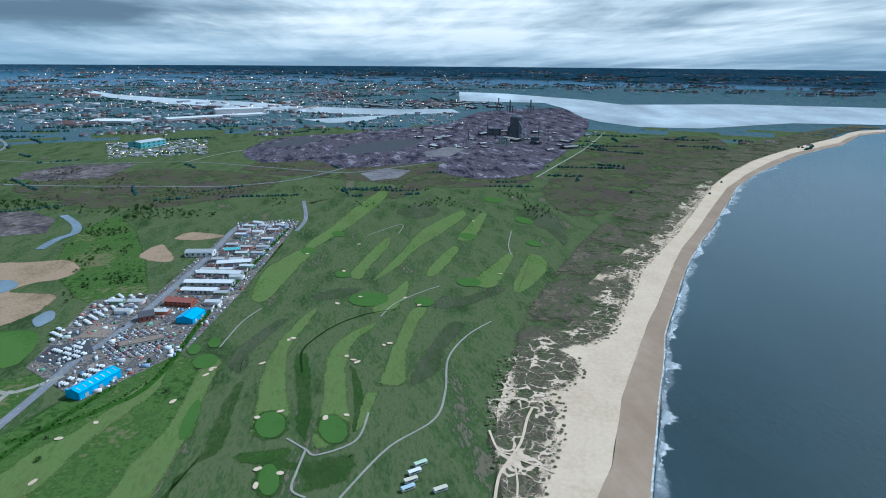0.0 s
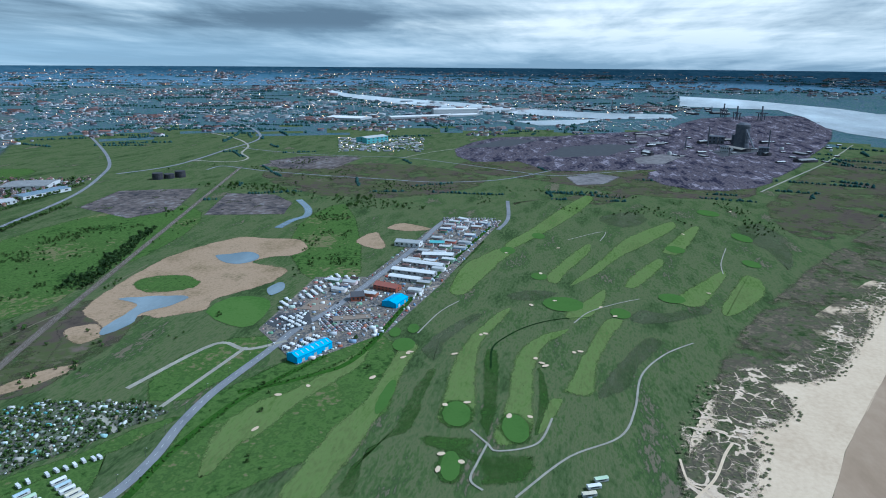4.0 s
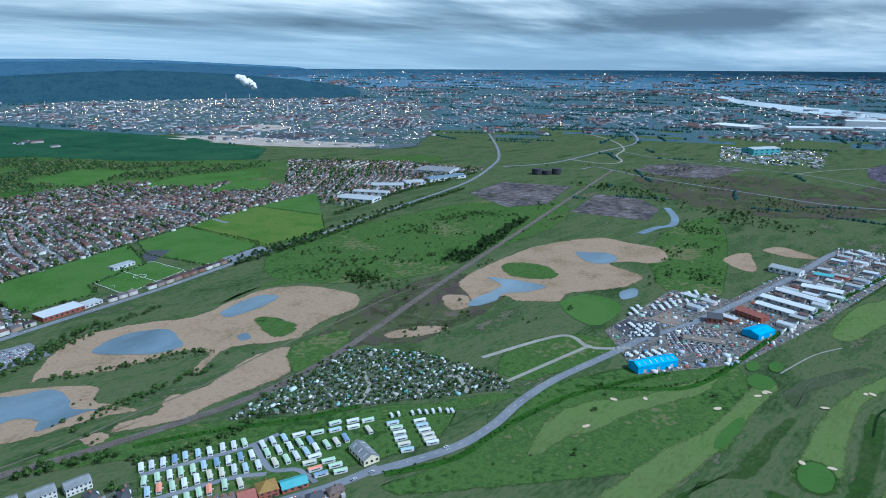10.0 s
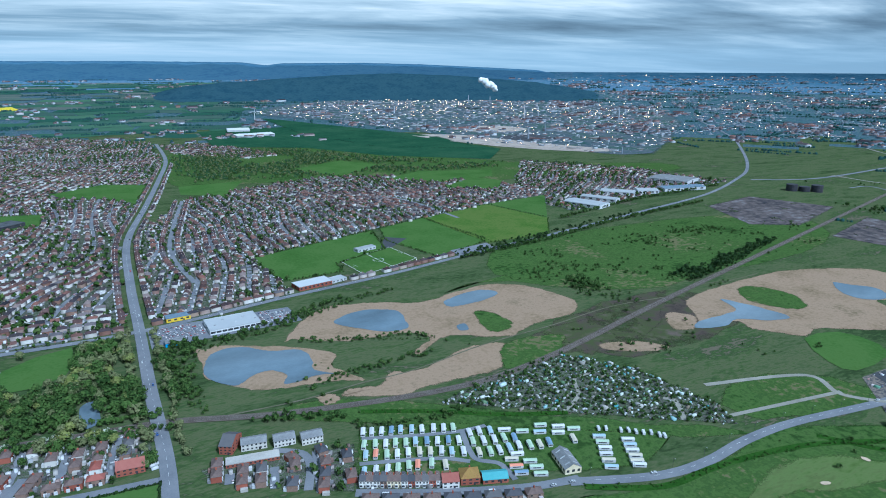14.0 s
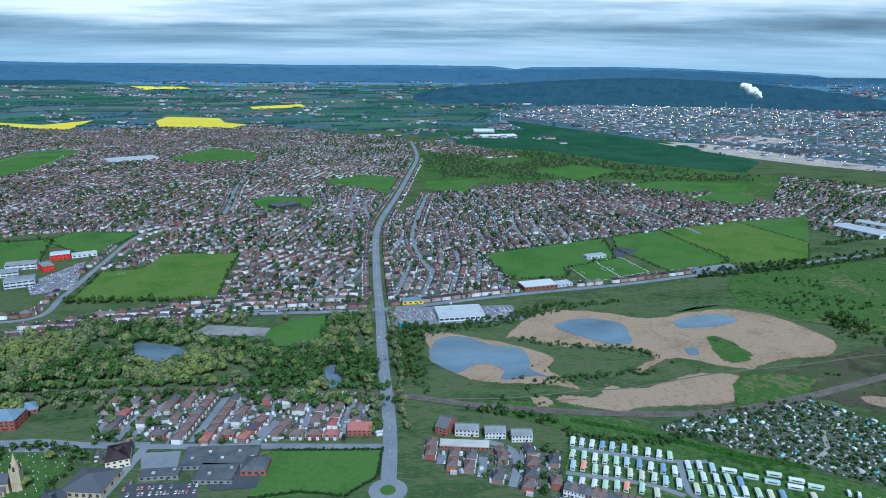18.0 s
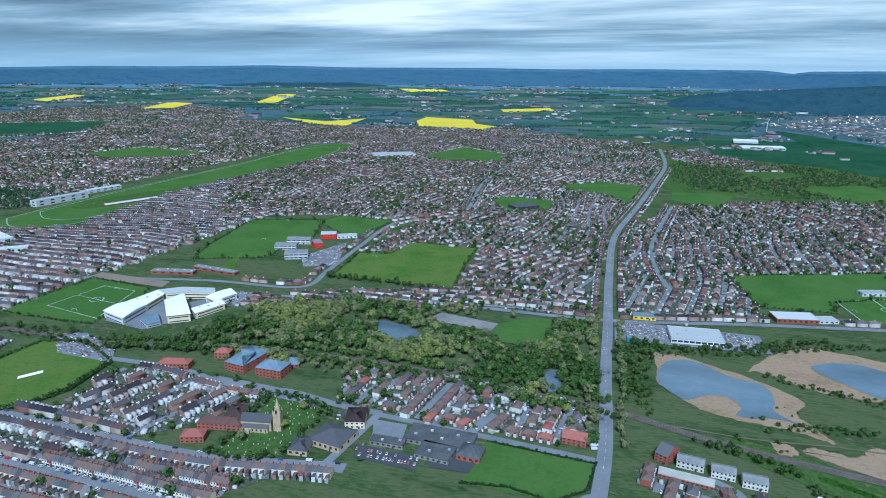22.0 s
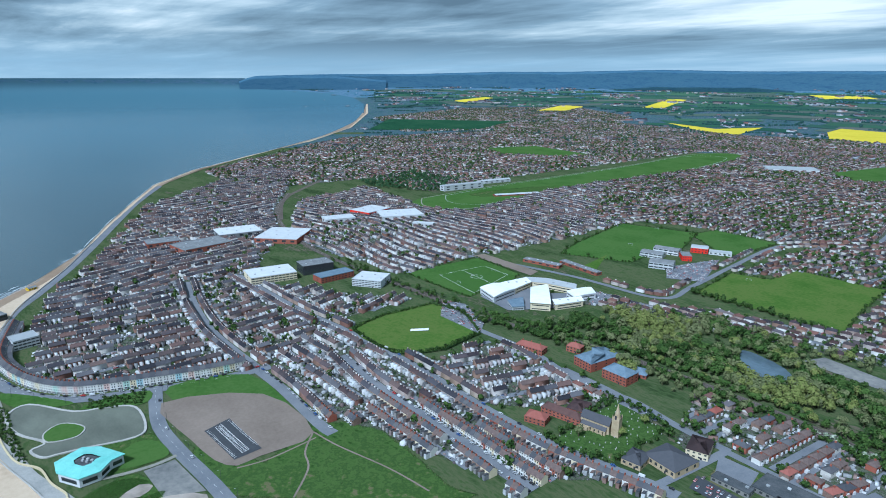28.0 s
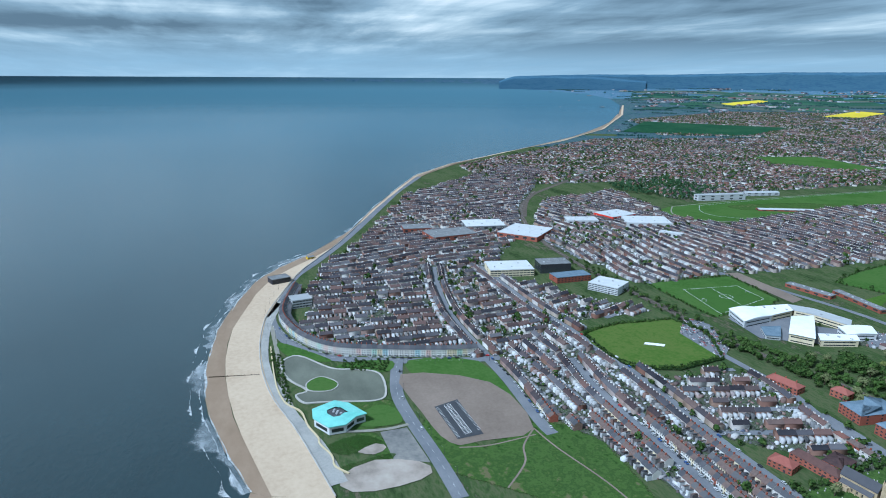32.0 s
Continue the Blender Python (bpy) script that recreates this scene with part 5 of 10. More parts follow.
# ---- still waters, marsh, fields ----
N_ = dict(smooth_n=5)
for poly in (REED_A, REED_B, REED_C, REED_D, REED_E, REED_F, REED_G, TAN_G, TAN_H):
    patch("reed_bed", poly, M_REED, 2, "tan dry reed bed in the marsh", "reeds", 5, 1.5, border=5.0 if poly is not REED_C else 2.0)
for poly in (ISLE_A, ISLE_B, ISLE_C):
    patch("marsh_grass", poly, M_MEADOW, 3, "bright green marsh grass among the reeds", "grass", 5, 2.0)
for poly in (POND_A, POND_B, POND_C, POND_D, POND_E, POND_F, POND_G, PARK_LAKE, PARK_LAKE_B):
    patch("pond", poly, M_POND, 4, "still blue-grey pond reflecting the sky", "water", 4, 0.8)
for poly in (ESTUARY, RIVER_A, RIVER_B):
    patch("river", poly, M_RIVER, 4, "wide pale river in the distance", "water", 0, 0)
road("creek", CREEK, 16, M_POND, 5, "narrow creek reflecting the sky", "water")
for poly in (FIELD_A, FIELD_B, FIELD_C2, FIELD_E, FIELD_F, FIELD_H, FIELD_I, FIELD_J, FIELD_K, FIELD_M, ASTRO_G):
    patch("playing_field", poly, M_PITCH, 2, "mown green playing field beside the houses", "field", 0)
for poly in (FIELD_C, FIELD_D, FIELD_L):
    patch("playing_field", poly, M_PITCH_W, 2, "worn yellow-green playing field", "field", 0)
patch("stadium_pitch", STADIUM, M_PITCH, 4, "bright mown football pitch inside a white rail", "pitch")
patch("cricket_ground", CRICKET, M_PITCH_W, 3, "mown green cricket ground within a hedge", "pitch", 2)
patch("sports_pitch", ASTRO, M_PUTTING, 4, "dark green all-weather pitch with white lines", "pitch")
patch("school_green", GREEN_A, M_PITCH, 3, "bright green lawn beside the main road", "grass")
patch("school_yard", GREEN_A2, M_MEADOW, 2, "grass around the low school", "grass", keep=False)
patch("churchyard", CHURCHYARD, M_MEADOW, 2, "green churchyard with pale gravestones", "churchyard")
patch("common", COMMON, M_MEADOW, 2, "rough green common with worn footpaths", "grass", 2, 1.0)
patch("common", COMMON_B, M_PITCH, 3, "bright green strip of grass by the seafront road", "grass", 3)
patch("lawn", GREEN_T, M_MEADOW, 2, "lawn behind the leisure centre", "grass", 3)
patch("lawn", GREEN_T2, M_MEADOW, 2, "scruffy grass by the promenade", "grass", 3)
for poly in (LAWN_C, LAWN_D, LAWN_E):
    patch("lawn", poly, M_PITCH, 4, "mown seafront lawn beside the lake", "grass", 3)
for poly in (STRIP_A, STRIP_B):
    patch("scrub_strip", poly, M_RANKG, 4, "dark rough planting by the promenade", "grass", 3, 0.6, border=3.0)
for poly in (SCRAPE, SCRAPE_B):
    patch("bare_strip", poly, M_SLAGPALE, 4, "pale scraped sandy earth by the promenade", "ground", 2, 0.6)
patch("paved_circle", BAND_STAND, M_PAVE, 5, "small pale paved circle beside the leisure centre", "paving", 3)
road("sandy_path", SAND_PATH, 4, M_TRACK, 5, "pale path behind the leisure centre", "path")
patch("bare_ground", BARE, M_BARE, 3, "bare brown cleared ground", "ground", 3, 0.5)
patch("car_park", CARPARK, M_NEWTAR, 5, "new asphalt car park with white bays", "car park")
patch("plaza", PLAZA, M_YARD, 3, "grey paved yard by the road", "yard")
patch("boating_lake", LAKE_BOAT, M_LAKE, 4, "flat grey boating lake with a pale kerb", "water", 4)
patch("lake_island", LAKE_ISLE, M_PITCH, 7, "grassy island in the boating lake", "grass", 4)
patch("racecourse", RACE, M_PITCH, 2, "green turf racecourse", "racecourse", 3)
for k_, m_, w_ in ((0.985, M_TRACK, 3.0), (0.86, M_PALE, 1.4)):
    C_ = np.array(RACE, float)
    C_ = C_.mean(0) + (C_ - C_.mean(0)) * (k_ * 0.9 + 0.1 if k_ > 0.9 else k_, k_)
    road("race_rail", [tuple(q) for q in C_] + [tuple(C_[0])], w_, m_, 5, "pale rail and sanded strip of the racecourse", "rail", keep=False)
patch("racecourse_infield", RACE_IN, M_MEADOW, 3, "darker infield of the racecourse", "grass", 3)
patch("park_lawn", PARK_LAWN, M_PITCH, 2, "park lawn among trees", "grass", 2)
patch("park_court", PARK_COURT, M_YARD, 2, "grey hard courts in the park", "court")
patch("meadow", BRIGHT_A, M_PITCH, 2, "bright green paddock", "grass", 2)
for poly in (RAPE_A, RAPE_B, RAPE_C, RAPE_D, RAPE_E, RAPE_F, RAPE_G, RAPE_H, RAPE_I, RAPE_J, RAPE_K, RAPE_L):
    patch("rape_field", poly, M_RAPE, 6, "bright yellow rape field far inland", "field")
patch("meadow", GREEN_N, M_MEADOW, 1, "green rough country behind the estate", "grass", 3, 4.0, keep=False)
for poly in (FIELD_N, FIELD_O, FIELD_P):
    patch("field", poly, M_PITCH, 2, "pale green pasture behind the estate", "field")
for poly in (DARK_A, DARK_B, DARK_C):
    patch("crop_field", poly, M_CROP, 4, "dark green crop field", "field")
for poly in (STEEL_DARK, STEEL_GREY):
    patch("steelworks_yard", poly, M_DARKEARTH, 3, "dark bare yard of the old steelworks", "yard", 2, 4)
for poly in (STEEL_PALE, STEEL_PALE_B, STEEL_PALE_C):
    patch("works_yard", poly, M_WORNCONC, 4, "worn concrete yard of the old steelworks", "yard", 1, 3)
for poly in (STEEL_COAL, STEEL_COAL_B, STEEL_COAL_C):
    patch("stock_yard", poly, M_NEWTAR, 4, "black stockyard of the old steelworks", "yard", 1, 3)
for poly in (SLAG_A, SLAG_B, SLAG_C, SLAG_D):
    patch("slag_ground", poly, M_SLAG, 2, "grey-brown bare slag ground", "ground", 1, 3)
for poly in (HEATH_A, HEATH_B, HEATH_C, HEATH_D, HEATH_E, HEATH_F):
    patch("heath", poly, M_HEATH, 1, "patchy brown heath and bare ground", "heath", 4, 8.0, keep=False)
patch("works_ground", WILTON, M_WORKS, 3, "grey-green ground of the chemical works", "yard", 2, 5)
for poly in (WSTRIP_A, WSTRIP_B):
    patch("works_yard", poly, M_SLAGPALE, 4, "pale sandy cleared strip of the works", "yard", 2)
patch("works_basin", WDARK, M_NEWTAR, 4, "dark basin among the works yards", "yard", 2)
patch("storage_yard", TAN_LOT, M_BARE, 4, "tan earth storage yard", "yard", 1, 0.5)
patch("storage_yard", DARK_LOT, M_NEWTAR, 4, "dark asphalt storage yard", "yard")
for poly in (RANK_B, RANK_C, RANK_D, RANK_E, RANK_F, RANK_G):
    patch("deep_rough", poly, M_RANKG, 1, "dark rank grass beside the fairway", "grass", 4, 1.5, keep=False, border=26.0)
for poly in (GREYR_A, GREYR_B, GREYR_C, GREYR_D, GREYR_E, GREYR_F, GREYR_G):
    patch("dry_rough", poly, M_GREYR, 1, "grey-green dry rough between the fairways", "grass", 4, 1.5, keep=False, border=20.0)
for poly in (FW_A, FW_B, FW_C, FW_D, FW_E, FW_F, FW_G, FW_H, FW_I, FW_J, FW_K, FW_L, FW_M, FW_N, FW_O):
    patch("fairway", poly, M_FAIRWAY, 2, "pale green mown fairway of the golf links", "fairway", 5, 0.6, border=8.0)
patch("dunes", DUNES, M_DUNE, 8, "brown-green scrubby dunes behind the beach", "dunes", 3, 1.5, border=14.0)
for poly in (MEADOW_A, MEADOW_C, MEADOW_D, MEADOW_E, MEADOW_F):
    patch("meadow", poly, M_MEADOW, 1, "green rough meadow beside the marsh", "grass", 3, 4.0, keep=False)
patch("links_rough", MEADOW_B, M_MEADOW, 1, "green grass beside the links", "grass", 3, 3.0, keep=False)
for poly in (SANDY_A, SANDY_B, SANDY_C):
    patch("dune_sand", poly, M_BLOWN, 10, "bare sand blown into the dunes", "sand", 4, 2.0, border=22.0)
patch("car_park", STAD_PARK, M_NEWTAR, 4, "dark car park beside the football pitch", "car park")
patch("layby", LAYBY, M_ROAD, 4, "wide grey lay-by beside the trunk road", "car park")
patch("cinder_track", COLL_TRACK, M_BARE, 4, "brown cleared strip beside the pitch", "ground")
patch("cricket_sheet", CRICKET_SHEET, M_WHITELINE, 8, "white covers on the cricket square", "covers", thing=True)
for poly in (SCH_YARD_A, SCH_YARD_B, SCH_YARD_C, RED_PARK, COLL_YARD, COLL_YARD_B, CRICKET_PARK):
    patch("tarmac_yard", poly, M_NEWTAR if poly in (SCH_YARD_B, SCH_YARD_C) else M_ROAD, 4, "grey tarmac yard beside the buildings", "yard")
patch("industrial_yard", WARRENBY, M_ESTATE, 2, "grey yards of the industrial estate", "yard", 0, keep=False)
patch("caravan_ground", CARAVANS, M_MEADOW, 2, "grass of the caravan park", "grass", 0)
for line in (CV_LANE, CV_LANE_B, CV_LANE_C):
    road("site_lane", line, 5, M_ROAD, 5, "grey lane of the caravan park", "lane")
road("promenade", PROM, 15, M_PAVE, 6, "grey promenade above the beach", "promenade")
road("promenade_path", BAY_PATH, 5, M_TRACK, 5, "winding pale path behind the promenade", "path")
for line, w in ((DUNE_TRACKS_A, 2.4), (DUNE_TRACKS_B, 2), (DUNE_TRACKS_C, 1.6)):
    road("sand_track", line, w, M_SAND, 13, "sandy footpath through the dunes", "path", keep=False)
for line in (COMMON_PATH_A, COMMON_PATH_B, COMMON_PATH_C):
    road("worn_path", line, 1.6, M_BARE, 4, "worn footpath over the common", "path", keep=False)
patch("allotment_ground", ALLOT, M_TOWN, 2, "dark garden soil of the allotments", "ground", 0)
QUARTERS = (Q_LANE_W, Q_LANE_E, Q_MID, Q_FAR, Q_FAR_B, Q_SEA, Q_SEA_B, Q_COATHAM, Q_COATHAM_B, Q_ESTATE, Q_ESTATE_B, Q_CLOSE, Q_TOD_N, Q_DORMAN, Q_KIRK_W, Q_KIRK_N, Q_RED_FAR, Q_LONG)
for poly in QUARTERS:
    patch("town_ground", poly, M_TOWN, 0.5, "gardens and yards between the houses", "ground", 0, keep=False)

# ---- roads, railway, paths ----
road("road", KIRK_LANE, 12.5, M_ROAD, 6, "long straight grey asphalt road with footways")
road("road", TRUNK_ROAD, 10, M_ROAD, 5, "grey trunk road past the fields")
for line, w in ((PARK_ROAD, 9), (TOD_ROAD, 10), (TOD_ROAD_E, 9), (TIP_ROAD, 8), (MAJUBA_ROAD, 13), (SEAFRONT_ROAD, 14), (HIGH_STREET, 13), (COATHAM_ROAD, 13), (GREEN_LANE, 12), (STATION_ROAD, 9), (COLLEGE_ROAD, 9),
                (QUEEN_ST_A, 8), (QUEEN_ST_B, 8), (QUEEN_ST_C, 8), (EST_ST_A, 7), (EST_ST_B, 7), (EST_ST_C, 7), (EST_CLOSE, 7), (FAR_ROAD_A, 8), (FAR_ROAD_B, 8), (WEST_LINK, 7), (WEST_LINK_B, 11), (WEST_LINK_C, 6)):
    road("road", line, w, M_ROAD, 4, "grey asphalt road")
road("railway", RAIL, 10, M_BALLAST, 5, "brown ballast railway with two tracks", "railway")
road("railway", RAIL_FAR, 12, M_BALLAST, 5, "brown railway cutting", "railway")
for line, w in ((STEEL_TRACK_A, 5), (STEEL_TRACK_B, 8), (STEEL_TRACK_C, 5), (ALLOT_LANE, 4), (ALLOT_LANE_B, 5), (ALLOT_TRACK, 6), (ALLOT_TRACK_B, 5), (PATH_A, 1.8), (PATH_B, 1.7), (PATH_C, 2.1), (PATH_D, 2.1), (PATH_E, 2.0), (PATH_F, 1.6), (PATH_G, 1.6)):
    road("path", line, w, M_TRACK, 4, "pale gravel path across the grass", "path")

M_MARSHPATH = mat("worn_turf", [(0.07, 0.085, 0.045), (0.12, 0.115, 0.075), (0.16, 0.145, 0.105)], 0.05, 0.4)
road("ditch", DITCH, 2.0, mat("ditch", [(0.008, 0.02, 0.008), (0.016, 0.034, 0.01)], 0.1, 0.6), 4, "dark weedy ditch across the golf links", "ditch", keep=False)
for line in (HEDGE_J, HEDGE_K, HEDGE_L):
    road("grass_bank", line, 7, M_BANK, 4, "dark green grassy bank beside the road", "bank", keep=False)
for line in (MARSH_TRACK, MARSH_TRACK_B):
    road("marsh_path", line, 2.2, M_MARSHPATH, 4, "worn brown path along the marsh", "path", keep=False)
patch("roundabout_island", [(1 + 6 * math.cos(k * 0.6283), 420 + 6 * math.sin(k * 0.6283)) for k in range(10)], M_PUTTING, 8, "small grassed roundabout island", "roundabout", 2)
patch("roundabout", [(1 + 15 * math.cos(k * 0.5236), 420 + 15 * math.sin(k * 0.5236)) for k in range(12)], M_ROAD, 5, "asphalt roundabout ring", "road", 2)


def dashes(line, step, length, width, a=0.0, b=1.0):
    """Broken white line along the middle of a road."""
    P = np.array(curvy(line, 6, 0, False))
    s = np.r_[0, np.cumsum(np.hypot(*np.diff(P, axis=0).T))]
    V, F = [], []
    for u in np.arange(s[-1] * a, s[-1] * b - length, step):
        p, q = (np.array([np.interp(w, s, P[:, 0]), np.interp(w, s, P[:, 1])]) for w in (u, u + length))
        n = (q - p) / np.hypot(*(q - p))
        n = np.array([-n[1], n[0]]) * width / 2
        o = len(V)
        V += [(*(p + n), 1.0), (*(q + n), 1.0), (*(q - n), 1.0), (*(p - n), 1.0)]
        F.append((o, o + 3, o + 2, o + 1))
    tagged(raw_mesh("centre_line", V, F, None, [M_WHITELINE]), "broken white line along the road", "marking", kind="structure")


for line, b in ((KIRK_LANE, 0.5), (MAJUBA_ROAD, 1), (SEAFRONT_ROAD, 0.4), (TOD_ROAD, 0.8), (TRUNK_ROAD, 0.5)):
    dashes(line, 12, 5, 0.14, 0.02, b)


def kerb(name, poly, w, material, z, label):
    """A raised rim that follows an outline."""
    P = np.array(curvy(poly, 4, 0, True, len(poly)))
    n = len(P)
    t = np.roll(P, -1, 0) - np.roll(P, 1, 0)
    t /= np.hypot(t[:, 0], t[:, 1])[:, None]
    m = np.stack([-t[:, 1], t[:, 0]], 1) * w / 2
    V = np.concatenate([np.c_[P + m, np.full(n, z)], np.c_[P - m, np.full(n, z)], np.c_[P + m, np.full(n, 0.0)], np.c_[P - m, np.full(n, 0.0)]])
    F = []
    for i in range(n):
        j = (i + 1) % n
        F += [(i, j, n + j, n + i), (2 * n + i, 2 * n + j, j, i), (n + i, n + j, 3 * n + j, 3 * n + i)]
    tagged(raw_mesh(name, V, F, None, [material]), label, "kerb", kind="structure")


kerb("lake_kerb", LAKE_BOAT, 2.2, M_CONC, 0.95, "pale concrete edge of the boating lake")
kerb("island_kerb", LAKE_ISLE, 1.2, M_CONC, 1.15, "pale edge of the lake island")

def low_wall(name, line, w, h, material, label):
    """A winding wall with a flat top."""
    P = np.array(curvy(line, 5, 0, False))
    t = np.gradient(P, axis=0)
    t /= np.hypot(t[:, 0], t[:, 1])[:, None]
    m = np.stack([-t[:, 1], t[:, 0]], 1) * w / 2
    n = len(P)
    V = np.concatenate([np.c_[P + m, np.full(n, h)], np.c_[P - m, np.full(n, h)], np.c_[P + m, np.zeros(n)], np.c_[P - m, np.zeros(n)]])
    F = [f for i in range(n - 1) for f in ((i, i + 1, n + i + 1, n + i), (2 * n + i, 2 * n + i + 1, i + 1, i), (n + i, n + i + 1, 3 * n + i + 1, 3 * n + i))]
    tagged(raw_mesh(name, V, F, None, [material]), label, "wall", kind="structure")


low_wall("winding_wall", SINUOUS_WALL, 1.3, 1.7, mat("sandy_render", [(0.5, 0.42, 0.26), (0.58, 0.49, 0.32)], 0.3, 1.5), "cream winding wall along the promenade gardens")
low_wall("sea_wall", E_WALL[:10], 1.0, 1.5, M_CONC, "grey concrete sea wall above the beach")

# ---- mass building of what cannot be counted ----
def box(V, F, x0, x1, y0, y1, z0, z1, mi, M, top=True):
    o = len(V)
    V += [(x0, y0, z0), (x1, y0, z0), (x1, y1, z0), (x0, y1, z0), (x0, y0, z1), (x1, y0, z1), (x1, y1, z1), (x0, y1, z1)]
    fs = [(o, o + 1, o + 5, o + 4), (o + 1, o + 2, o + 6, o + 5), (o + 2, o + 3, o + 7, o + 6), (o + 3, o, o + 4, o + 7)]
    if top:
        fs.append((o + 4, o + 5, o + 6, o + 7))
    F += fs
    M += [mi] * len(fs)


def gable(V, F, x0, x1, y0, y1, z0, z1, mi, M, gi=None, over=0.3):
    """A pitched roof with its ridge along x, and the gable walls under it."""
    o, ym = len(V), (y0 + y1) / 2
    a, b, zo = x0 - over, x1 + over, z0 - 0.15
    V += [(a, y0 - over, zo), (b, y0 - over, zo), (b, ym, z1), (a, ym, z1), (a, y1 + over, zo), (b, y1 + over, zo)]
    F += [(o, o + 1, o + 2, o + 3), (o + 3, o + 2, o + 5, o + 4)]
    M += [mi, mi]
    if gi is not None:
        o = len(V)
        V += [(x0, y0, z0), (x0, y1, z0), (x0, ym, z1 - 0.2), (x1, y0, z0), (x1, y1, z0), (x1, ym, z1 - 0.2)]
        F += [(o, o + 2, o + 1), (o + 3, o + 4, o + 5)]
        M += [gi, gi]


def hip(V, F, x0, x1, y0, y1, z0, z1, mi, M, over=0.35):
    o, ym, s = len(V), (y0 + y1) / 2, (y1 - y0) / 2
    V += [(x0 - over, y0 - over, z0), (x1 + over, y0 - over, z0), (x1 + over, y1 + over, z0), (x0 - over, y1 + over, z0), (x0 + s, ym, z1), (x1 - s, ym, z1)]
    F += [(o, o + 1, o + 5, o + 4), (o + 2, o + 3, o + 4, o + 5), (o + 1, o + 2, o + 5), (o + 3, o, o + 4)]
    M += [mi] * 4


def proto_semi():
    V, F, M = [], [], []
    box(V, F, -6.2, 6.2, -4, 4, 0, 5.2, 0, M, False)
    hip(V, F, -6.2, 6.2, -4, 4, 5.2, 8.0, 1, M)
    box(V, F, -0.6, 0.6, -0.5, 0.5, 7.2, 9.0, 0, M)
    box(V, F, -5.5, -2.5, 4, 6.5, 0, 2.8, 2, M)
    return np.array(V), F, M


def proto_terrace():
    V, F, M = [], [], []
    box(V, F, -8, 8, -4.2, 4.2, 0, 5.8, 0, M, False)
    gable(V, F, -8, 8, -4.2, 4.2, 5.8, 8.8, 3, M, 0)
    for x in (-7.6, -2.7, 2.7, 7.6):
        box(V, F, x - 0.5, x + 0.5, -0.4, 0.4, 7.8, 9.8, 0, M)
    for x in (-5, 0.4, 5.6):
        box(V, F, x - 1.5, x + 1.5, 4.2, 9, 0, 4.6, 2, M)
    return np.array(V), F, M


def proto_bungalow():
    V, F, M = [], [], []
    box(V, F, -5, 5, -4, 4, 0, 2.8, 0, M, False)
    gable(V, F, -5, 5, -4, 4, 2.8, 5.6, 1, M, 0)
    box(V, F, 3.5, 6.8, -3, 3, 0, 2.5, 2, M)
    return np.array(V), F, M


def mass(name, protos, places, materials, label, category, smooth=False):
    """places: per proto rows of x, y, z, turn, size. One joined object."""
    VV, FF, MM, off = [], [], [], 0
    for (V, F, M), rows in zip(protos, places):
        rows = np.asarray(rows, float).reshape(-1, 5)
        if not len(rows):
            continue
        c, s = np.cos(rows[:, 3]), np.sin(rows[:, 3])
        x = rows[:, 0, None] + rows[:, 4, None] * (c[:, None] * V[None, :, 0] - s[:, None] * V[None, :, 1])
        y = rows[:, 1, None] + rows[:, 4, None] * (s[:, None] * V[None, :, 0] + c[:, None] * V[None, :, 1])
        up_ = np.maximum(0, np.hypot(rows[:, 0], rows[:, 1]) - 2500) * 0.004
        z = rows[:, 2, None] + up_[:, None] + rows[:, 4, None] * V[None, :, 2]
        VV.append(np.stack([x, y, z], -1).reshape(-1, 3))
        nv = len(V)
        quads = np.array([f if len(f) == 4 else (*f, -1) for f in F], np.int64)
        allf = (quads[None] + (np.arange(len(rows)) * nv)[:, None, None])
        allf = np.where(quads[None] < 0, -1, allf + off).reshape(-1, 4)
        FF.append(allf)
        MM.append(np.tile(np.array(M, np.int32), len(rows)))
        off += nv * len(rows)
    V, F, M = squeeze(np.concatenate(VV)), np.concatenate(FF), np.concatenate(MM)
    size = (F >= 0).sum(1)
    loops = F.ravel()
    loops = loops[loops >= 0]
    me = bpy.data.meshes.new(name)
    me.vertices.add(len(V))
    me.vertices.foreach_set("co", V.astype(np.float32).ravel())
    me.loops.add(len(loops))
    me.loops.foreach_set("vertex_index", loops.astype(np.int32))
    me.polygons.add(len(F))
    me.polygons.foreach_set("loop_start", np.r_[0, np.cumsum(size)[:-1]].astype(np.int32))
    me.polygons.foreach_set("material_index", M)
    ob = finish(name, me, materials, smooth)
    me.update(calc_edges=True)
    me.validate()
    return tagged(ob, label, category, kind="stuff")


def bend(P):
    """Streets are never quite straight: a gentle sway over a few hundred metres."""
    P = np.array(P, float)
    k = np.clip((np.hypot(P[:, 0], P[:, 1]) - 620) / 400, 0, 1)
    dx = 26 * np.sin(P[:, 1] / 170 + 0.6) + 15 * np.sin(P[:, 0] / 97 + P[:, 1] / 140) + 8 * np.sin(P[:, 1] / 61 - P[:, 0] / 83)
    dy = 24 * np.sin(P[:, 0] / 190 + 1.1) + 15 * np.sin(P[:, 1] / 111 - P[:, 0] / 150) + 8 * np.sin(P[:, 0] / 57 + P[:, 1] / 91)
    return P + np.c_[dx, dy] * k[:, None]


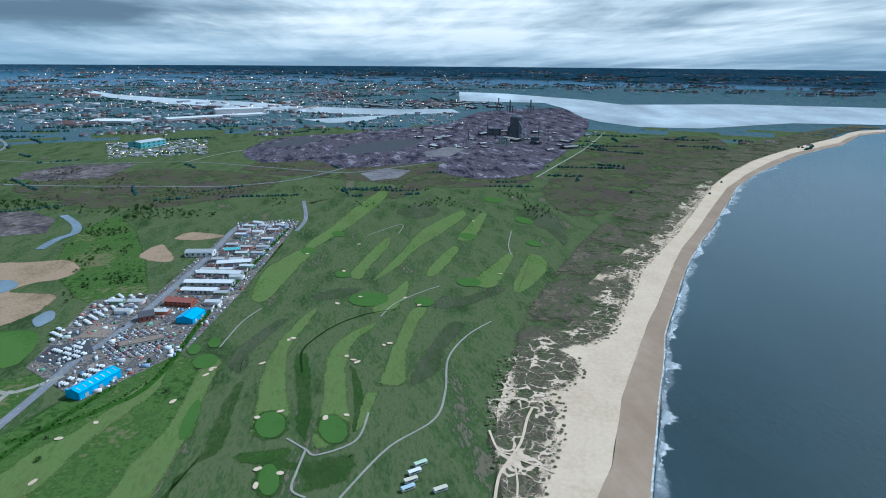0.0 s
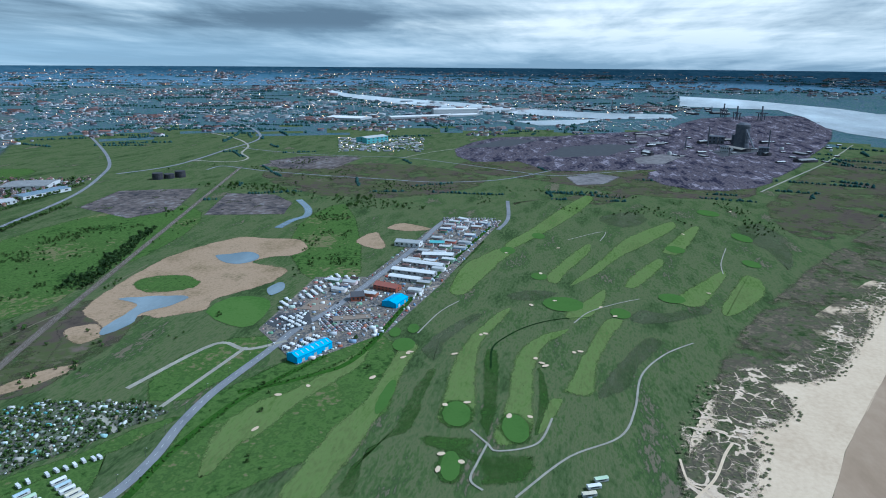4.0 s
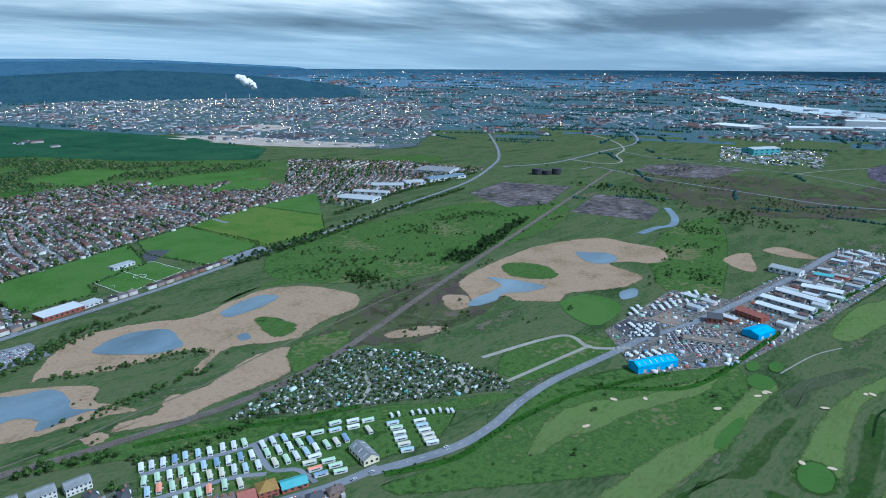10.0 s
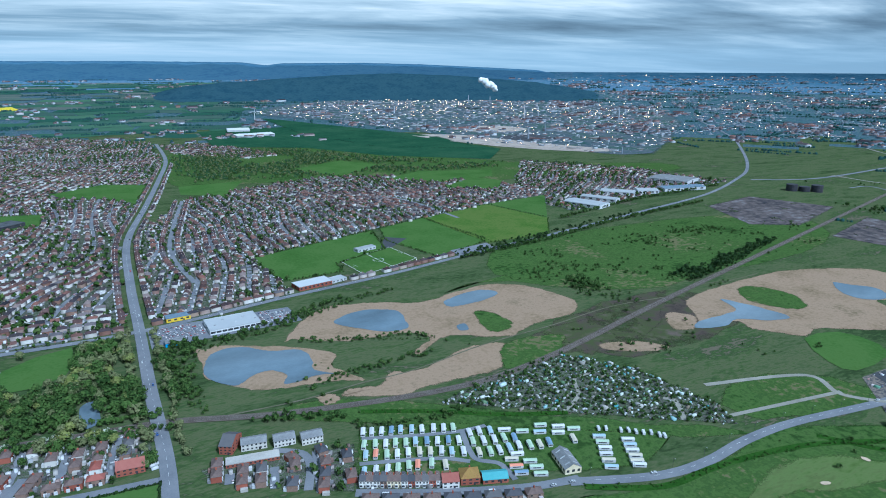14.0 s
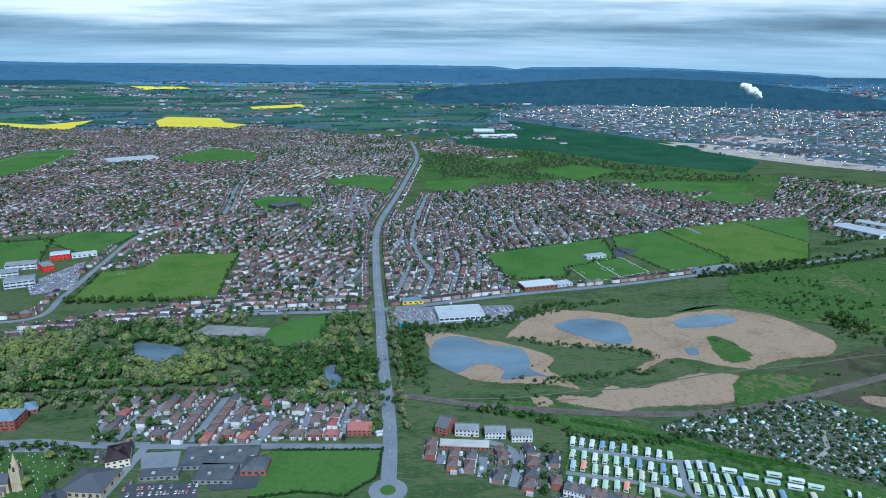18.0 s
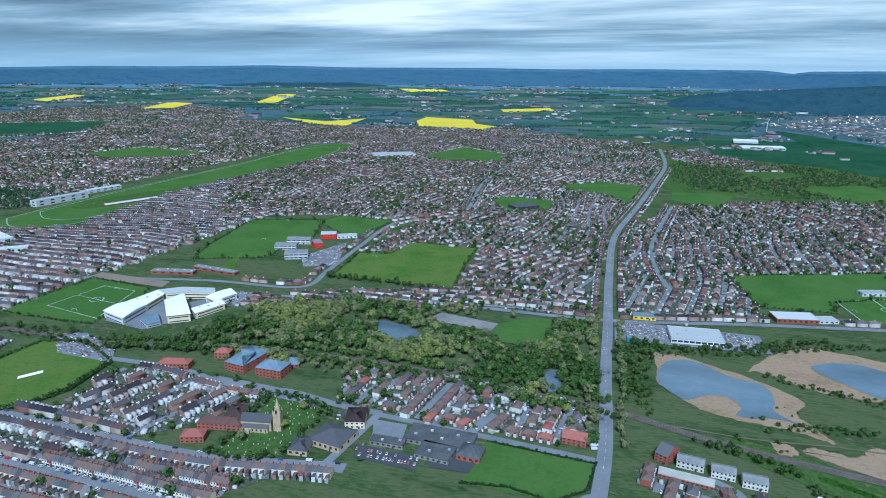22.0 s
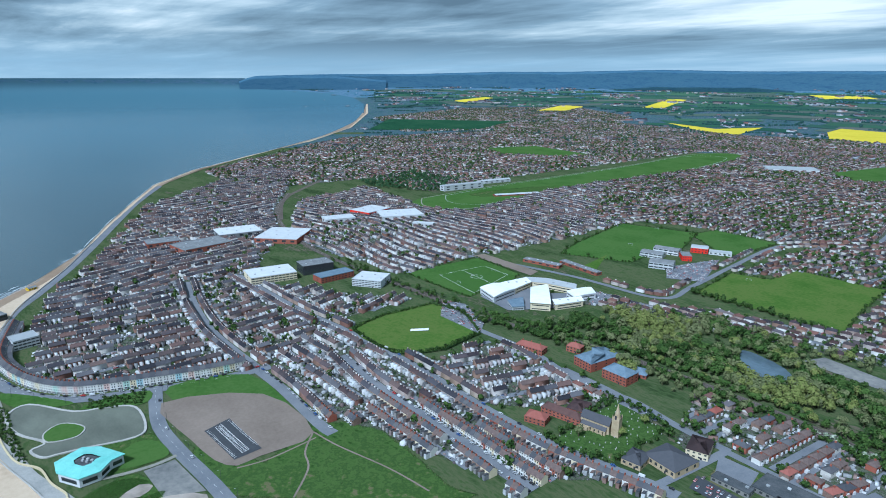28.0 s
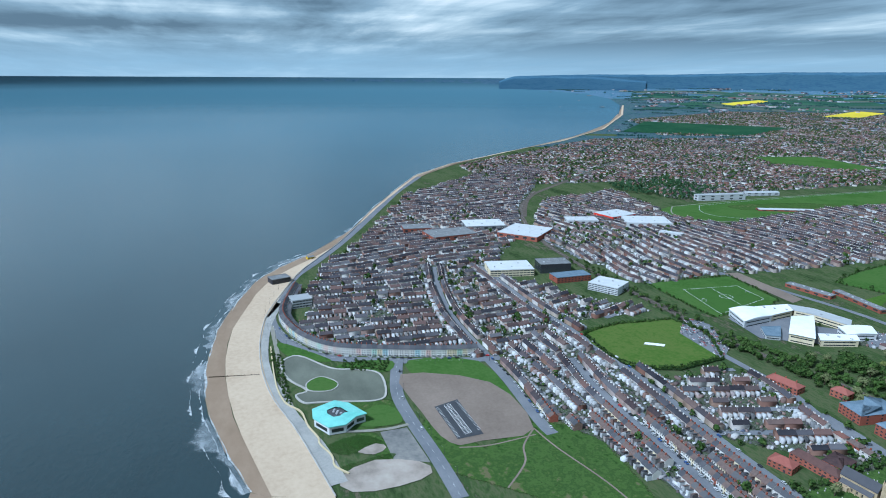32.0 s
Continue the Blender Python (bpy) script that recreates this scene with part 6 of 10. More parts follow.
def rows_in(poly, heading, row, step, seed, setback=9.0, gap=8.0, drop=0.05):
    """House places along parallel streets inside an outline: x, y, turn."""
    rnd = np.random.RandomState(seed)
    poly = np.array(poly, float)
    h = radians(heading)
    u, v = np.array([math.cos(h), math.sin(h)]), np.array([-math.sin(h), math.cos(h)])
    a, b = poly @ u, poly @ v
    out = []
    for j, q in enumerate(np.arange(b.min(), b.max(), row)):
        shift = rnd.uniform(0, step)
        for side in (-1, 1):
            s = np.arange(a.min() + shift, a.max(), step)
            if rnd.rand() < 0.9:
                breaks = np.floor((s + rnd.uniform(0, 60)) / 110)
                s = s[np.r_[True, np.diff(breaks) == 0]] if len(s) > 1 else s
            P = s[:, None] * u + (q + side * setback) * v
            B, B2 = bend(P), bend(P + u)
            way = np.arctan2(*(B2 - B).T[::-1])
            out.append(np.c_[B, way + (math.pi if side > 0 else 0) + math.pi])
    P = np.concatenate(out)
    P[:, :2] += rnd.uniform(-0.5, 0.5, (len(P), 2))
    ok = inside(P[:, :2], poly) & free_of(P[:, :2], gap) & (rnd.rand(len(P)) > drop)
    return P[ok]


# ---- woods and scrub ----
def tree_crown(seed, n=90, leaf=1.5, r=3.6, h=9.0):
    """Many small bent leaf clumps round a few uneven lobes, with gaps."""
    rnd = random.Random(seed)
    lobes = [(rnd.uniform(-0.45, 0.45) * r, rnd.uniform(-0.45, 0.45) * r, h * rnd.uniform(0.45, 0.8), r * rnd.uniform(0.5, 0.8)) for _ in range(6)]
    V, F, M = [], [], []
    for i in range(n):
        lx, ly, lz, lr = lobes[i % 6]
        d = Vector((rnd.gauss(0, 1), rnd.gauss(0, 1), rnd.gauss(0.55, 0.75))).normalized()
        c = Vector((lx, ly, lz)) + d * lr * rnd.uniform(0.75, 1.05)
        t = d.orthogonal().normalized()
        t.rotate(Matrix.Rotation(rnd.uniform(0, 6.3), 3, d))
        w = d.cross(t)
        s = leaf * rnd.uniform(0.6, 1.2)
        o = len(V)
        V += [tuple(c - t * s * rnd.uniform(0.6, 1)), tuple(c - w * s * rnd.uniform(0.5, 1) + d * 0.2 * s), tuple(c + t * s * rnd.uniform(0.6, 1)), tuple(c + w * s * rnd.uniform(0.5, 1) - d * 0.25 * s)]
        F.append((o, o + 1, o + 2, o + 3))
        M.append(1)
    for k in range(5):
        a, b = k * 6.283 / 5, (k + 1) * 6.283 / 5
        o = len(V)
        V += [(0.3 * math.cos(a), 0.3 * math.sin(a), 0), (0.3 * math.cos(b), 0.3 * math.sin(b), 0), (0.1 * math.cos(b), 0.1 * math.sin(b), h * 0.6), (0.1 * math.cos(a), 0.1 * math.sin(a), h * 0.6)]
        F.append((o, o + 1, o + 2, o + 3))
        M.append(0)
    return np.array(V), F, M


M_LEAF_M = mat("olive_leaves", [(0.091, 0.11, 0.0442), (0.1365, 0.155, 0.065), (0.1885, 0.19, 0.0936)], 0.02, 0.4, island=0.4, spec=0.1)
M_LEAF_G = mat("summer_leaves", [(0.035, 0.07, 0.016), (0.06, 0.105, 0.024), (0.09, 0.135, 0.036)], 0.02, 0.4, island=0.4, spec=0.1)
# far leaves take a bluer tint in place of distance haze
M_HAZYLEAF = mat("far_leaves", [(0.024, 0.0633, 0.026), (0.042, 0.092, 0.0364), (0.066, 0.115, 0.0494)], 0.01, 0.2, island=0.35, spec=0.2)
TREES = [tree_crown(40 + i, 130, 1.25, 4.3, 8.8) for i in range(5)]
SMALL_TREES = [tree_crown(260 + i, 34, 2.0, 4.0, 8.0) for i in range(5)]
LOW_BUSHES = [tree_crown(270 + i, 11, 1.5, 1.9, 2.8) for i in range(4)]
PARK_TREES = [tree_crown(240 + i, 190, 1.0, 4.6, 9.0) for i in range(6)]
BUSHES = [tree_crown(60 + i, 36, 0.9, 1.9, 2.8) for i in range(3)]


def scatter(poly, spacing, seed, gap=2.0, jitter=0.5, roads=True):
    rnd = np.random.RandomState(seed)
    poly = np.array(poly, float)
    lo, hi = poly.min(0), poly.max(0)
    gx, gy = np.meshgrid(np.arange(lo[0], hi[0], spacing), np.arange(lo[1], hi[1], spacing))
    P = np.c_[gx.ravel(), gy.ravel()] + rnd.uniform(-jitter, jitter, (gx.size, 2)) * spacing
    P = P[inside(P, poly)]
    return P[free_of(P, gap)] if roads else P


def plant(P, protos, seed, lo=0.7, hi=1.3):
    rnd = np.random.RandomState(seed)
    kind = rnd.randint(0, len(protos), len(P))
    rows = np.c_[P, np.zeros(len(P)), rnd.uniform(0, 6.28, len(P)), rnd.uniform(lo, hi, len(P))]
    return [rows[kind == i] for i in range(len(protos))]


def wood(name, poly, spacing, seed, protos, leaf, label, lo=0.7, hi=1.3):
    P = scatter(poly, spacing, seed)
    if len(P):
        mass(name, protos, plant(P, protos, seed, lo, hi), [M_BARK, leaf], label, "trees")


for poly in (PARK_LAKE, PARK_LAKE_B, PARK_LAWN, PARK_COURT):   # open ground kept clear of tall trees on the near side
    A_ = np.array(poly, float)
    c_ = A_.mean(0)
    KEEP_OUT.append(c_ + (A_ - c_) * 1.15 - 13 * c_ / np.hypot(*c_))
for k_, poly in enumerate((WOOD_PARK, WOOD_PARK_B)):
    P_ = scatter(poly, 11, 1 + k_)
    r_ = np.random.RandomState(80 + k_)
    glade = np.array([noise.noise((x * 0.017, y * 0.017, 2.0)) for x, y in P_])
    P_ = P_[glade < 0.26]
    tone = np.array([noise.noise((x * 0.012, y * 0.012, 7.0)) for x, y in P_]) + r_.normal(0, 0.22, len(P_))
    for nm, lo, hi, lf, lb in (("park_woodland", -9, -0.22, M_LEAF, "dense dark green park trees"), ("park_woodland", -0.22, -0.02, M_LEAF_G, "mid green park trees"), ("park_woodland", -0.02, 0.25, M_LEAF_M, "olive green park trees in spring leaf"), ("park_woodland", 0.25, 9, M_LEAF_L, "fresh yellow-green park trees")):
        Q_ = P_[(tone >= lo) & (tone < hi)]
        if len(Q_):
            mass(nm, PARK_TREES, plant(Q_, PARK_TREES, 90 + k_, 0.7, 1.6), [M_BARK, lf], lb, "trees")
wood("park_woodland", PARK_S, 11, 9, TREES, M_LEAF_M, "olive green trees behind the apartment blocks", 0.6, 1.2)
P_ = np.concatenate([scatter(WOOD_A, 13, 3), scatter(WOOD_N, 13, 5)])
P_ = P_[np.array([noise.noise((x * 0.006, y * 0.006, 5.0)) + 0.5 * noise.noise((x * 0.03, y * 0.03, 5.0)) for x, y in P_]) > -0.12]
for k_, (lf, lb) in enumerate(((M_HAZYLEAF, "green belt of scrubby woodland behind the town"), (M_LEAF, "dark scrubby woodland behind the town"), (M_LEAF_M, "olive scrub and young trees behind the town"))):
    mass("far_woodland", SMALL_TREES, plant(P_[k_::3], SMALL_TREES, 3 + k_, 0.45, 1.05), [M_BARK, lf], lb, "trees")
wood("far_woodland", WOOD_B, 15, 4, SMALL_TREES, M_HAZYLEAF, "dark trees by the racecourse", 0.9, 1.5)


# ---- distant hills and the headland ----
def ridge(name, crest, D, thick, material, label):
    """A long hill at plan distance D; crest: rows of heading, height of the top over the plain in thousandths of the distance (from eye level)."""
    hd = np.array([c[0] for c in crest])
    el = np.array([c[1] for c in crest]) / 1000.0
    n = max(40, int(abs(hd[-1] - hd[0]) * 3))
    V, F = [], []
    prof = [(-1.0, 0.0), (-0.62, 0.35), (-0.3, 0.8), (0.0, 1.0), (0.5, 0.9)]
    for i in range(n):
        a = hd[0] + (hd[-1] - hd[0]) * i / (n - 1)
        e = np.interp(a, hd if hd[0] < hd[-1] else hd[::-1], el if hd[0] < hd[-1] else el[::-1])
        top = max(0.0, EYE_Z + e * D) * (1 + 0.02 * noise.noise((a * 1.7, D * 0.001, 0)))
        for s, h in prof:
            d = D + s * thick
            w = 1 + 0.15 * noise.noise((a * 0.6, s * 3, 5)) if 0 < h < 1 else 1
            V.append((-math.sin(radians(a)) * d, math.cos(radians(a)) * d, top * h * w))
    m = len(prof)
    for i in range(n - 1):
        for j in range(m - 1):
            F.append((i * m + j, (i + 1) * m + j, (i + 1) * m + j + 1, i * m + j + 1))
    tagged(raw_mesh(name, squeeze(V), F, None, [material], True), label, "hills", kind="structure")


M_GREYROOF = mat("grey_sheet", [(0.14, 0.145, 0.15), (0.2, 0.205, 0.21), (0.27, 0.27, 0.28)], 0.1, 0.8, rough=0.5)
# haze over the hills is mixed into their base colours as blue
M_HAZYHILL = mat("wooded_hill", [(0.018, 0.045, 0.068), (0.024, 0.056, 0.078), (0.034, 0.07, 0.088), (0.02, 0.05, 0.072)], 0.012, 0.06, mottled=0.5, gain=0.14, detail=11, stretch=(1, 1, 3))
M_HAZYMOOR = mat("far_moor", [(0.046, 0.1, 0.17), (0.06, 0.125, 0.195), (0.075, 0.145, 0.21), (0.05, 0.108, 0.18)], 0.008, 0.04, mottled=0.5, gain=0.14, stretch=(1, 1, 6), detail=10)
ridge("far_hills", [(66, -9), (64.9, -2), (58.6, 1.0), (52, 1.4), (44, 5.2), (38.6, 5.5), (30.7, 8.5), (24, 6.5), (13, 7.2), (6, 6), (-1.3, 7), (-10, 6), (-11.9, 2), (-13.3, 5), (-20, 6), (-25, 4), (-31.6, -1), (-35.1, -4), (-36.5, -10)], 20000, 6000, M_HAZYMOOR, "long blue moorland hills on the horizon")
ridge("headland", [(66.3, -10), (65.6, -5), (64.9, -1.8), (62, -1.2), (58, -2), (54, -8)], 13300, 700, M_HAZYMOOR, "steep sea cliff headland across the bay")
ridge("wooded_hill", [(-3, -40), (-5.3, -27), (-7.2, -24), (-12.8, -17.3), (-18.4, -11.3), (-23.0, -9.0), (-28.7, -13.0), (-34.6, -21.1), (-39.5, -35), (-41, -46)], 7200, 1300, M_HAZYHILL, "dark wooded hill behind the chemical works")
ridge("wooded_hill", [(39, -30), (36.8, -23.1), (31.4, -16.0), (24.0, -15.2), (20.1, -21.2), (17, -28)], 13500, 1500, M_HAZYHILL, "dark wooded hill among the far fields")


# ---- far country: fields, hedges, towns and works ----
COAST_X = np.array(sorted(E_COAST), float)


def ashore(x, y, gap=0.0):
    return y > np.interp(x, COAST_X[:, 0], COAST_X[:, 1]) + gap


# field colours are shifted to blue for the haze over the far country
M_HAZYFIELDS = mat("far_fields", [(0.026, 0.07, 0.05), (0.046, 0.1, 0.066), (0.07, 0.13, 0.08), (0.04, 0.085, 0.068), (0.09, 0.12, 0.095), (0.11, 0.122, 0.11), (0.03, 0.078, 0.055), (0.058, 0.12, 0.068)], 0.01, 0.05, island=0.9)


def far_fields():
    """A patchwork of fields between dark hedges, out to the hills."""
    rnd = random.Random(77)
    V, F = [], []
    rings = list(np.geomspace(3150, 12500, 24))
    taken = [np.array(q, float) for q in (Q_LANE_E, Q_LANE_W, Q_FAR, Q_FAR_B, Q_MID, WOOD_A, DARK_B, DARK_A, Q_RED_FAR, RACE, WILTON)]
    for d0, d1 in zip(rings[:-1], rings[1:]):
        h = -34.0 + rnd.uniform(0, 3)
        while h < 63:
            w = rnd.uniform(2.0, 6.5)
            lean = rnd.uniform(-0.5, 0.5)

            def at(u, v):
                hd = radians(h + w * (u * 0.97 + 0.015) + lean * v * 1.6)
                D = (d0 + (d1 - d0) * (v * 0.93 + 0.03)) * (1 + 0.12 * noise.noise((math.degrees(hd) * 0.11, 3.0, 1.0)) + 0.006 * math.sin(math.degrees(hd) * 1.7))
                return -math.sin(hd) * D, math.cos(hd) * D
            G = np.array([at(u / 4, v / 2) for v in range(3) for u in range(5)])
            far = math.hypot(*G[7])
            skip = rnd.random() < 0.12 or (h < -16 and far < 8300) or any(not ashore(px, py, 0.02 * far) for px, py in G) or any(inside(G, q).any() for q in taken)
            if not skip:
                o = len(V)
                V += [(x, y, 0.25 + lift(x, y)) for x, y in G]
                F += [(o + 5 * j + i, o + 5 * j + i + 5, o + 5 * j + i + 6, o + 5 * j + i + 1) for j in range(2) for i in range(4)]
            h += w
    ob = raw_mesh("crop_fields", squeeze(V), F, None, [M_HAZYFIELDS])
    tagged(ob, "patchwork of green crop fields in the far country", "fields", kind="stuff")


far_fields()


def slab_protos():
    """Sheds, tanks and stacks of far works and far houses."""
    out = []
    for L, W, H, m in ((18, 9, 6, 0), (40, 20, 9, 1), (26, 14, 12, 0), (60, 24, 10, 2)):
        V, F, M = [], [], []
        box(V, F, -L, L, -W, W, 0, H, 3, M, False)
        gable(V, F, -L, L, -W, W, H, H + W * 0.18, m, M, 3)
        out.append((np.array(V), F, M))
    V, F, M = [], [], []
    for k in range(8):
        a, b = k * math.pi / 4, (k + 1) * math.pi / 4
        o = len(V)
        V += [(9 * math.cos(a), 9 * math.sin(a), 0), (9 * math.cos(b), 9 * math.sin(b), 0), (9 * math.cos(b), 9 * math.sin(b), 12), (9 * math.cos(a), 9 * math.sin(a), 12), (0, 0, 14)]
        F += [(o, o + 1, o + 2, o + 3), (o + 3, o + 2, o + 4)]
        M += [0, 0]
    out.append((np.array(V), F, M))
    V, F, M = [], [], []
    box(V, F, -2, 2, -2, 2, 0, 55, 3, M)
    out.append((np.array(V), F, M))
    return out


SLABS = slab_protos()
V_, F_, M__ = [], [], []
box(V_, F_, -2.2, 2.2, -2.2, 2.2, 7, 10, 0, M__)
LAMP_PROTO = (np.array(V_), F_, M__)
FAR_LAMPS = []


def works(name, poly, spacing, seed, label, tall=0.06, size=(0.5, 1.3), lamps=0.15, turn=0.4, keep=1.0, walls=None):
    P = scatter(poly, spacing, seed, roads=False)
    rnd = np.random.RandomState(seed)
    P = P[rnd.rand(len(P)) < keep]
    p = np.array([0.4, 0.16, 0.22, 0.06, 0.16 - tall, tall])
    kind = rnd.choice(6, len(P), p=p / p.sum())
    rows = np.c_[P, np.zeros(len(P)), turn + rnd.choice((0, 1.571), len(P)) + rnd.uniform(-0.1, 0.1, len(P)), rnd.uniform(*size, len(P))]
    mass(name, SLABS, [rows[kind == i] for i in range(6)], [M_PALE, M_GREYROOF, M_YARD, walls or M_STEEL], label, "industrial works")
    for q in P[rnd.rand(len(P)) < lamps]:
        k = max(1.0, math.hypot(*q) / 3600) * rnd.uniform(0.2, 0.6)
        FAR_LAMPS.append((q[0] + rnd.uniform(-15, 15), q[1] + rnd.uniform(-15, 15), 0, rnd.uniform(0, 3), k))


def wedge(h0, h1, d0, d1):
    hs = np.linspace(h0, h1, 6)
    return [(-math.sin(radians(h)) * d0, math.cos(radians(h)) * d0) for h in hs] + [(-math.sin(radians(h)) * d1, math.cos(radians(h)) * d1) for h in hs[::-1]]


M_PLANT = mat("plant_cladding", [(0.1, 0.12, 0.16), (0.24, 0.27, 0.31), (0.55, 0.57, 0.6), (0.15, 0.18, 0.23), (0.3, 0.19, 0.16), (0.62, 0.63, 0.64)], 0.1, 0.6, island=0.8, rough=0.5)


def far_sheds(name, headings, near, far, n, seed, label, size, lamps):
    """Long sheds and blocks strewn in clusters over the plain."""
    rnd = np.random.RandomState(seed)
    hd, D = np.radians(rnd.uniform(*headings, n)), np.exp(rnd.uniform(math.log(near), math.log(far), n))
    P = np.c_[-np.sin(hd) * D, np.cos(hd) * D]
    cl = np.array([noise.noise((math.degrees(h) * 0.22, math.log(d) * 7.0, seed)) for h, d in zip(hd, D)])
    ok = cl > -0.02
    for q in (RIVER_A, RIVER_B, ESTUARY):
        ok &= ~inside(P, np.array(q, float))
    P, D = P[ok], D[ok]
    kind = rnd.choice(6, len(P), p=[0.38, 0.2, 0.22, 0.13, 0.06, 0.01])
    rows = np.c_[P, np.zeros(len(P)), 0.4 + rnd.choice((0, 1.571), len(P)) + rnd.uniform(-0.15, 0.15, len(P)), rnd.uniform(*size, len(P)) * np.sqrt(D / near)]
    mass(name, SLABS, [rows[kind == i] for i in range(6)], [M_PALE, M_GREYROOF, M_PLANT, M_PLANT], label, "far buildings")
    for q in P[rnd.rand(len(P)) < lamps]:
        FAR_LAMPS.append((q[0], q[1], 0, rnd.uniform(0, 3), max(1.0, math.hypot(*q) / 3600) * rnd.uniform(0.2, 0.55)))


def chimney_stacks():
    """Tall stacks of the works, each a tapered shaft with a rim."""
    rnd = random.Random(19)
    A = np.array(WILTON, float)
    lo, hi = A.min(0), A.max(0)
    made = 0
    while made < 9:
        x, y = rnd.uniform(lo[0], hi[0]), rnd.uniform(lo[1], hi[1])
        if not inside(np.array([[x, y]]), A)[0]:
            continue
        made += 1
        w = squeeze((x, y, lift(x, y)))[0]
        k = math.hypot(w[0], w[1]) / math.hypot(x, y)
        h = rnd.uniform(45, 85)
        V, F = [], []
        cyl(V, F, 0, 0, 0, h, 4.2, 2.6, 10)
        me = bpy.data.meshes.new("shaft")
        me.from_pydata(V, [], F)
        me.materials.append(M_PLANT)
        t = new("chimney_stack")
        t.matrix_basis = pose(*w)
        t.scale = (k, k, k)
        tagged(t, "tall pale chimney stack of the chemical works", "chimney", "works chimneys")
        for nm, m_ in (("shaft", me),):
            o = new(nm, m_)
            o.parent = t
        V, F = [], []
        cyl(V, F, 0, 0, h - 3, h + 0.5, 3.1, 3.1, 10)
        me = bpy.data.meshes.new("rim")
        me.from_pydata(V, [], F)
        me.materials.append(M_STEEL)
        o = new("rim", me)
        o.parent = t


works("chemical_works", WILTON, 36, 31, "sheds, tanks and stacks of the chemical works", 0.05, (0.07, 0.5), 0.2, keep=0.5, walls=M_PLANT)
works("port_works", wedge(-62, -88, 3500, 5200), 95, 32, "pale sheds and tanks of the river port", 0.03, (0.3, 1.2), 0.2, keep=0.5, walls=M_PLANT)
far_sheds("far_town", (-101, -36), 3300, 9000, 12000, 33, "far town and works strewn over the plain", (0.06, 0.3), 0.06)
far_sheds("far_town", (-101, -36), 9000, 22000, 5200, 34, "far town on the horizon plain", (0.2, 0.6), 0.04)
far_sheds("far_town", (-134, -100), 7000, 14000, 260, 35, "few far buildings beyond the estuary", (0.3, 0.8), 0.04)
works("far_village", wedge(20, 62, 5200, 12000), 620, 37, "far villages among the fields", 0.0, (0.4, 1.1), 0.0, keep=0.3)
works("plant", wedge(-71, -78.5, 2330, 2760), 21, 38, "blue-grey plant with tanks and pipes", 0.02, (0.1, 0.4), 0.1, walls=M_PLANT)
works("steelworks", wedge(-96, -112, 2350, 3100), 70, 39, "dark ruined steelworks buildings", 0.05, (0.3, 0.9), 0.02, keep=0.6)
works("river_quay", wedge(-92, -104, 4400, 5000), 80, 40, "quayside sheds and storage tanks", 0.06, (0.5, 1.1), 0.12, keep=0.7)

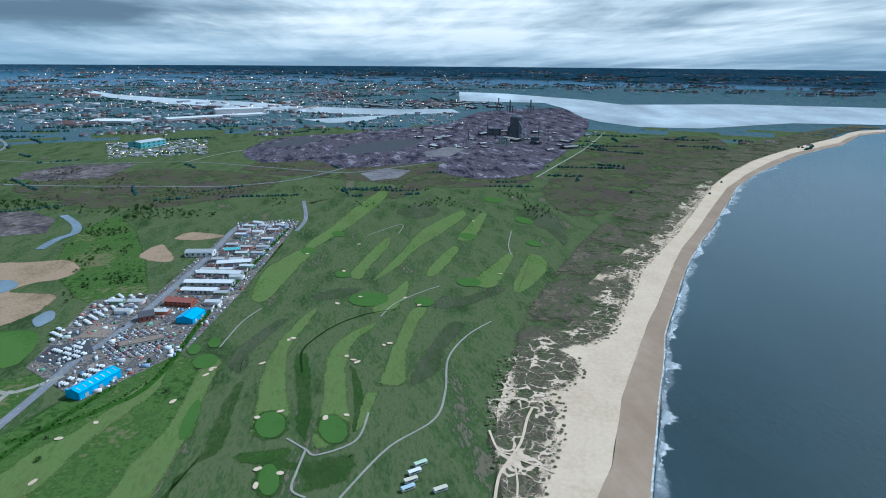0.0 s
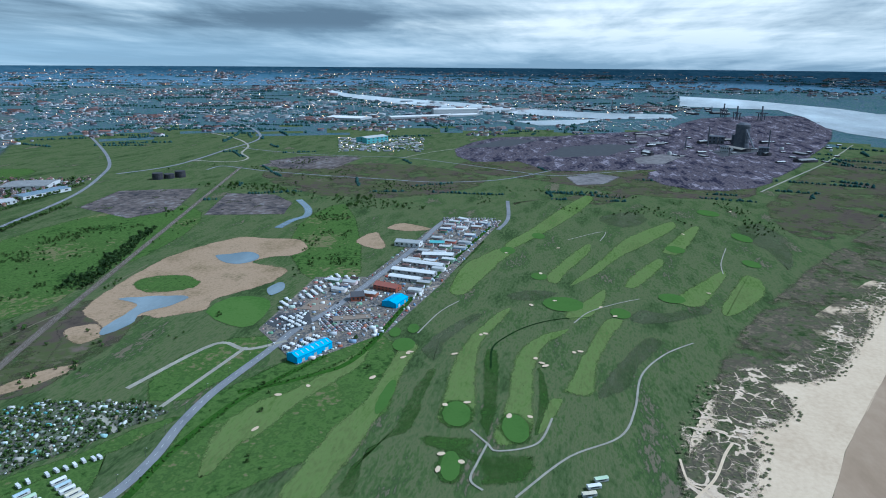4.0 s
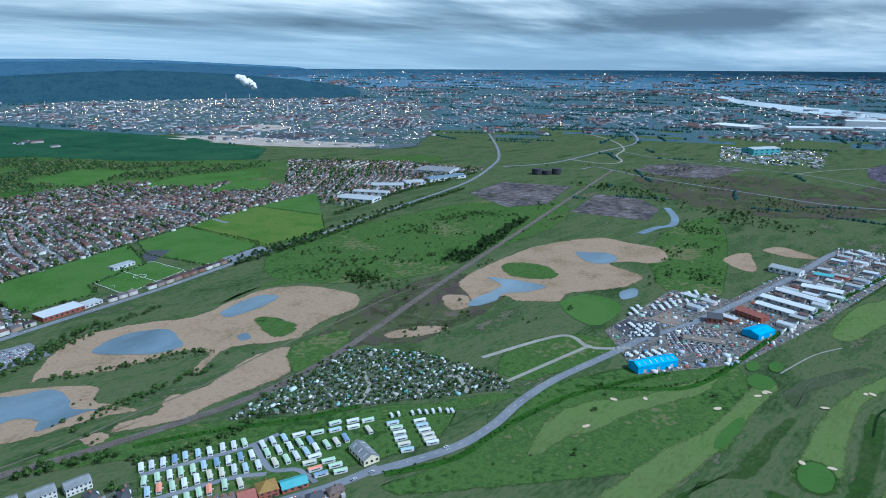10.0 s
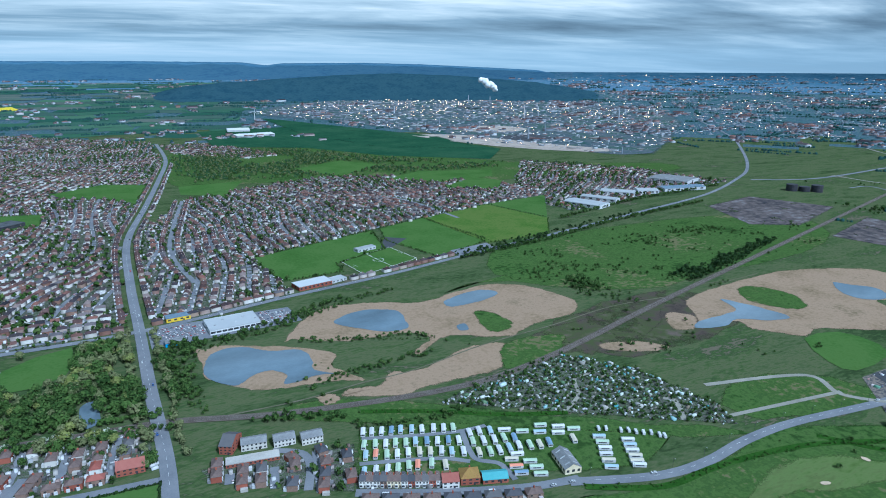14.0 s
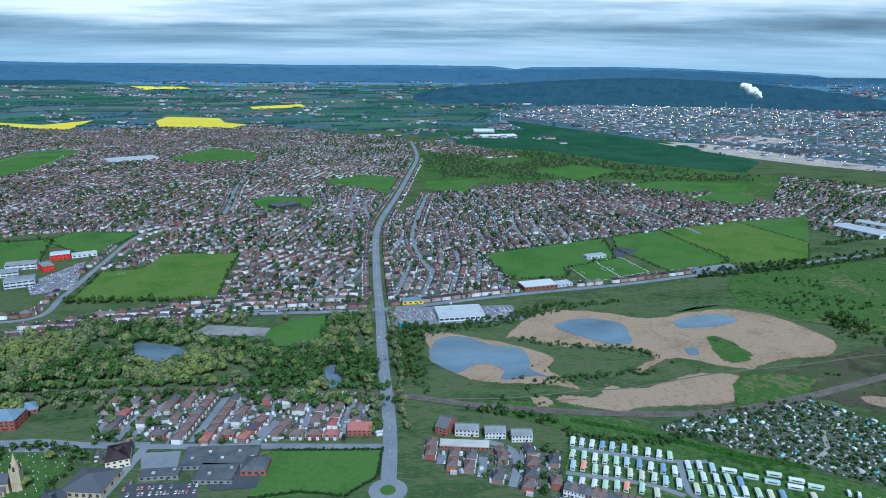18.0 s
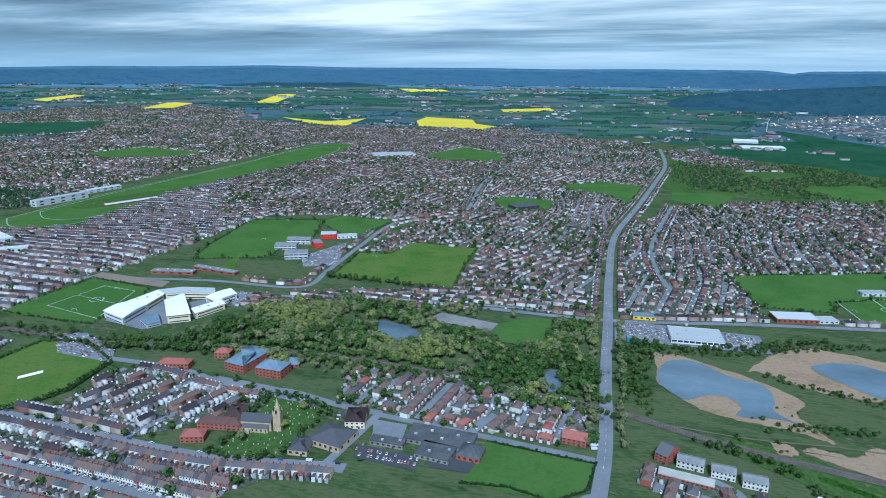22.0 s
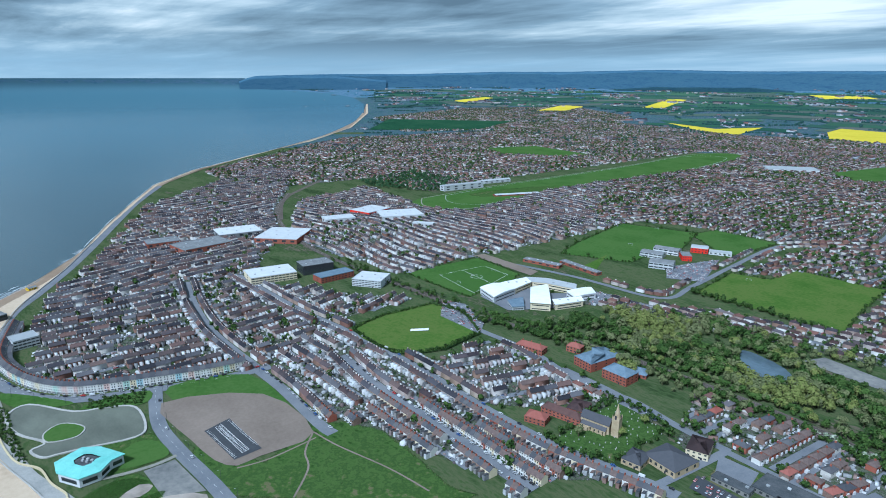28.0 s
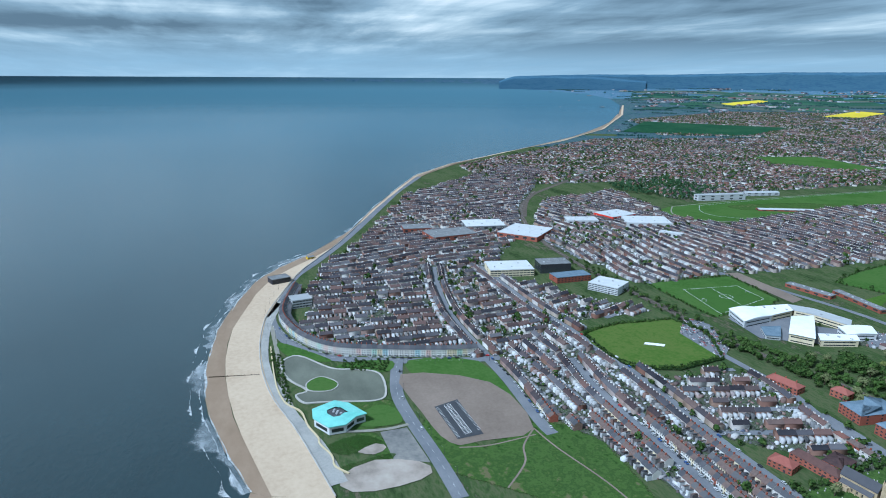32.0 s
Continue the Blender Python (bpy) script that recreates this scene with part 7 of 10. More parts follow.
def far_strew():
    """Small houses and sheds in ragged clusters, and dark hedgerow trees in lines, over all the far country."""
    rnd = np.random.RandomState(57)
    W = np.array(sorted(W_WATER), float)
    wet = [np.array(q, float) for q in (RIVER_A, RIVER_B, ESTUARY)]
    open_ = [np.array(q, float) for q in (RAPE_A, RAPE_B, RAPE_C, DARK_A, DARK_B, STEEL_DARK, STEEL_GREY, RACE)]

    def dry(P, hd, also=()):
        D = np.hypot(P[:, 0], P[:, 1])
        ok = np.where(hd > 0, ashore(P[:, 0], P[:, 1], 0.025 * D), True) & ((hd > -100) | (D > 7300) | (D < 3000)) & (P[:, 1] > np.interp(P[:, 0], W[:, 0], W[:, 1], left=-1e9, right=-1e9) + 60)
        for q in (*wet, *also):
            ok &= ~boxed(P, q, 1.0, lambda s: inside(s, q))
        return ok

    n = 60000
    hd, ld = rnd.uniform(-132, 62, n), rnd.uniform(math.log(2850), math.log(21000), n)
    D = np.exp(ld)
    cl = np.array([noise.noise((h * 0.22, l * 13, 3.0)) + 0.55 * noise.noise((h * 1.1, l * 34, 8.0)) for h, l in zip(hd, ld)])
    P = np.c_[-np.sin(np.radians(hd)) * D, np.cos(np.radians(hd)) * D]
    ok = (cl > np.where((hd < -34) & (D > 3100), 0.2 + 0.12 * (D > 9000), 0.36)) & dry(P, hd, open_)
    P, D = P[ok], D[ok]
    protos = []
    for L, W_, H in ((7, 5, 6), (12, 5, 7), (22, 10, 7), (9, 9, 5)):
        V, F, M = [], [], []
        box(V, F, -L, L, -W_, W_, 0, H, 0, M, False)
        gable(V, F, -L, L, -W_, W_, H, H + W_ * 0.45, 1, M, 0)
        protos.append((np.array(V), F, M))
    kind = rnd.choice(4, len(P), p=[0.45, 0.25, 0.12, 0.18])
    rows = np.c_[P, np.zeros(len(P)), rnd.uniform(0, 3.1, len(P)), rnd.uniform(0.6, 1.3, len(P)) * np.sqrt(D / 2800)]
    mass("far_houses", protos, [rows[kind == i] for i in range(4)], [M_PLANT, M_ROOF], "small far houses and sheds in clusters", "far buildings")
    # hedgerows and tree belts
    Q = []
    for _ in range(1900):
        h, D0 = rnd.uniform(-132, 62), math.exp(rnd.uniform(math.log(1500), math.log(15000)))
        if D0 < 2700 and (h > -60 or rnd.rand() < 0.7):
            continue
        c = np.array([-math.sin(radians(h)) * D0, math.cos(radians(h)) * D0])
        a = radians(h) + rnd.choice((0.0, 0.0, 1.57)) + rnd.normal(0, 0.25)
        k = rnd.randint(6, 30)
        s = (np.arange(k) - k / 2) * 9.0 * math.sqrt(D0 / 2500)
        line = c + s[:, None] * np.array([math.cos(a), math.sin(a)]) + rnd.normal(0, 2.5, (k, 2)) * math.sqrt(D0 / 2500)
        Q.append(np.c_[line, np.full(k, h), np.full(k, D0)])
    Q = np.concatenate(Q)
    Q = Q[dry(Q[:, :2], Q[:, 2], open_) & free_of(Q[:, :2], 4.0)]
    V, F = [(0, 0, 1)], []
    for k in range(6):
        V.append((math.cos(k * 1.047), math.sin(k * 1.047), (0.55, 0.4, 0.6, 0.45, 0.5, 0.62)[k]))
    V += [(1.05 * math.cos(k * 1.047), 1.05 * math.sin(k * 1.047), 0) for k in range(6)]
    for k in range(6):
        j = (k + 1) % 6
        F += [(0, 1 + k, 1 + j), (1 + k, 7 + k, 7 + j, 1 + j)]
    clump = (np.array(V) * (4.6, 4.6, 7.5), F, [0] * len(F))
    rows = np.c_[Q[:, :2], np.zeros(len(Q)), rnd.uniform(0, 6, len(Q)), rnd.uniform(0.5, 1.25, len(Q)) * np.sqrt(np.maximum(Q[:, 3], 1500) / 2600)]
    mass("hedgerow_trees", [clump], [rows], [M_HAZYTREE], "dark hedgerow trees and belts in the far country", "trees")


# hedgerow colour holds the blue-grey of distance haze
M_HAZYTREE = mat("far_hedgerows", [(0.0168, 0.0448, 0.0442), (0.028, 0.0644, 0.0578), (0.042, 0.084, 0.0714)], 0.05, 0.3, island=0.5)
far_strew()
mass("works_lamps", [LAMP_PROTO], [FAR_LAMPS], [M_LAMP], "small lit lamps of the far works", "lamps")


# ---- things: helpers ----
MESHES = {}


def shared(key, V, F, materials, midx=None):
    """A mesh made once and shared by alike parts."""
    if key not in MESHES:
        me = bpy.data.meshes.new(key.split("#")[0])
        me.from_pydata([tuple(v) for v in V], [], F)
        for m in materials:
            me.materials.append(m)
        if midx is not None:
            me.polygons.foreach_set("material_index", np.asarray(midx, np.int32))
        me.update()
        MESHES[key] = me
    return MESHES[key]


def thing(name, x, y, z, turn, label, category, group=""):
    """The empty at the base of a thing; turn in degrees."""
    ob = new(name)
    ob.empty_display_size = 0.5
    ob.matrix_basis = pose(x, y, z, 0, 0, turn)
    return tagged(ob, label, category, group)


def put(name, me, parent, x=0, y=0, z=0, turn=0, label="", scale=None):
    ob = new(name, me)
    ob.parent = parent
    ob.matrix_basis = pose(x, y, z, 0, 0, turn) @ (Matrix.Diagonal((*scale, 1)) if scale else Matrix())
    if label:
        tagged(ob, label)
    return ob


def prism(key, x0, x1, y0, y1, z0, z1, material, top=True):
    V, F, M = [], [], []
    box(V, F, x0, x1, y0, y1, z0, z1, 0, M, top)
    return shared(key, V, F, [material])


def cyl(V, F, x, y, z0, z1, r0, r1, n=10, cap=True):
    o = len(V)
    for k in range(n):
        a = 2 * math.pi * k / n
        V.append((x + r0 * math.cos(a), y + r0 * math.sin(a), z0))
        V.append((x + r1 * math.cos(a), y + r1 * math.sin(a), z1))
    for k in range(n):
        i, j = o + 2 * k, o + 2 * ((k + 1) % n)
        F.append((i, j, j + 1, i + 1))
    if cap:
        F.append(tuple(o + 2 * k + 1 for k in range(n)))


SERIAL = [0]


def roof_mesh(key, L, W, H, style, rise, material):
    V, F, M = [], [], []
    x, y = L / 2, W / 2
    if style == "gable":
        gable(V, F, -x, x, -y, y, H, H + rise, 0, M)
        o = len(V)   # thickness along the eaves
        box(V, F, -x - 0.3, x + 0.3, -y - 0.35, -y - 0.1, H - 0.4, H - 0.12, 0, M)
        box(V, F, -x - 0.3, x + 0.3, y + 0.1, y + 0.35, H - 0.4, H - 0.12, 0, M)
    elif style == "hip":
        hip(V, F, -x, x, -y, y, H, H + rise, 0, M)
    elif style == "arch":
        n = 10
        for k in range(n + 1):
            a = math.pi * k / n
            V += [(-x - 0.3, -math.cos(a) * (y + 0.3), H + math.sin(a) * rise), (x + 0.3, -math.cos(a) * (y + 0.3), H + math.sin(a) * rise)]
        F += [(2 * k, 2 * k + 1, 2 * k + 3, 2 * k + 2) for k in range(n)]
        F += [tuple(2 * k for k in range(n, -1, -1)), tuple(2 * k + 1 for k in range(n + 1))]
    else:
        box(V, F, -x - 0.15, x + 0.15, -y - 0.15, y + 0.15, H, H + 0.35, 0, M)
        box(V, F, -x - 0.15, x + 0.15, -y - 0.15, -y + 0.15, H + 0.35, H + 0.8, 0, M)
        box(V, F, -x - 0.15, x + 0.15, y - 0.15, y + 0.15, H + 0.35, H + 0.8, 0, M)
        box(V, F, -x - 0.15, -x + 0.15, -y + 0.15, y - 0.15, H + 0.35, H + 0.8, 0, M)
        box(V, F, x - 0.15, x + 0.15, -y + 0.15, y - 0.15, H + 0.35, H + 0.8, 0, M)
    return shared(key, V, F, [material])


def frame_of(spec):
    """Centre and turn, with the local y axis pointing away from the camera's side."""
    x, y, L, W, hd = spec
    v = (-math.sin(radians(hd)), math.cos(radians(hd)))
    return hd + (180 if v[0] * x + v[1] * y < 0 else 0)


def building(name, label, category, spec, H, wall, roof, style="flat", rise=3.0, storeys=1, bays=0, extras=(), group="", band=False):
    """A building with wall, roof, windows on three sides, door and roof fittings."""
    x, y, L, W, hd = spec
    SERIAL[0] += 1
    k = "#%d" % SERIAL[0]
    KEEP_OUT.append(np.array([(x + math.cos(radians(hd)) * a * (L / 2 + 4) - math.sin(radians(hd)) * b * (W / 2 + 4), y + math.sin(radians(hd)) * a * (L / 2 + 4) + math.cos(radians(hd)) * b * (W / 2 + 4)) for a, b in ((-1, -1), (1, -1), (1, 1), (-1, 1))]))
    far = math.hypot(x, y) > FLAT_R
    if far:
        w = squeeze((x, y, lift(x, y)))[0]
        s = math.hypot(w[0], w[1]) / math.hypot(x, y)
        t = thing(name, w[0], w[1], w[2], frame_of(spec), label, category, group)
        t.scale = (s, s, s)
    else:
        t = thing(name, x, y, 0.0, frame_of(spec), label, category, group)
    V, F, M = [], [], []
    box(V, F, -L / 2, L / 2, -W / 2, W / 2, 0, H, 0, M, False)
    if style in ("gable", "arch"):
        o = len(V)
        for sx in (-L / 2, L / 2):
            V += [(sx, -W / 2, H), (sx, W / 2, H), (sx, 0, H + rise - 0.25)]
        F += [(o, o + 2, o + 1), (o + 3, o + 4, o + 5)]
    put("wall", shared("wall" + k, V, F, [wall]), t)
    put("roof", roof_mesh("roof" + k, L, W, H, style, rise, roof), t)
    if math.hypot(x, y) > 1000:
        bays, storeys = min(bays, 5), min(storeys, 2)
    if bays:
        step, sh = L / bays, H / storeys
        ww = min(step * (0.85 if band else 0.45), 9.0)
        me = prism("window" + k, -ww / 2, ww / 2, -0.06, 0.06, 0, sh * 0.42, M_GLASS)
        sb = max(1, round(W / step)) if math.hypot(x, y) < 700 else 1
        for f in range(storeys):
            z = f * sh + sh * 0.36
            for i in range(bays):
                put("window", me, t, -L / 2 + (i + 0.5) * step, -W / 2 - 0.03, z)
            for sx in (-1, 1):
                for i in range(min(sb, 3)):
                    put("window", me, t, sx * (L / 2 + 0.03), -W / 2 + (i + 0.5) * W / min(sb, 3), z, 90)
    put("door", prism("door" + k, -0.8, 0.8, -0.07, 0.07, 0, min(2.4, H * 0.8), M_STEEL), t, L * 0.21, -W / 2 - 0.05, 0)
    for ex in extras:
        if ex == "skylights" and math.hypot(x, y) < 1000:
            me = prism("skylight" + k, -0.6, 0.6, -W * 0.16, W * 0.16, 0, 0.12, M_PALE)
            n = max(3, int(L / 7))
            for i in range(n):
                for sy in (-1, 1):
                    ob = put("skylight", me, t, -L / 2 + (i + 0.5) * L / n, sy * W * 0.25, H + rise * 0.5 + 0.1)
                    ob.matrix_basis = ob.matrix_basis @ pose(0, 0, 0, -sy * math.degrees(math.atan2(rise, W / 2)))
        if ex == "vents":
            me = prism("roof_vent" + k, -1.2, 1.2, -0.9, 0.9, 0, 1.2, M_PALE)
            for i in range(max(2, int(L / 12))):
                put("roof_vent", me, t, -L / 2 + (i + 0.7) * L / max(2, int(L / 12)), W * (0.2 if i % 2 else -0.15), H + 0.35)
        if ex == "chimneys":
            me = prism("chimney" + k, -0.5, 0.5, -0.5, 0.5, 0, 2.2, M_BRICK)
            for i in range(max(1, int(L / 9))):
                put("chimney", me, t, -L / 2 + (i + 0.5) * L / max(1, int(L / 9)), 0.3, H + rise - 0.7)
        if ex == "roller":
            me = prism("roller_door" + k, -2.2, 2.2, -0.08, 0.08, 0, min(4.5, H * 0.75), M_PALE)
            for i in range(max(1, int(L / 14))):
                put("roller_door", me, t, -L / 2 + (i + 0.5) * L / max(1, int(L / 14)), -W / 2 - 0.06, 0)
    return t


M_FELT = mat("felt_roof", [(0.05, 0.055, 0.06), (0.085, 0.09, 0.095), (0.12, 0.12, 0.125)], 0.12, 1.0)
M_CREAM = mat("cream_render", [(0.55, 0.47, 0.3), (0.65, 0.57, 0.4), (0.7, 0.62, 0.46)], 0.2, 1.5)
M_BLUESLATE = mat("blue_roof", [(0.11, 0.155, 0.2), (0.15, 0.2, 0.25), (0.19, 0.24, 0.29)], 0.15, 1.0, rough=0.6)
M_TEALWALL = mat("teal_cladding", [(0.1, 0.3, 0.32), (0.14, 0.36, 0.38)], 0.1, 0.8, rough=0.5)
M_YELLOW = mat("yellow_panel", [(0.6, 0.42, 0.03), (0.7, 0.5, 0.05)], 0.2, 1.0, rough=0.5)
M_OCHRE = mat("mossy_tiles", [(0.2, 0.13, 0.04), (0.28, 0.18, 0.06), (0.2, 0.09, 0.05)], 0.3, 2.0)

chimney_stacks()

# ---- industrial estate ----
building("warehouse", "bright blue steel warehouse with roof lights", "warehouse", BLUE_SHED, 8, M_BLUE, M_BLUE, "gable", 3.0, 1, 0, ("skylights", "roller"))
building("warehouse", "smaller blue steel shed with a shallow roof", "warehouse", BLUE_SHED_B, 7, M_BLUE, M_BLUE, "gable", 3.0, 1, 0, ("roller",))
building("warehouse", "pale blue-white shed beside the road", "warehouse", WHITE_SHED, 8, M_WHITE, M_PALE, "gable", 3.0, 1, 6, ("skylights", "roller"))
for sp in (LONG_SHED_A, LONG_SHED_B, LONG_SHED_C, LONG_SHED_D):
    building("industrial_unit", "long white-roofed industrial unit", "warehouse", sp, 6, M_PALE, M_WHITE, "gable", 2.2, 1, 8, ("roller",), "long industrial units")
building("industrial_unit", "small green-roofed industrial unit", "warehouse", GREEN_SHED, 6, M_PALE, M_TEALWALL, "gable", 2.2, 1, 4, ("roller",))
building("workshop", "red-brown brick workshop with tiled roof", "workshop", BRICK_WORKS, 7, M_BRICK, M_REDROOF, "gable", 4, 2, 6, ("chimneys",))
building("old_hall", "dark brick hall with a steep slate roof", "hall", OLD_CHAPEL, 7, M_BRICK, M_SLATE, "gable", 5, 1, 3)
building("workshop", "low workshop with a pinkish flat roof", "workshop", YARD_HALL, 5, M_RENDER, M_BARE, "flat", 1, 1, 7, ("vents",))

# ---- church and parish buildings ----
def church():
    x, y, L, W, hd = CHURCH
    KEEP_OUT.append(np.array([(x - 26, y - 16), (x + 30, y - 16), (x + 30, y + 16), (x - 26, y + 16)]))
    t = thing("church", x, y, 0.2, hd, "sandstone parish church with slate roof and spire in a churchyard", "church")
    V, F, M = [], [], []
    box(V, F, -14, 14, -4.5, 4.5, 0, 9, 0, M, False)
    o = len(V)
    for sx in (-14, 14):
        V += [(sx, -4.5, 9), (sx, 4.5, 9), (sx, 0, 14.6)]
    F += [(o, o + 2, o + 1), (o + 3, o + 4, o + 5)]
    put("nave", shared("nave", V, F, [M_STONE]), t)
    put("nave_roof", roof_mesh("nave_roof", 28, 9, 9, "gable", 6, M_SLATE), t)
    for sy in (-1, 1):
        put("aisle", prism("aisle#%d" % sy, -12, 12, min(sy * 4.5, sy * 8), max(sy * 4.5, sy * 8), 0, 4.6, M_STONE), t)
        V = [(-12.3, sy * 4.5, 6.8), (12.3, sy * 4.5, 6.8), (12.3, sy * 8.4, 4.5), (-12.3, sy * 8.4, 4.5)]
        put("aisle_roof", shared("aisle_roof#%d" % sy, V, [(0, 1, 2, 3)], [M_OCHRE if sy > 0 else M_SLATE]), t)
        for i in range(6):
            put("window", prism("lancet", -0.5, 0.5, -0.08, 0.08, 0, 2.2, M_GLASS), t, -10 + i * 4, sy * 8.05, 1.4)
            put("buttress", prism("buttress", -0.4, 0.4, -0.6, 0.6, 0, 4, M_STONE), t, -12 + i * 4.3, sy * 8.4, 0)
    tw = put("tower", prism("tower", -3.4, 3.4, -3.4, 3.4, 0, 18, M_STONE), t, 19, 0, 0)
    V, F, M = [], [], []
    cyl(V, F, 0, 0, 18, 31, 2.9, 0.15, 8, False)
    put("spire", shared("spire", V, F, [M_STONE]), t, 19, 0, 0, 22.5)
    for sx in (-1, 1):
        for sy in (-1, 1):
            V, F, M = [], [], []
            cyl(V, F, 0, 0, 18, 21, 0.6, 0.05, 6, False)
            put("pinnacle", shared("pinnacle", V, F, [M_STONE]), t, 19 + sx * 3, sy * 3, 0)
    for a in range(4):
        put("belfry_window", prism("belfry", -0.8, 0.8, -0.1, 0.1, 17, 21, M_STEEL), t, 19 + 3.42 * math.sin(a * math.pi / 2), -3.42 * math.cos(a * math.pi / 2), 0, a * 90)
    put("porch", prism("porch", -1.8, 1.8, -3, 0, 0, 3.4, M_STONE), t, -6, -8, 0)


church()
building("parish_hall", "octagonal brown-brick hall with dark tiled roof", "hall", HALL_ROUND, 6, M_STONE, M_SLATE, "hip", 6, 1, 6)
building("parish_hall", "brown tiled hall beside the street", "hall", HALL_SIDE, 5, M_STONE, M_SLATE, "hip", 5, 1, 3)
building("club_house", "cream rendered hall with a brown hipped roof", "hall", CLUB, 7, M_CREAM, M_ROOF, "hip", 5, 2, 4)
for sp, lb in ((CARE_A, "long red-brick care home with brown tiles"), (CARE_B, "red-tiled wing of brick flats"), (CARE_C, "brown-tiled brick care home")):
    building("care_home", lb, "building", sp, 6, M_BRICK, M_REDROOF if sp is CARE_B else M_ROOF, "hip", 4, 2, max(4, int(sp[2] / 4)))
for sp, lb in ((BLUE_FLATS, "red-brick apartment block with a blue slate roof"), (BLUE_FLATS_B, "red-brick block with pale blue hipped roof")):
    building("apartment_block", lb, "apartment block", sp, 10, M_BRICK, M_BLUESLATE, "hip", 6, 3, max(5, int(sp[2] / 4)))
building("health_centre", "low building with a blue pyramid roof", "building", LOW_BLUE, 4, M_BRICK, M_BLUESLATE, "hip", 4, 1, 5)
for sp in (REDBRICK_A, REDBRICK_B):
    building("brick_villas", "red-brick row with red tiled roofs", "house", sp, 7, M_BRICK, M_REDROOF, "hip", 4, 2, max(4, int(sp[2] / 4)), ("chimneys",))

# ---- schools and college ----
for sp in (SCHOOL_LOW_A, SCHOOL_LOW_B, SCHOOL_LOW_D):
    building("school_wing", "low dark flat-roofed school wing", "school", sp, 4, M_YARD, M_FELT, "flat", 1, 1, max(5, int(sp[2] / 5)), ("vents",), "wings of the low school")
building("school_hall", "dark pyramid-roofed school hall", "school", SCHOOL_LOW_C, 5, M_BRICK, M_FELT, "hip", 6, 1, 4)
building("school_block", "white school block with a grey roof", "school", SCHOOL_A, 10, M_WHITE, M_GREYROOF, "arch", 2.5, 3, 8, (), "", True)
building("school_block", "white grey-roofed school wing", "school", SCHOOL_B, 8, M_WHITE, M_GREYROOF, "gable", 2, 2, 8, (), "", True)
building("school_block", "bright red drum wing of the school", "school", SCHOOL_C, 9, M_RED, M_GREYROOF, "flat", 1, 2, 4)
building("school_block", "bright red school wing with a curved roof", "school", SCHOOL_D, 9, M_RED, M_PALE, "arch", 2, 2, 5)
building("school_block", "low white school wing beside grass", "school", SCHOOL_E, 5, M_WHITE, M_PALE, "flat", 1, 1, 7)
building("school_block", "white grey-roofed school teaching block", "school", SCHOOL_F, 9, M_WHITE, M_GREYROOF, "gable", 2.5, 2, 9, (), "", True)


def wing(label, pts, H, wall, roof, arch=0.0, floors=2):
    """A wing of the college on an uneven plan: wall, overhanging roof (arched between its first and last sides if asked), bands of glass."""
    P = np.array(pts, float)
    if ((P[:, 0] * np.roll(P[:, 1], -1)) - (np.roll(P[:, 0], -1) * P[:, 1])).sum() < 0:
        P = P[::-1]
    KEEP_OUT.append(P.copy())
    c = P.mean(0)
    Q, n = P - c, len(P)
    SERIAL[0] += 1
    k = "#%d" % SERIAL[0]
    t = thing("college_wing", c[0], c[1], 0.0, 0, label, "college", "college wings")
    V = [(x, y, 0) for x, y in Q] + [(x, y, H) for x, y in Q]
    put("wall", shared("wall" + k, V, [(i, (i + 1) % n, n + (i + 1) % n, n + i) for i in range(n)], [wall]), t)
    R = Q * 1.05
    if arch:
        V, F, m = [], [], 12
        for j in range(m + 1):
            u = j / m
            for p, q in ((R[0], R[3]), (R[1], R[2])):
                s = p * (1 - u) + q * u
                V.append((s[0], s[1], H - 0.2 + arch * math.sin(math.pi * u)))
        F = [(2 * j, 2 * j + 1, 2 * j + 3, 2 * j + 2) for j in range(m)] + [tuple(range(0, 2 * m + 2, 2)), tuple(range(2 * m + 1, 0, -2))]
    else:
        V = [(x, y, H - 0.15) for x, y in R] + [(x, y, H + 0.5) for x, y in R] + [(x * 0.93, y * 0.93, H + 0.5) for x, y in R] + [(x * 0.93, y * 0.93, H + 0.2) for x, y in R]
        F = [f for i in range(n) for j in ((i + 1) % n,) for f in ((i, j, n + j, n + i), (n + i, n + j, 2 * n + j, 2 * n + i), (2 * n + i, 2 * n + j, 3 * n + j, 3 * n + i))] + [tuple(3 * n + i for i in range(n))]
    put("roof", shared("roof" + k, V, F, [roof]), t)
    for i in range(n):
        (x0, y0), (x1, y1) = Q[i], Q[(i + 1) % n]
        ln, an = math.hypot(x1 - x0, y1 - y0), math.degrees(math.atan2(y1 - y0, x1 - x0))
        me = prism("window%s_%d" % (k, i), -ln * 0.42, ln * 0.42, -0.1, 0.1, 0, 1.3, M_GLASS)
        for f in range(floors):
            put("window", me, t, (x0 + x1) / 2, (y0 + y1) / 2, 1.2 + f * (H - 0.6) / floors, an)
    if not arch and H > 6:
        me = prism("roof_unit" + k, -1.5, 1.5, -1.0, 1.0, H + 0.2, H + 1.4, M_PALE)
        for s in (-0.35, 0.0, 0.4):
            put("roof_unit", me, t, *(Q[0] * (0.5 - s) + Q[n // 2] * (0.5 + s)) * 0.8)
    return t


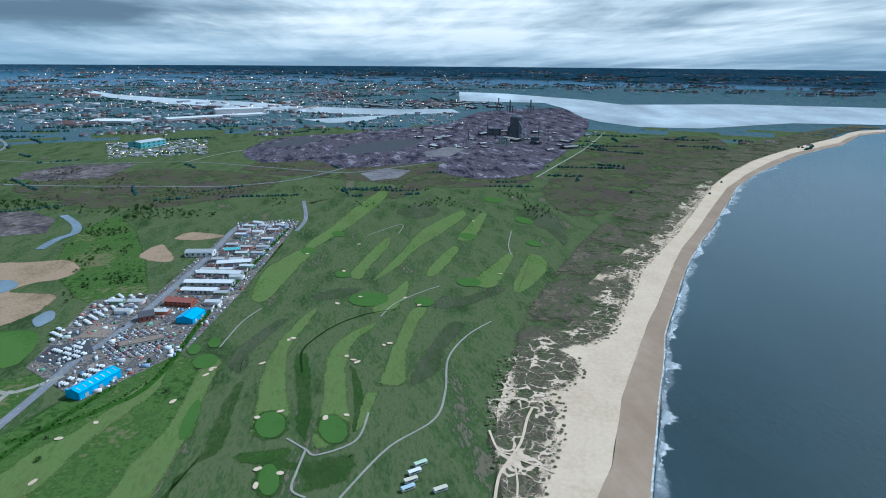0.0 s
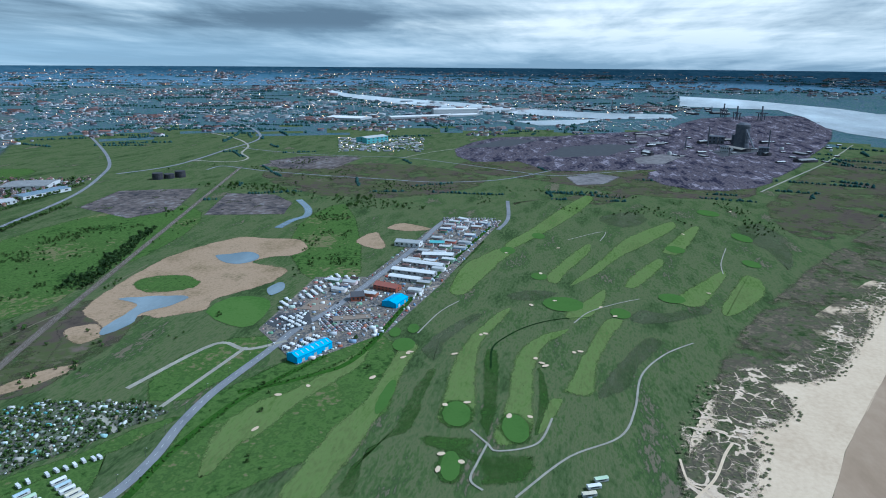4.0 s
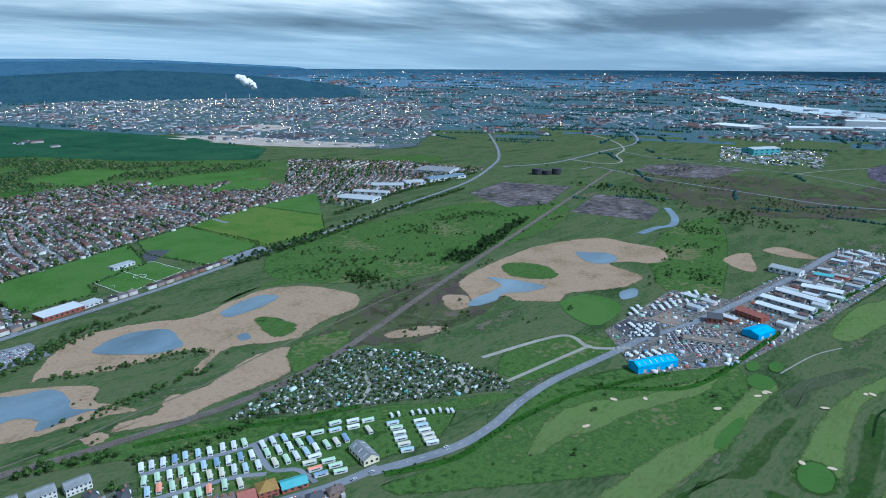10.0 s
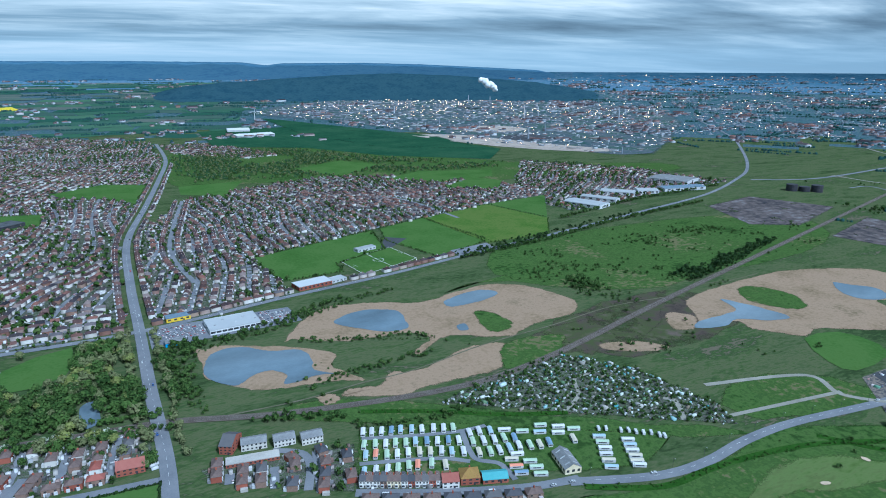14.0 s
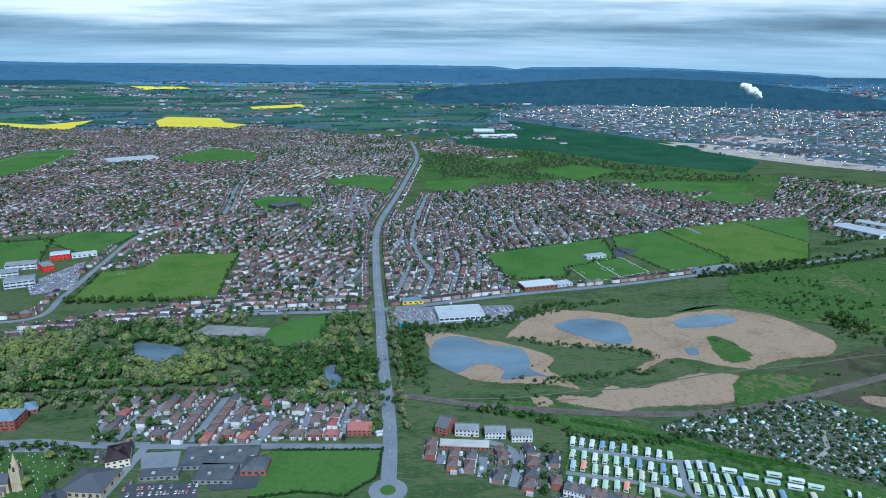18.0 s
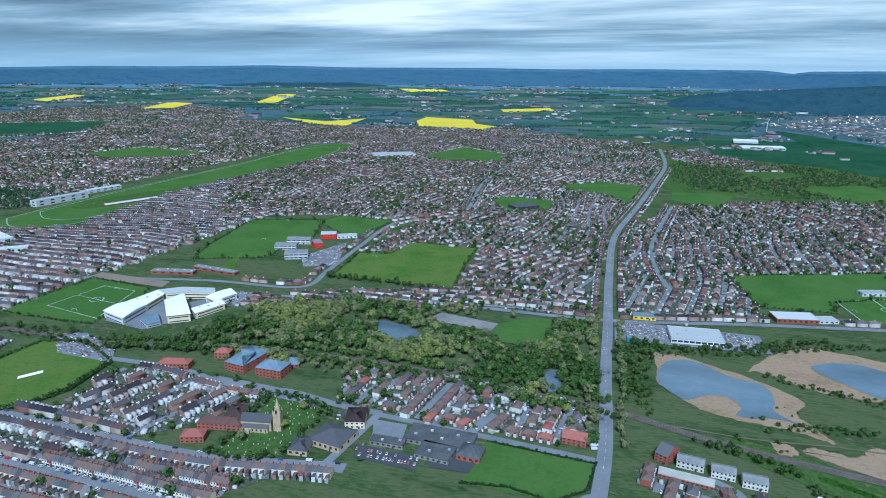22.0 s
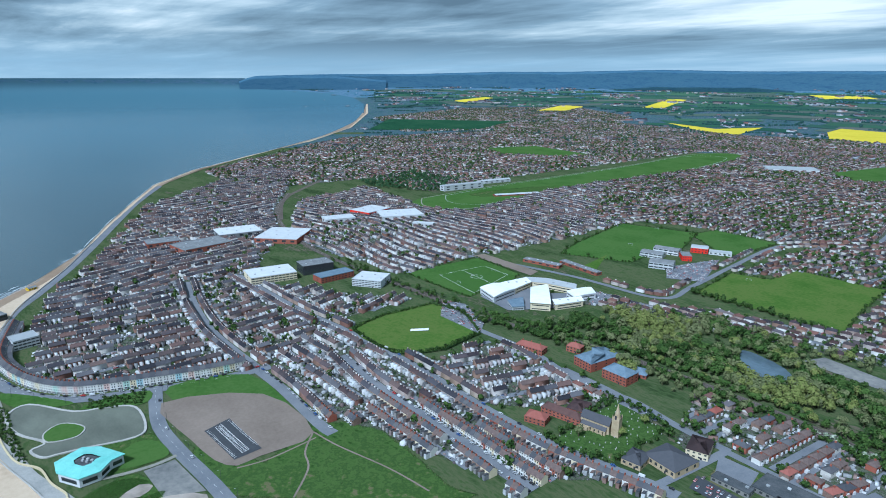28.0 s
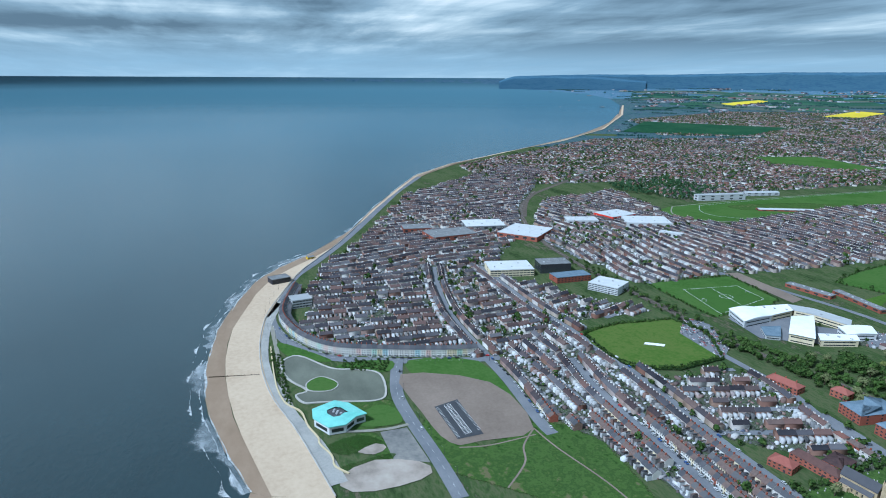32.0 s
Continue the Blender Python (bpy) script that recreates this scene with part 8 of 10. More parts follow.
M_BRIGHT = mat("white_membrane", [(0.66, 0.67, 0.67), (0.74, 0.75, 0.75), (0.8, 0.8, 0.8)], 0.08, 0.8, rough=0.5)
for pts, H, wl, rf, ar, lb in (([(-633, 623), (-591, 609), (-596, 658), (-628, 660)], 10, M_WHITE, M_BRIGHT, 2.2, "white curved sports hall of the college"),
                               ([(-630, 664), (-598, 660), (-603, 700), (-623, 711)], 9, M_CREAM, M_BRIGHT, 0, "cream college wing with a white roof"),
                               ([(-623, 713), (-598, 733), (-553, 743), (-540, 725), (-583, 714), (-602, 703)], 9, M_CREAM, M_PALE, 0, "curved cream college wing with solar panels"),
                               ([(-583, 677), (-541, 629), (-519, 645), (-576, 705)][1:] + [(-583, 677)], 11, M_CREAM, M_BRIGHT, 4.0, "tall cream college hall with a white barrel roof"),
                               ([(-533, 667), (-517, 653), (-502, 695), (-516, 707)], 8, M_CREAM, M_BRIGHT, 0, "low cream college wing beside the trees"),
                               ([(-542, 709), (-519, 698), (-509, 733), (-530, 750)], 9, M_WHITE, M_BRIGHT, 1.6, "white college wing with a curved roof"),
                               ([(-578, 623), (-555, 608), (-546, 622), (-572, 648)], 5, M_WHITE, M_BLUESLATE, 0, "low blue and white college entrance pod")):
    wing(lb, pts, H, wl, rf, ar, 2 if H > 6 else 1)
for sp in (OLD_SCHOOL_A, OLD_SCHOOL_B):
    building("school_wing", "low brick school wing with a pale flat roof", "school", sp, 5, M_BRICK, M_GREYROOF, "flat", 1, 1, 12, ("vents",))
building("public_house", "red-brick house with dormers and red roof", "house", PUB_RED, 6, M_BRICK, M_REDROOF, "gable", 4.5, 2, 5, ("chimneys",))

# ---- along the trunk road ----
building("fire_station", "fire station with red doors and pale flat roof", "fire station", FIRE_STATION, 6, M_BRICK, M_PALE, "flat", 1, 1, 8)
building("fire_station_annex", "dark low annex with a white roof", "building", FIRE_STATION_B, 4, M_WHITE, M_PALE, "flat", 1, 1, 4)
building("car_showroom", "white car showroom with a ribbed pale roof", "showroom", DEALER, 6, M_WHITE, M_PALE, "flat", 1, 1, 9, ("vents",), "", True)
building("car_showroom_annex", "low blue-fronted valeting hall building", "building", DEALER_B, 4, M_BLUE, M_GREYROOF, "flat", 1, 1, 3)
building("petrol_station", "yellow and blue petrol station canopy", "petrol station", PETROL, 5, M_YELLOW, M_BLUESLATE, "flat", 1, 1, 4)
building("sports_pavilion", "football stand with a pale roof", "stand", STAND, 5, M_WHITE, M_PALE, "flat", 1, 1, 6)

# ---- seafront and centre ----
def leisure_centre():
    x, y, L, W, hd = LEISURE
    KEEP_OUT.append(np.array([(x - 26, y - 26), (x + 26, y - 26), (x + 26, y + 26), (x - 26, y + 26)]))
    t = thing("leisure_centre", x, y, 0.5, frame_of(LEISURE), "white leisure centre with a turquoise roof by the beach", "leisure centre")
    out = [(-21, -10), (-8, -19), (14, -19), (21, -6), (17, 8), (20, 18), (-6, 19), (-19, 13)]
    V = [(a, b, 0) for a, b in out] + [(a, b, 8) for a, b in out]
    n = len(out)
    put("wall", shared("leisure_wall", V, [(i, (i + 1) % n, n + (i + 1) % n, n + i) for i in range(n)], [M_WHITE]), t)
    inn = [(a * 0.4, b * 0.4) for a, b in out]
    V = [(a * 1.06, b * 1.06, 8) for a, b in out] + [(a * 1.06, b * 1.06, 8.8) for a, b in out] + [(a, b, 10.2) for a, b in inn]
    F = [(i, (i + 1) % n, n + (i + 1) % n, n + i) for i in range(n)] + [(n + i, n + (i + 1) % n, 2 * n + (i + 1) % n, 2 * n + i) for i in range(n)]
    put("roof", shared("leisure_roof", V, F, [M_TEAL]), t)
    V = [(a * 0.98, b * 0.98, 9.3) for a, b in inn]
    put("roof_well", shared("leisure_well", V, [tuple(range(n))], [M_FELT]), t, 0, 0, 0, 0, "dark sunken plant deck")
    me = prism("leisure_unit", -1.2, 1.2, -0.8, 0.8, 9.3, 10.6, M_PALE)
    for i in range(5):
        put("air_unit", me, t, -4 + i * 2.3, (-1) ** i * 1.5)
    for i in range(n):
        (a, b), (c, d) = out[i], out[(i + 1) % n]
        ln, an = math.hypot(c - a, d - b), math.degrees(math.atan2(d - b, c - a))
        put("window", prism("leisure_window#%d" % i, -ln * 0.36, ln * 0.36, -0.12, 0.12, 2.2, 5.4, M_GLASS), t, (a + c) / 2, (b + d) / 2, 0, an)


leisure_centre()
building("cinema", "dark beach pavilion cinema with lit front", "cinema", CINEMA, 8, M_STEEL, M_GREYROOF, "flat", 1, 2, 6, (), "", True)
building("seafront_block", "white modern seafront block with glass front", "building", SEAFRONT_W, 11, M_WHITE, M_PALE, "flat", 1, 3, 6, (), "", True)
building("civic_centre", "white-roofed civic centre with roof plant", "civic building", CIVIC, 11, M_CREAM, M_WHITE, "flat", 1, 3, 12, ("vents",), "", True)
building("glass_office", "dark glass office block with a pale roof", "office block", GLASS_BLOCK, 15, M_GLASS, M_GREYROOF, "flat", 1, 4, 10, ("vents",))
building("business_centre", "red-brick office with solar panels", "office block", LIB, 9, M_BRICK, M_BLUESLATE, "flat", 1, 3, 10)
building("white_office", "white banded office block with stepped roof", "office block", WHITE_BLOCK, 11, M_WHITE, M_WHITE, "flat", 1, 4, 9, ("vents",), "", True)
for sp, lb, wl in ((MARKET_A, "large supermarket with white roof and lit front", M_GREYROOF), (MARKET_B, "large store with ribbed white roof", M_BRICK), (MALL_A, "brick shopping mall with grey roof", M_BRICK), (MALL_B, "brick shop block with grey roof", M_BRICK),
                   (FACTORY_A, "white-roofed factory with red trim", M_RED), (FACTORY_B, "long pale factory hall", M_WHITE), (FACTORY_C, "pale factory sheds among terraces", M_WHITE), (FACTORY_D, "white narrow store shed", M_WHITE)):
    building("retail_hall", lb, "store", sp, 9, wl, M_GREYROOF if "grey" in lb else M_WHITE, "flat", 1, 1, 8, ("vents", "skylights") if sp[2] > 80 else ("vents",))
building("pier_kiosk", "orange-lit wooden beach kiosk", "kiosk", PIER_HUT, 4, M_YELLOW, M_GREYROOF, "gable", 1.5, 1, 3)
building("grandstand", "racecourse grandstand with white roof", "grandstand", GRANDSTAND, 14, M_WHITE, M_PALE, "flat", 1, 3, 14, (), "", True)
building("grandstand", "low racecourse enclosure building", "grandstand", GRANDSTAND_B, 8, M_WHITE, M_PALE, "gable", 3, 2, 10)
building("stable_block", "long white-roofed stable block", "stables", RACE_SHED, 4, M_BRICK, M_PALE, "gable", 2, 1, 12)
building("school_wing", "dark flat-roofed school on a green", "school", SKATE, 7, M_STEEL, M_FELT, "flat", 1, 2, 8)

# ---- caravan park and lane ----
building("club_house", "grey pitched-roof club house of the caravan park", "club house", SITE_BARN_B, 5, M_CREAM, M_GREYROOF, "gable", 4, 1, 5, ("skylights",))
building("house", "white house with a red tiled roof", "house", RED_HOUSE, 6, M_RENDER, M_REDROOF, "gable", 4, 2, 3, ("chimneys",))
building("house", "house with an orange mossy tiled roof", "house", ORANGE_HOUSE, 6, M_BRICK, M_OCHRE, "hip", 5, 2, 3, ("chimneys",))
building("village_hall", "low hall with a pale green roof", "hall", TEAL_HALL, 4, M_BRICK, M_TEALWALL, "gable", 2.5, 1, 4)
for sp in (FLAT_A, FLAT_B, FLAT_C):
    building("maisonettes", "white-fronted maisonettes with red-brick ends", "flats", sp, 6.5, M_RENDER, M_GREYROOF, "gable", 2.5, 2, 6, (), "maisonettes by the railway")
building("flats", "red-brick gabled flats with grey tiles", "flats", FLAT_BRICK, 8, M_BRICK, M_SLATE, "gable", 5, 3, 3)
building("garage_row", "row of lock-up garages with flat roof", "garages", GARAGES, 3, M_BRICK, M_CONC, "flat", 1, 1, 12)

# ---- dormitory estate sheds and far landmarks ----
for sp, lb in ((DORMAN_A, "long pale trade unit beside the trunk road"), (DORMAN_B, "long pale green trade unit"), (DORMAN_C, "row of white trade units"), (DORMAN_D, "white trade shed among units"), (DORMAN_E, "large dark shed with pale stripe roof"), (DORMAN_F, "line of blue and white trade units")):
    building("trade_unit", lb, "warehouse", sp, 8, M_WHITE, M_BLUESLATE if "blue" in lb else (M_GREYROOF if "dark" in lb else M_PALE), "gable", 2.5, 1, 6)
building("plant_hall", "large teal steel process hall", "warehouse", TEAL_SHED, 22, M_TEALWALL, M_PALE, "gable", 5, 2, 6)
for sp, lb, h in ((PALE_SHED_A, "wide pale bulk store shed", 16), (PALE_SHED_B, "very long white port shed", 14), (TALL_SHED, "tall pale ribbed assembly hall", 45), (KIRK_SHED_A, "white business park building", 12), (KIRK_SHED_B, "white business park hall", 10)):
    building("port_shed", lb, "warehouse", sp, h * 0.7, M_PALE, M_WHITE, "gable", 5, 1, 0)
building("far_school", "pale school buildings among houses", "school", FAR_SCHOOL, 8, M_WHITE, M_PALE, "flat", 1, 2, 8)


def at_heading(hd, D):
    return -math.sin(radians(hd)) * D, math.cos(radians(hd)) * D


def blast_furnace():
    x, y = at_heading(-105.2, 2780)
    t = thing("blast_furnace", x, y, 0, 15, "round grey disused furnace tower of the steelworks", "furnace")
    V, F, M = [], [], []
    cyl(V, F, 0, 0, 0, 14, 30, 28, 24)
    cyl(V, F, 0, 0, 14, 88, 26, 26, 24)
    cyl(V, F, 0, 0, 88, 95, 26, 16, 24)
    put("tower", shared("furnace_tower", V, F, [M_GREYSTEEL]), t)
    V, F, M = [], [], []
    cyl(V, F, 0, 0, 0, 1.4, 27.8, 27.8, 24)
    ring = shared("gallery", V, F, [M_GREYSTEEL])
    for i in range(5):
        put("gallery", ring, t, 0, 0, 24 + i * 14)
    for i in range(3):
        V, F, M = [], [], []
        cyl(V, F, 0, 0, 0, 42, 6, 5.5, 12)
        put("stove", shared("stove", V, F, [M_GREYSTEEL]), t, 46 + i * 16, -8, 0)
    V, F, M = [], [], []
    cyl(V, F, 0, 0, 0, 70, 3.5, 2.4, 10)
    put("stack", shared("furnace_stack", V, F, [M_GREYSTEEL]), t, -40, 10, 0)
    put("incline", shared("incline", [(-95, -3, 2), (-95, 3, 2), (-24, 3, 70), (-24, -3, 70), (-95, -3, 6), (-95, 3, 6), (-24, 3, 75), (-24, -3, 75)], [(0, 1, 5, 4), (1, 2, 6, 5), (2, 3, 7, 6), (3, 0, 4, 7), (4, 5, 6, 7)], [M_GREYSTEEL]), t)
    for hd, D, w, h, nm, lb in ((-104.0, 2560, 14, 24, "ore_store", "tall white-sided ore store"), (-106.9, 2560, 17, 28, "coke_tower", "dark rounded coke tower"), (-103.3, 2850, 30, 30, "casting_hall", "dark steel casting hall ruin")):
        bx, by = at_heading(hd, D)
        building(nm, lb, "works", (bx, by, w * 2, w, hd), h, M_PALE if "white" in lb else M_GREYSTEEL, M_GREYSTEEL, "gable", 4, 2, 4)
    for hd, D, h in ((-102.7, 2750, 78), (-107.2, 2800, 70), (-101, 2600, 45)):
        bx, by = at_heading(hd, D)
        w = squeeze((bx, by, 0))[0]
        c = thing("chimney_stack", w[0], w[1], w[2], 0, "slim dark chimney of the steelworks", "chimney", "steelworks chimneys")
        V, F, M = [], [], []
        cyl(V, F, 0, 0, 0, h, 3.0, 1.9, 10)
        put("shaft", shared("shaft#%d" % h, V, F, [M_GREYSTEEL]), c)
        put("foot", prism("stack_foot", -5, 5, -5, 5, 0, 5, M_CONC), c)


blast_furnace()


def crane(hd, D, turn):
    x, y, z = squeeze((*at_heading(hd, D), 0))[0]
    s = math.hypot(x, y) / D
    t = thing("quay_crane", x, y, z + 2, turn, "dark ship-to-shore crane on the quay", "crane", "quay cranes")
    t.scale = (s, s, s)
    leg = prism("crane_leg", -2, 2, -2, 2, 0, 46, M_GREYSTEEL)
    for sx in (-12, 12):
        for sy in (-12, 12):
            put("leg", leg, t, sx, sy, 0)
    put("boom", prism("crane_boom", -40, 40, -2, 2, 44, 48, M_GREYSTEEL), t)
    put("mast", prism("crane_mast", -3, 3, -3, 3, 48, 84, M_GREYSTEEL), t)
    put("cab", prism("crane_cab", -8, 8, -6, 6, 37, 44, M_GREYSTEEL), t)


for hd, D, tn in ((-104.6, 4100, 20), (-106.4, 4150, 40), (-103.6, 4300, 10)):
    crane(hd, D, tn)


def turbine(hd, D, h):
    x, y, z = squeeze((*at_heading(hd, D), 0))[0]
    s = math.hypot(x, y) / D
    t = thing("wind_turbine", x, y, z, hd, "single white wind turbine beyond the houses", "wind turbine")
    t.scale = (s, s, s)
    V, F, M = [], [], []
    cyl(V, F, 0, 0, 0, h, 2.6, 1.4, 10)
    put("mast", shared("turbine_mast", V, F, [M_WHITE]), t)
    put("nacelle", prism("nacelle", -1.6, 1.6, -3, 3, h - 1, h + 2, M_WHITE), t)
    blade = shared("blade", [(-0.9, -3.4, 0), (0.9, -3.4, 0), (1.3, -3.4, 8), (0.2, -3.4, 34), (-0.9, -3.1, 0), (0.9, -3.1, 0), (0.8, -3.1, 8), (0.1, -3.2, 34)], [(0, 1, 2, 3), (4, 7, 6, 5), (1, 5, 6, 2), (0, 3, 7, 4), (2, 6, 7, 3)], [M_WHITE])
    for k in range(3):
        b = put("blade", blade, t)
        b.matrix_basis = pose(0, 0, h + 0.5) @ Matrix.Rotation(radians(20 + 120 * k), 4, "Y")


turbine(-10.7, 3930, 62)

for i in range(3):   # dark storage tanks
    x, y = TANKS[0] + i * 22 - 10, TANKS[1] - i * 20
    t = thing("storage_tank", x, y, 0, 0, "dark rusty storage tank among trees", "tank", "dark storage tanks")
    V, F, M = [], [], []
    cyl(V, F, 0, 0, 0, 17 - 5 * (i == 1), 14, 14, 20)
    put("shell", shared("tank_shell#%d" % i, V, F, [M_STEEL]), t)
    V, F, M = [], [], []
    cyl(V, F, 0, 0, 16.5 - 5 * (i == 1), 17.6 - 5 * (i == 1), 14.3, 14.3, 20)
    put("rim", shared("tank_rim#%d" % i, V, F, [M_SLAG]), t)

# ---- house rows ----
def along(line, side, offset, step, style, seed, a=0.0, b=1.0, skip=0.06):
    """House places along a road line, facing it: x, y, turn, style."""
    rnd = np.random.RandomState(seed)
    P = np.array(curvy(line, 6, 0, False))
    s = np.r_[0, np.cumsum(np.hypot(*np.diff(P, axis=0).T))]
    out = []
    for u in np.arange(s[-1] * a + step / 2, s[-1] * b, step):
        q = np.array([np.interp(u, s, P[:, 0]), np.interp(u, s, P[:, 1])])
        q2 = np.array([np.interp(min(u + 2, s[-1]), s, P[:, 0]), np.interp(min(u + 2, s[-1]), s, P[:, 1])])
        q1 = np.array([np.interp(max(u - 2, 0), s, P[:, 0]), np.interp(max(u - 2, 0), s, P[:, 1])])
        d = (q2 - q1) / max(np.hypot(*(q2 - q1)), 1e-6)
        n = np.array([-d[1], d[0]]) * side
        c = q + n * offset
        if rnd.rand() > skip:
            out.append((c[0], c[1], math.atan2(d[1], d[0]) + (0 if side > 0 else math.pi), style))
    return out


ROADSIDE = [   # line, side, offset, step, style, start, end
    (HIGH_STREET, 1, 12, 16.2, "terrace", 0, 1), (HIGH_STREET, -1, 12, 16.2, "terrace", 0, 1), (COATHAM_ROAD, 1, 12, 16.2, "terrace", 0.1, 0.72), (COATHAM_ROAD, -1, 12, 16.2, "terrace", 0, 0.98),
    (GREEN_LANE, -1, 12, 16.2, "terrace", 0, 1), (GREEN_LANE, 1, 12, 16.2, "terrace", 0, 1), (STATION_ROAD, 1, 10, 16.2, "terrace", 0, 1), (STATION_ROAD, -1, 10, 16.2, "terrace", 0, 1),
    (EST_ST_A, 1, 12, 14, "semi", 0, 1), (EST_ST_A, -1, 12, 14, "semi", 0, 1), (EST_ST_B, 1, 12, 14, "semi", 0, 1), (EST_ST_B, -1, 12, 14, "semi", 0, 1), (EST_ST_C, 1, 12, 14, "semi", 0, 1), (EST_ST_C, -1, 12, 14, "semi", 0, 1),
    (QUEEN_ST_B, 1, 14, 15, "semi", 0, 0.9), (TOD_ROAD_E, -1, 11, 16.2, "terrace", 0.25, 1), (TOD_ROAD_E, 1, 11, 15, "semi", 0.2, 1), (KIRK_LANE, 1, 17, 15, "semi", 0.17, 0.75), (KIRK_LANE, -1, 17, 15, "semi", 0.17, 0.75),
    (PARK_ROAD, 1, 14, 15, "semi", 0.12, 0.7), (PARK_ROAD, -1, 14, 15, "semi", 0.3, 0.7), (TRUNK_ROAD, 1, 14, 15, "semi", 0.02, 0.17), (COLLEGE_ROAD, -1, 13, 16.2, "terrace", 0.35, 0.62),
    (EST_CLOSE, 1, 12, 14, "semi", 0, 1), (EST_CLOSE, -1, 12, 14, "semi", 0.3, 1), (FAR_ROAD_A, 1, 13, 15, "semi", 0, 1), (FAR_ROAD_A, -1, 13, 15, "semi", 0, 1)]
PLACED = []   # x, y, turn, style
for i, (line, side, off, step, style, a, b) in enumerate(ROADSIDE):
    Q = along(line, side, off, step, style, 300 + i, a, b)
    if not Q:
        continue
    xy = np.array([(q[0], q[1]) for q in Q])
    ok = free_of(xy, 2.5)
    if PLACED:
        old = np.array([(p[0], p[1]) for p in PLACED])
        ok &= (np.hypot(xy[:, None, 0] - old[None, :, 0], xy[:, None, 1] - old[None, :, 1]).min(1) > 11)
    PLACED += [q for q, k in zip(Q, ok) if k]
QUARTER_STREETS = [   # outline, heading, row spacing, step, style
    (Q_COATHAM, 0, 40, 16.2, "terrace"), (Q_COATHAM_B, 73, 41, 16.2, "terrace"), (Q_SEA, 92, 43, 16.2, "terrace"), (Q_SEA_B, 97, 42, 16.2, "terrace"),
    (Q_ESTATE, 82, 36, 14.5, "semi"), (Q_ESTATE_B, -4, 34, 14.5, "semi"), (Q_CLOSE, 78, 34, 14, "semi"), (Q_TOD_N, -21, 30, 16.2, "terrace"), (Q_LONG, -3, 36, 14.5, "semi"),
    (Q_LANE_W, 88, 38, 14.5, "semi"), (Q_LANE_E, 80, 40, 14.5, "semi"), (Q_MID, 6, 41, 15.5, "terrace"), (Q_FAR, 35, 46, 17, "semi"), (Q_FAR_B, 10, 50, 17, "semi"),
    (Q_DORMAN, 35, 44, 15, "semi"), (Q_KIRK_W, 85, 44, 15, "semi"), (Q_KIRK_N, 20, 44, 15, "semi"), (Q_RED_FAR, 20, 60, 18, "semi")]
STREETS, CARS, rs = [], [], np.random.RandomState(11)
for i, (poly, hd, row, step, style) in enumerate(QUARTER_STREETS):
    P = rows_in(poly, hd, row, step, 20 + i, 10.0 if style == "semi" else 9.0)
    near = np.array([(p[0], p[1]) for p in PLACED])
    reach = math.hypot(*np.array(poly, float).mean(0)) < 2200
    if reach and len(P):
        ok = np.hypot(P[:, None, 0] - near[None, :, 0], P[:, None, 1] - near[None, :, 1]).min(1) > 14.5
        P = P[ok]
    PLACED += [(x, y, r, "bungalow" if style == "semi" and rs.rand() < 0.22 else style) for x, y, r in P]
    # the streets between the rows
    A = np.array(poly, float)
    h = radians(hd)
    u, v = np.array([math.cos(h), math.sin(h)]), np.array([-math.sin(h), math.cos(h)])
    for q in np.arange((A @ v).min(), (A @ v).max(), row):
        s = np.arange((A @ u).min(), (A @ u).max(), 14.0)
        C0 = s[:, None] * u + q * v
        C, C2 = bend(C0), bend(C0 + u)
        ways = np.arctan2(*(C2 - C).T[::-1])
        ok = inside(C, A) & free_of(C, -2.0)
        for c, way in zip(C[ok], ways[ok]):
            STREETS.append((c[0], c[1], 0.32, way, 1.0))
            for k in range(2):
                if rs.rand() < 0.45:
                    d_ = np.array([math.cos(way), math.sin(way)])
                    w = c + d_ * rs.uniform(-6, 6) + np.array([-d_[1], d_[0]]) * rs.choice((-2.6, 2.6))
                    CARS.append((w[0], w[1], 0.35, way + rs.choice((0, math.pi)), 1.0))
STREET_TILE = (np.array([(-7.05, -3.6, 0), (7.05, -3.6, 0), (7.05, 3.6, 0), (-7.05, 3.6, 0)]), [(0, 1, 2, 3)], [0])
mass("estate_streets", [STREET_TILE], [STREETS], [M_ROAD], "grey asphalt side streets between the houses", "street")
PLACED.sort(key=lambda p: math.hypot(p[0], p[1]))
NEAR_T = [p for p in PLACED if p[3] == "terrace"][:52]
NEAR_S = [p for p in PLACED if p[3] != "terrace"][:72]
near_ids = {id(p) for p in NEAR_T + NEAR_S}
HOUSES = {"semi": [], "terrace": [], "bungalow": []}
for p in PLACED:
    if id(p) not in near_ids:
        HOUSES[p[3]].append((p[0], p[1], 0.05, p[2], rs.uniform(0.92, 1.04)))
print("houses", {k: len(v) for k, v in HOUSES.items()})
mass("housing_rows", [proto_semi(), proto_terrace(), proto_bungalow()], [HOUSES["semi"], HOUSES["terrace"], HOUSES["bungalow"]], [M_WALL, M_ROOF, M_EXT, M_ROOFT], "rows of brick and rendered houses with dark roofs", "houses")

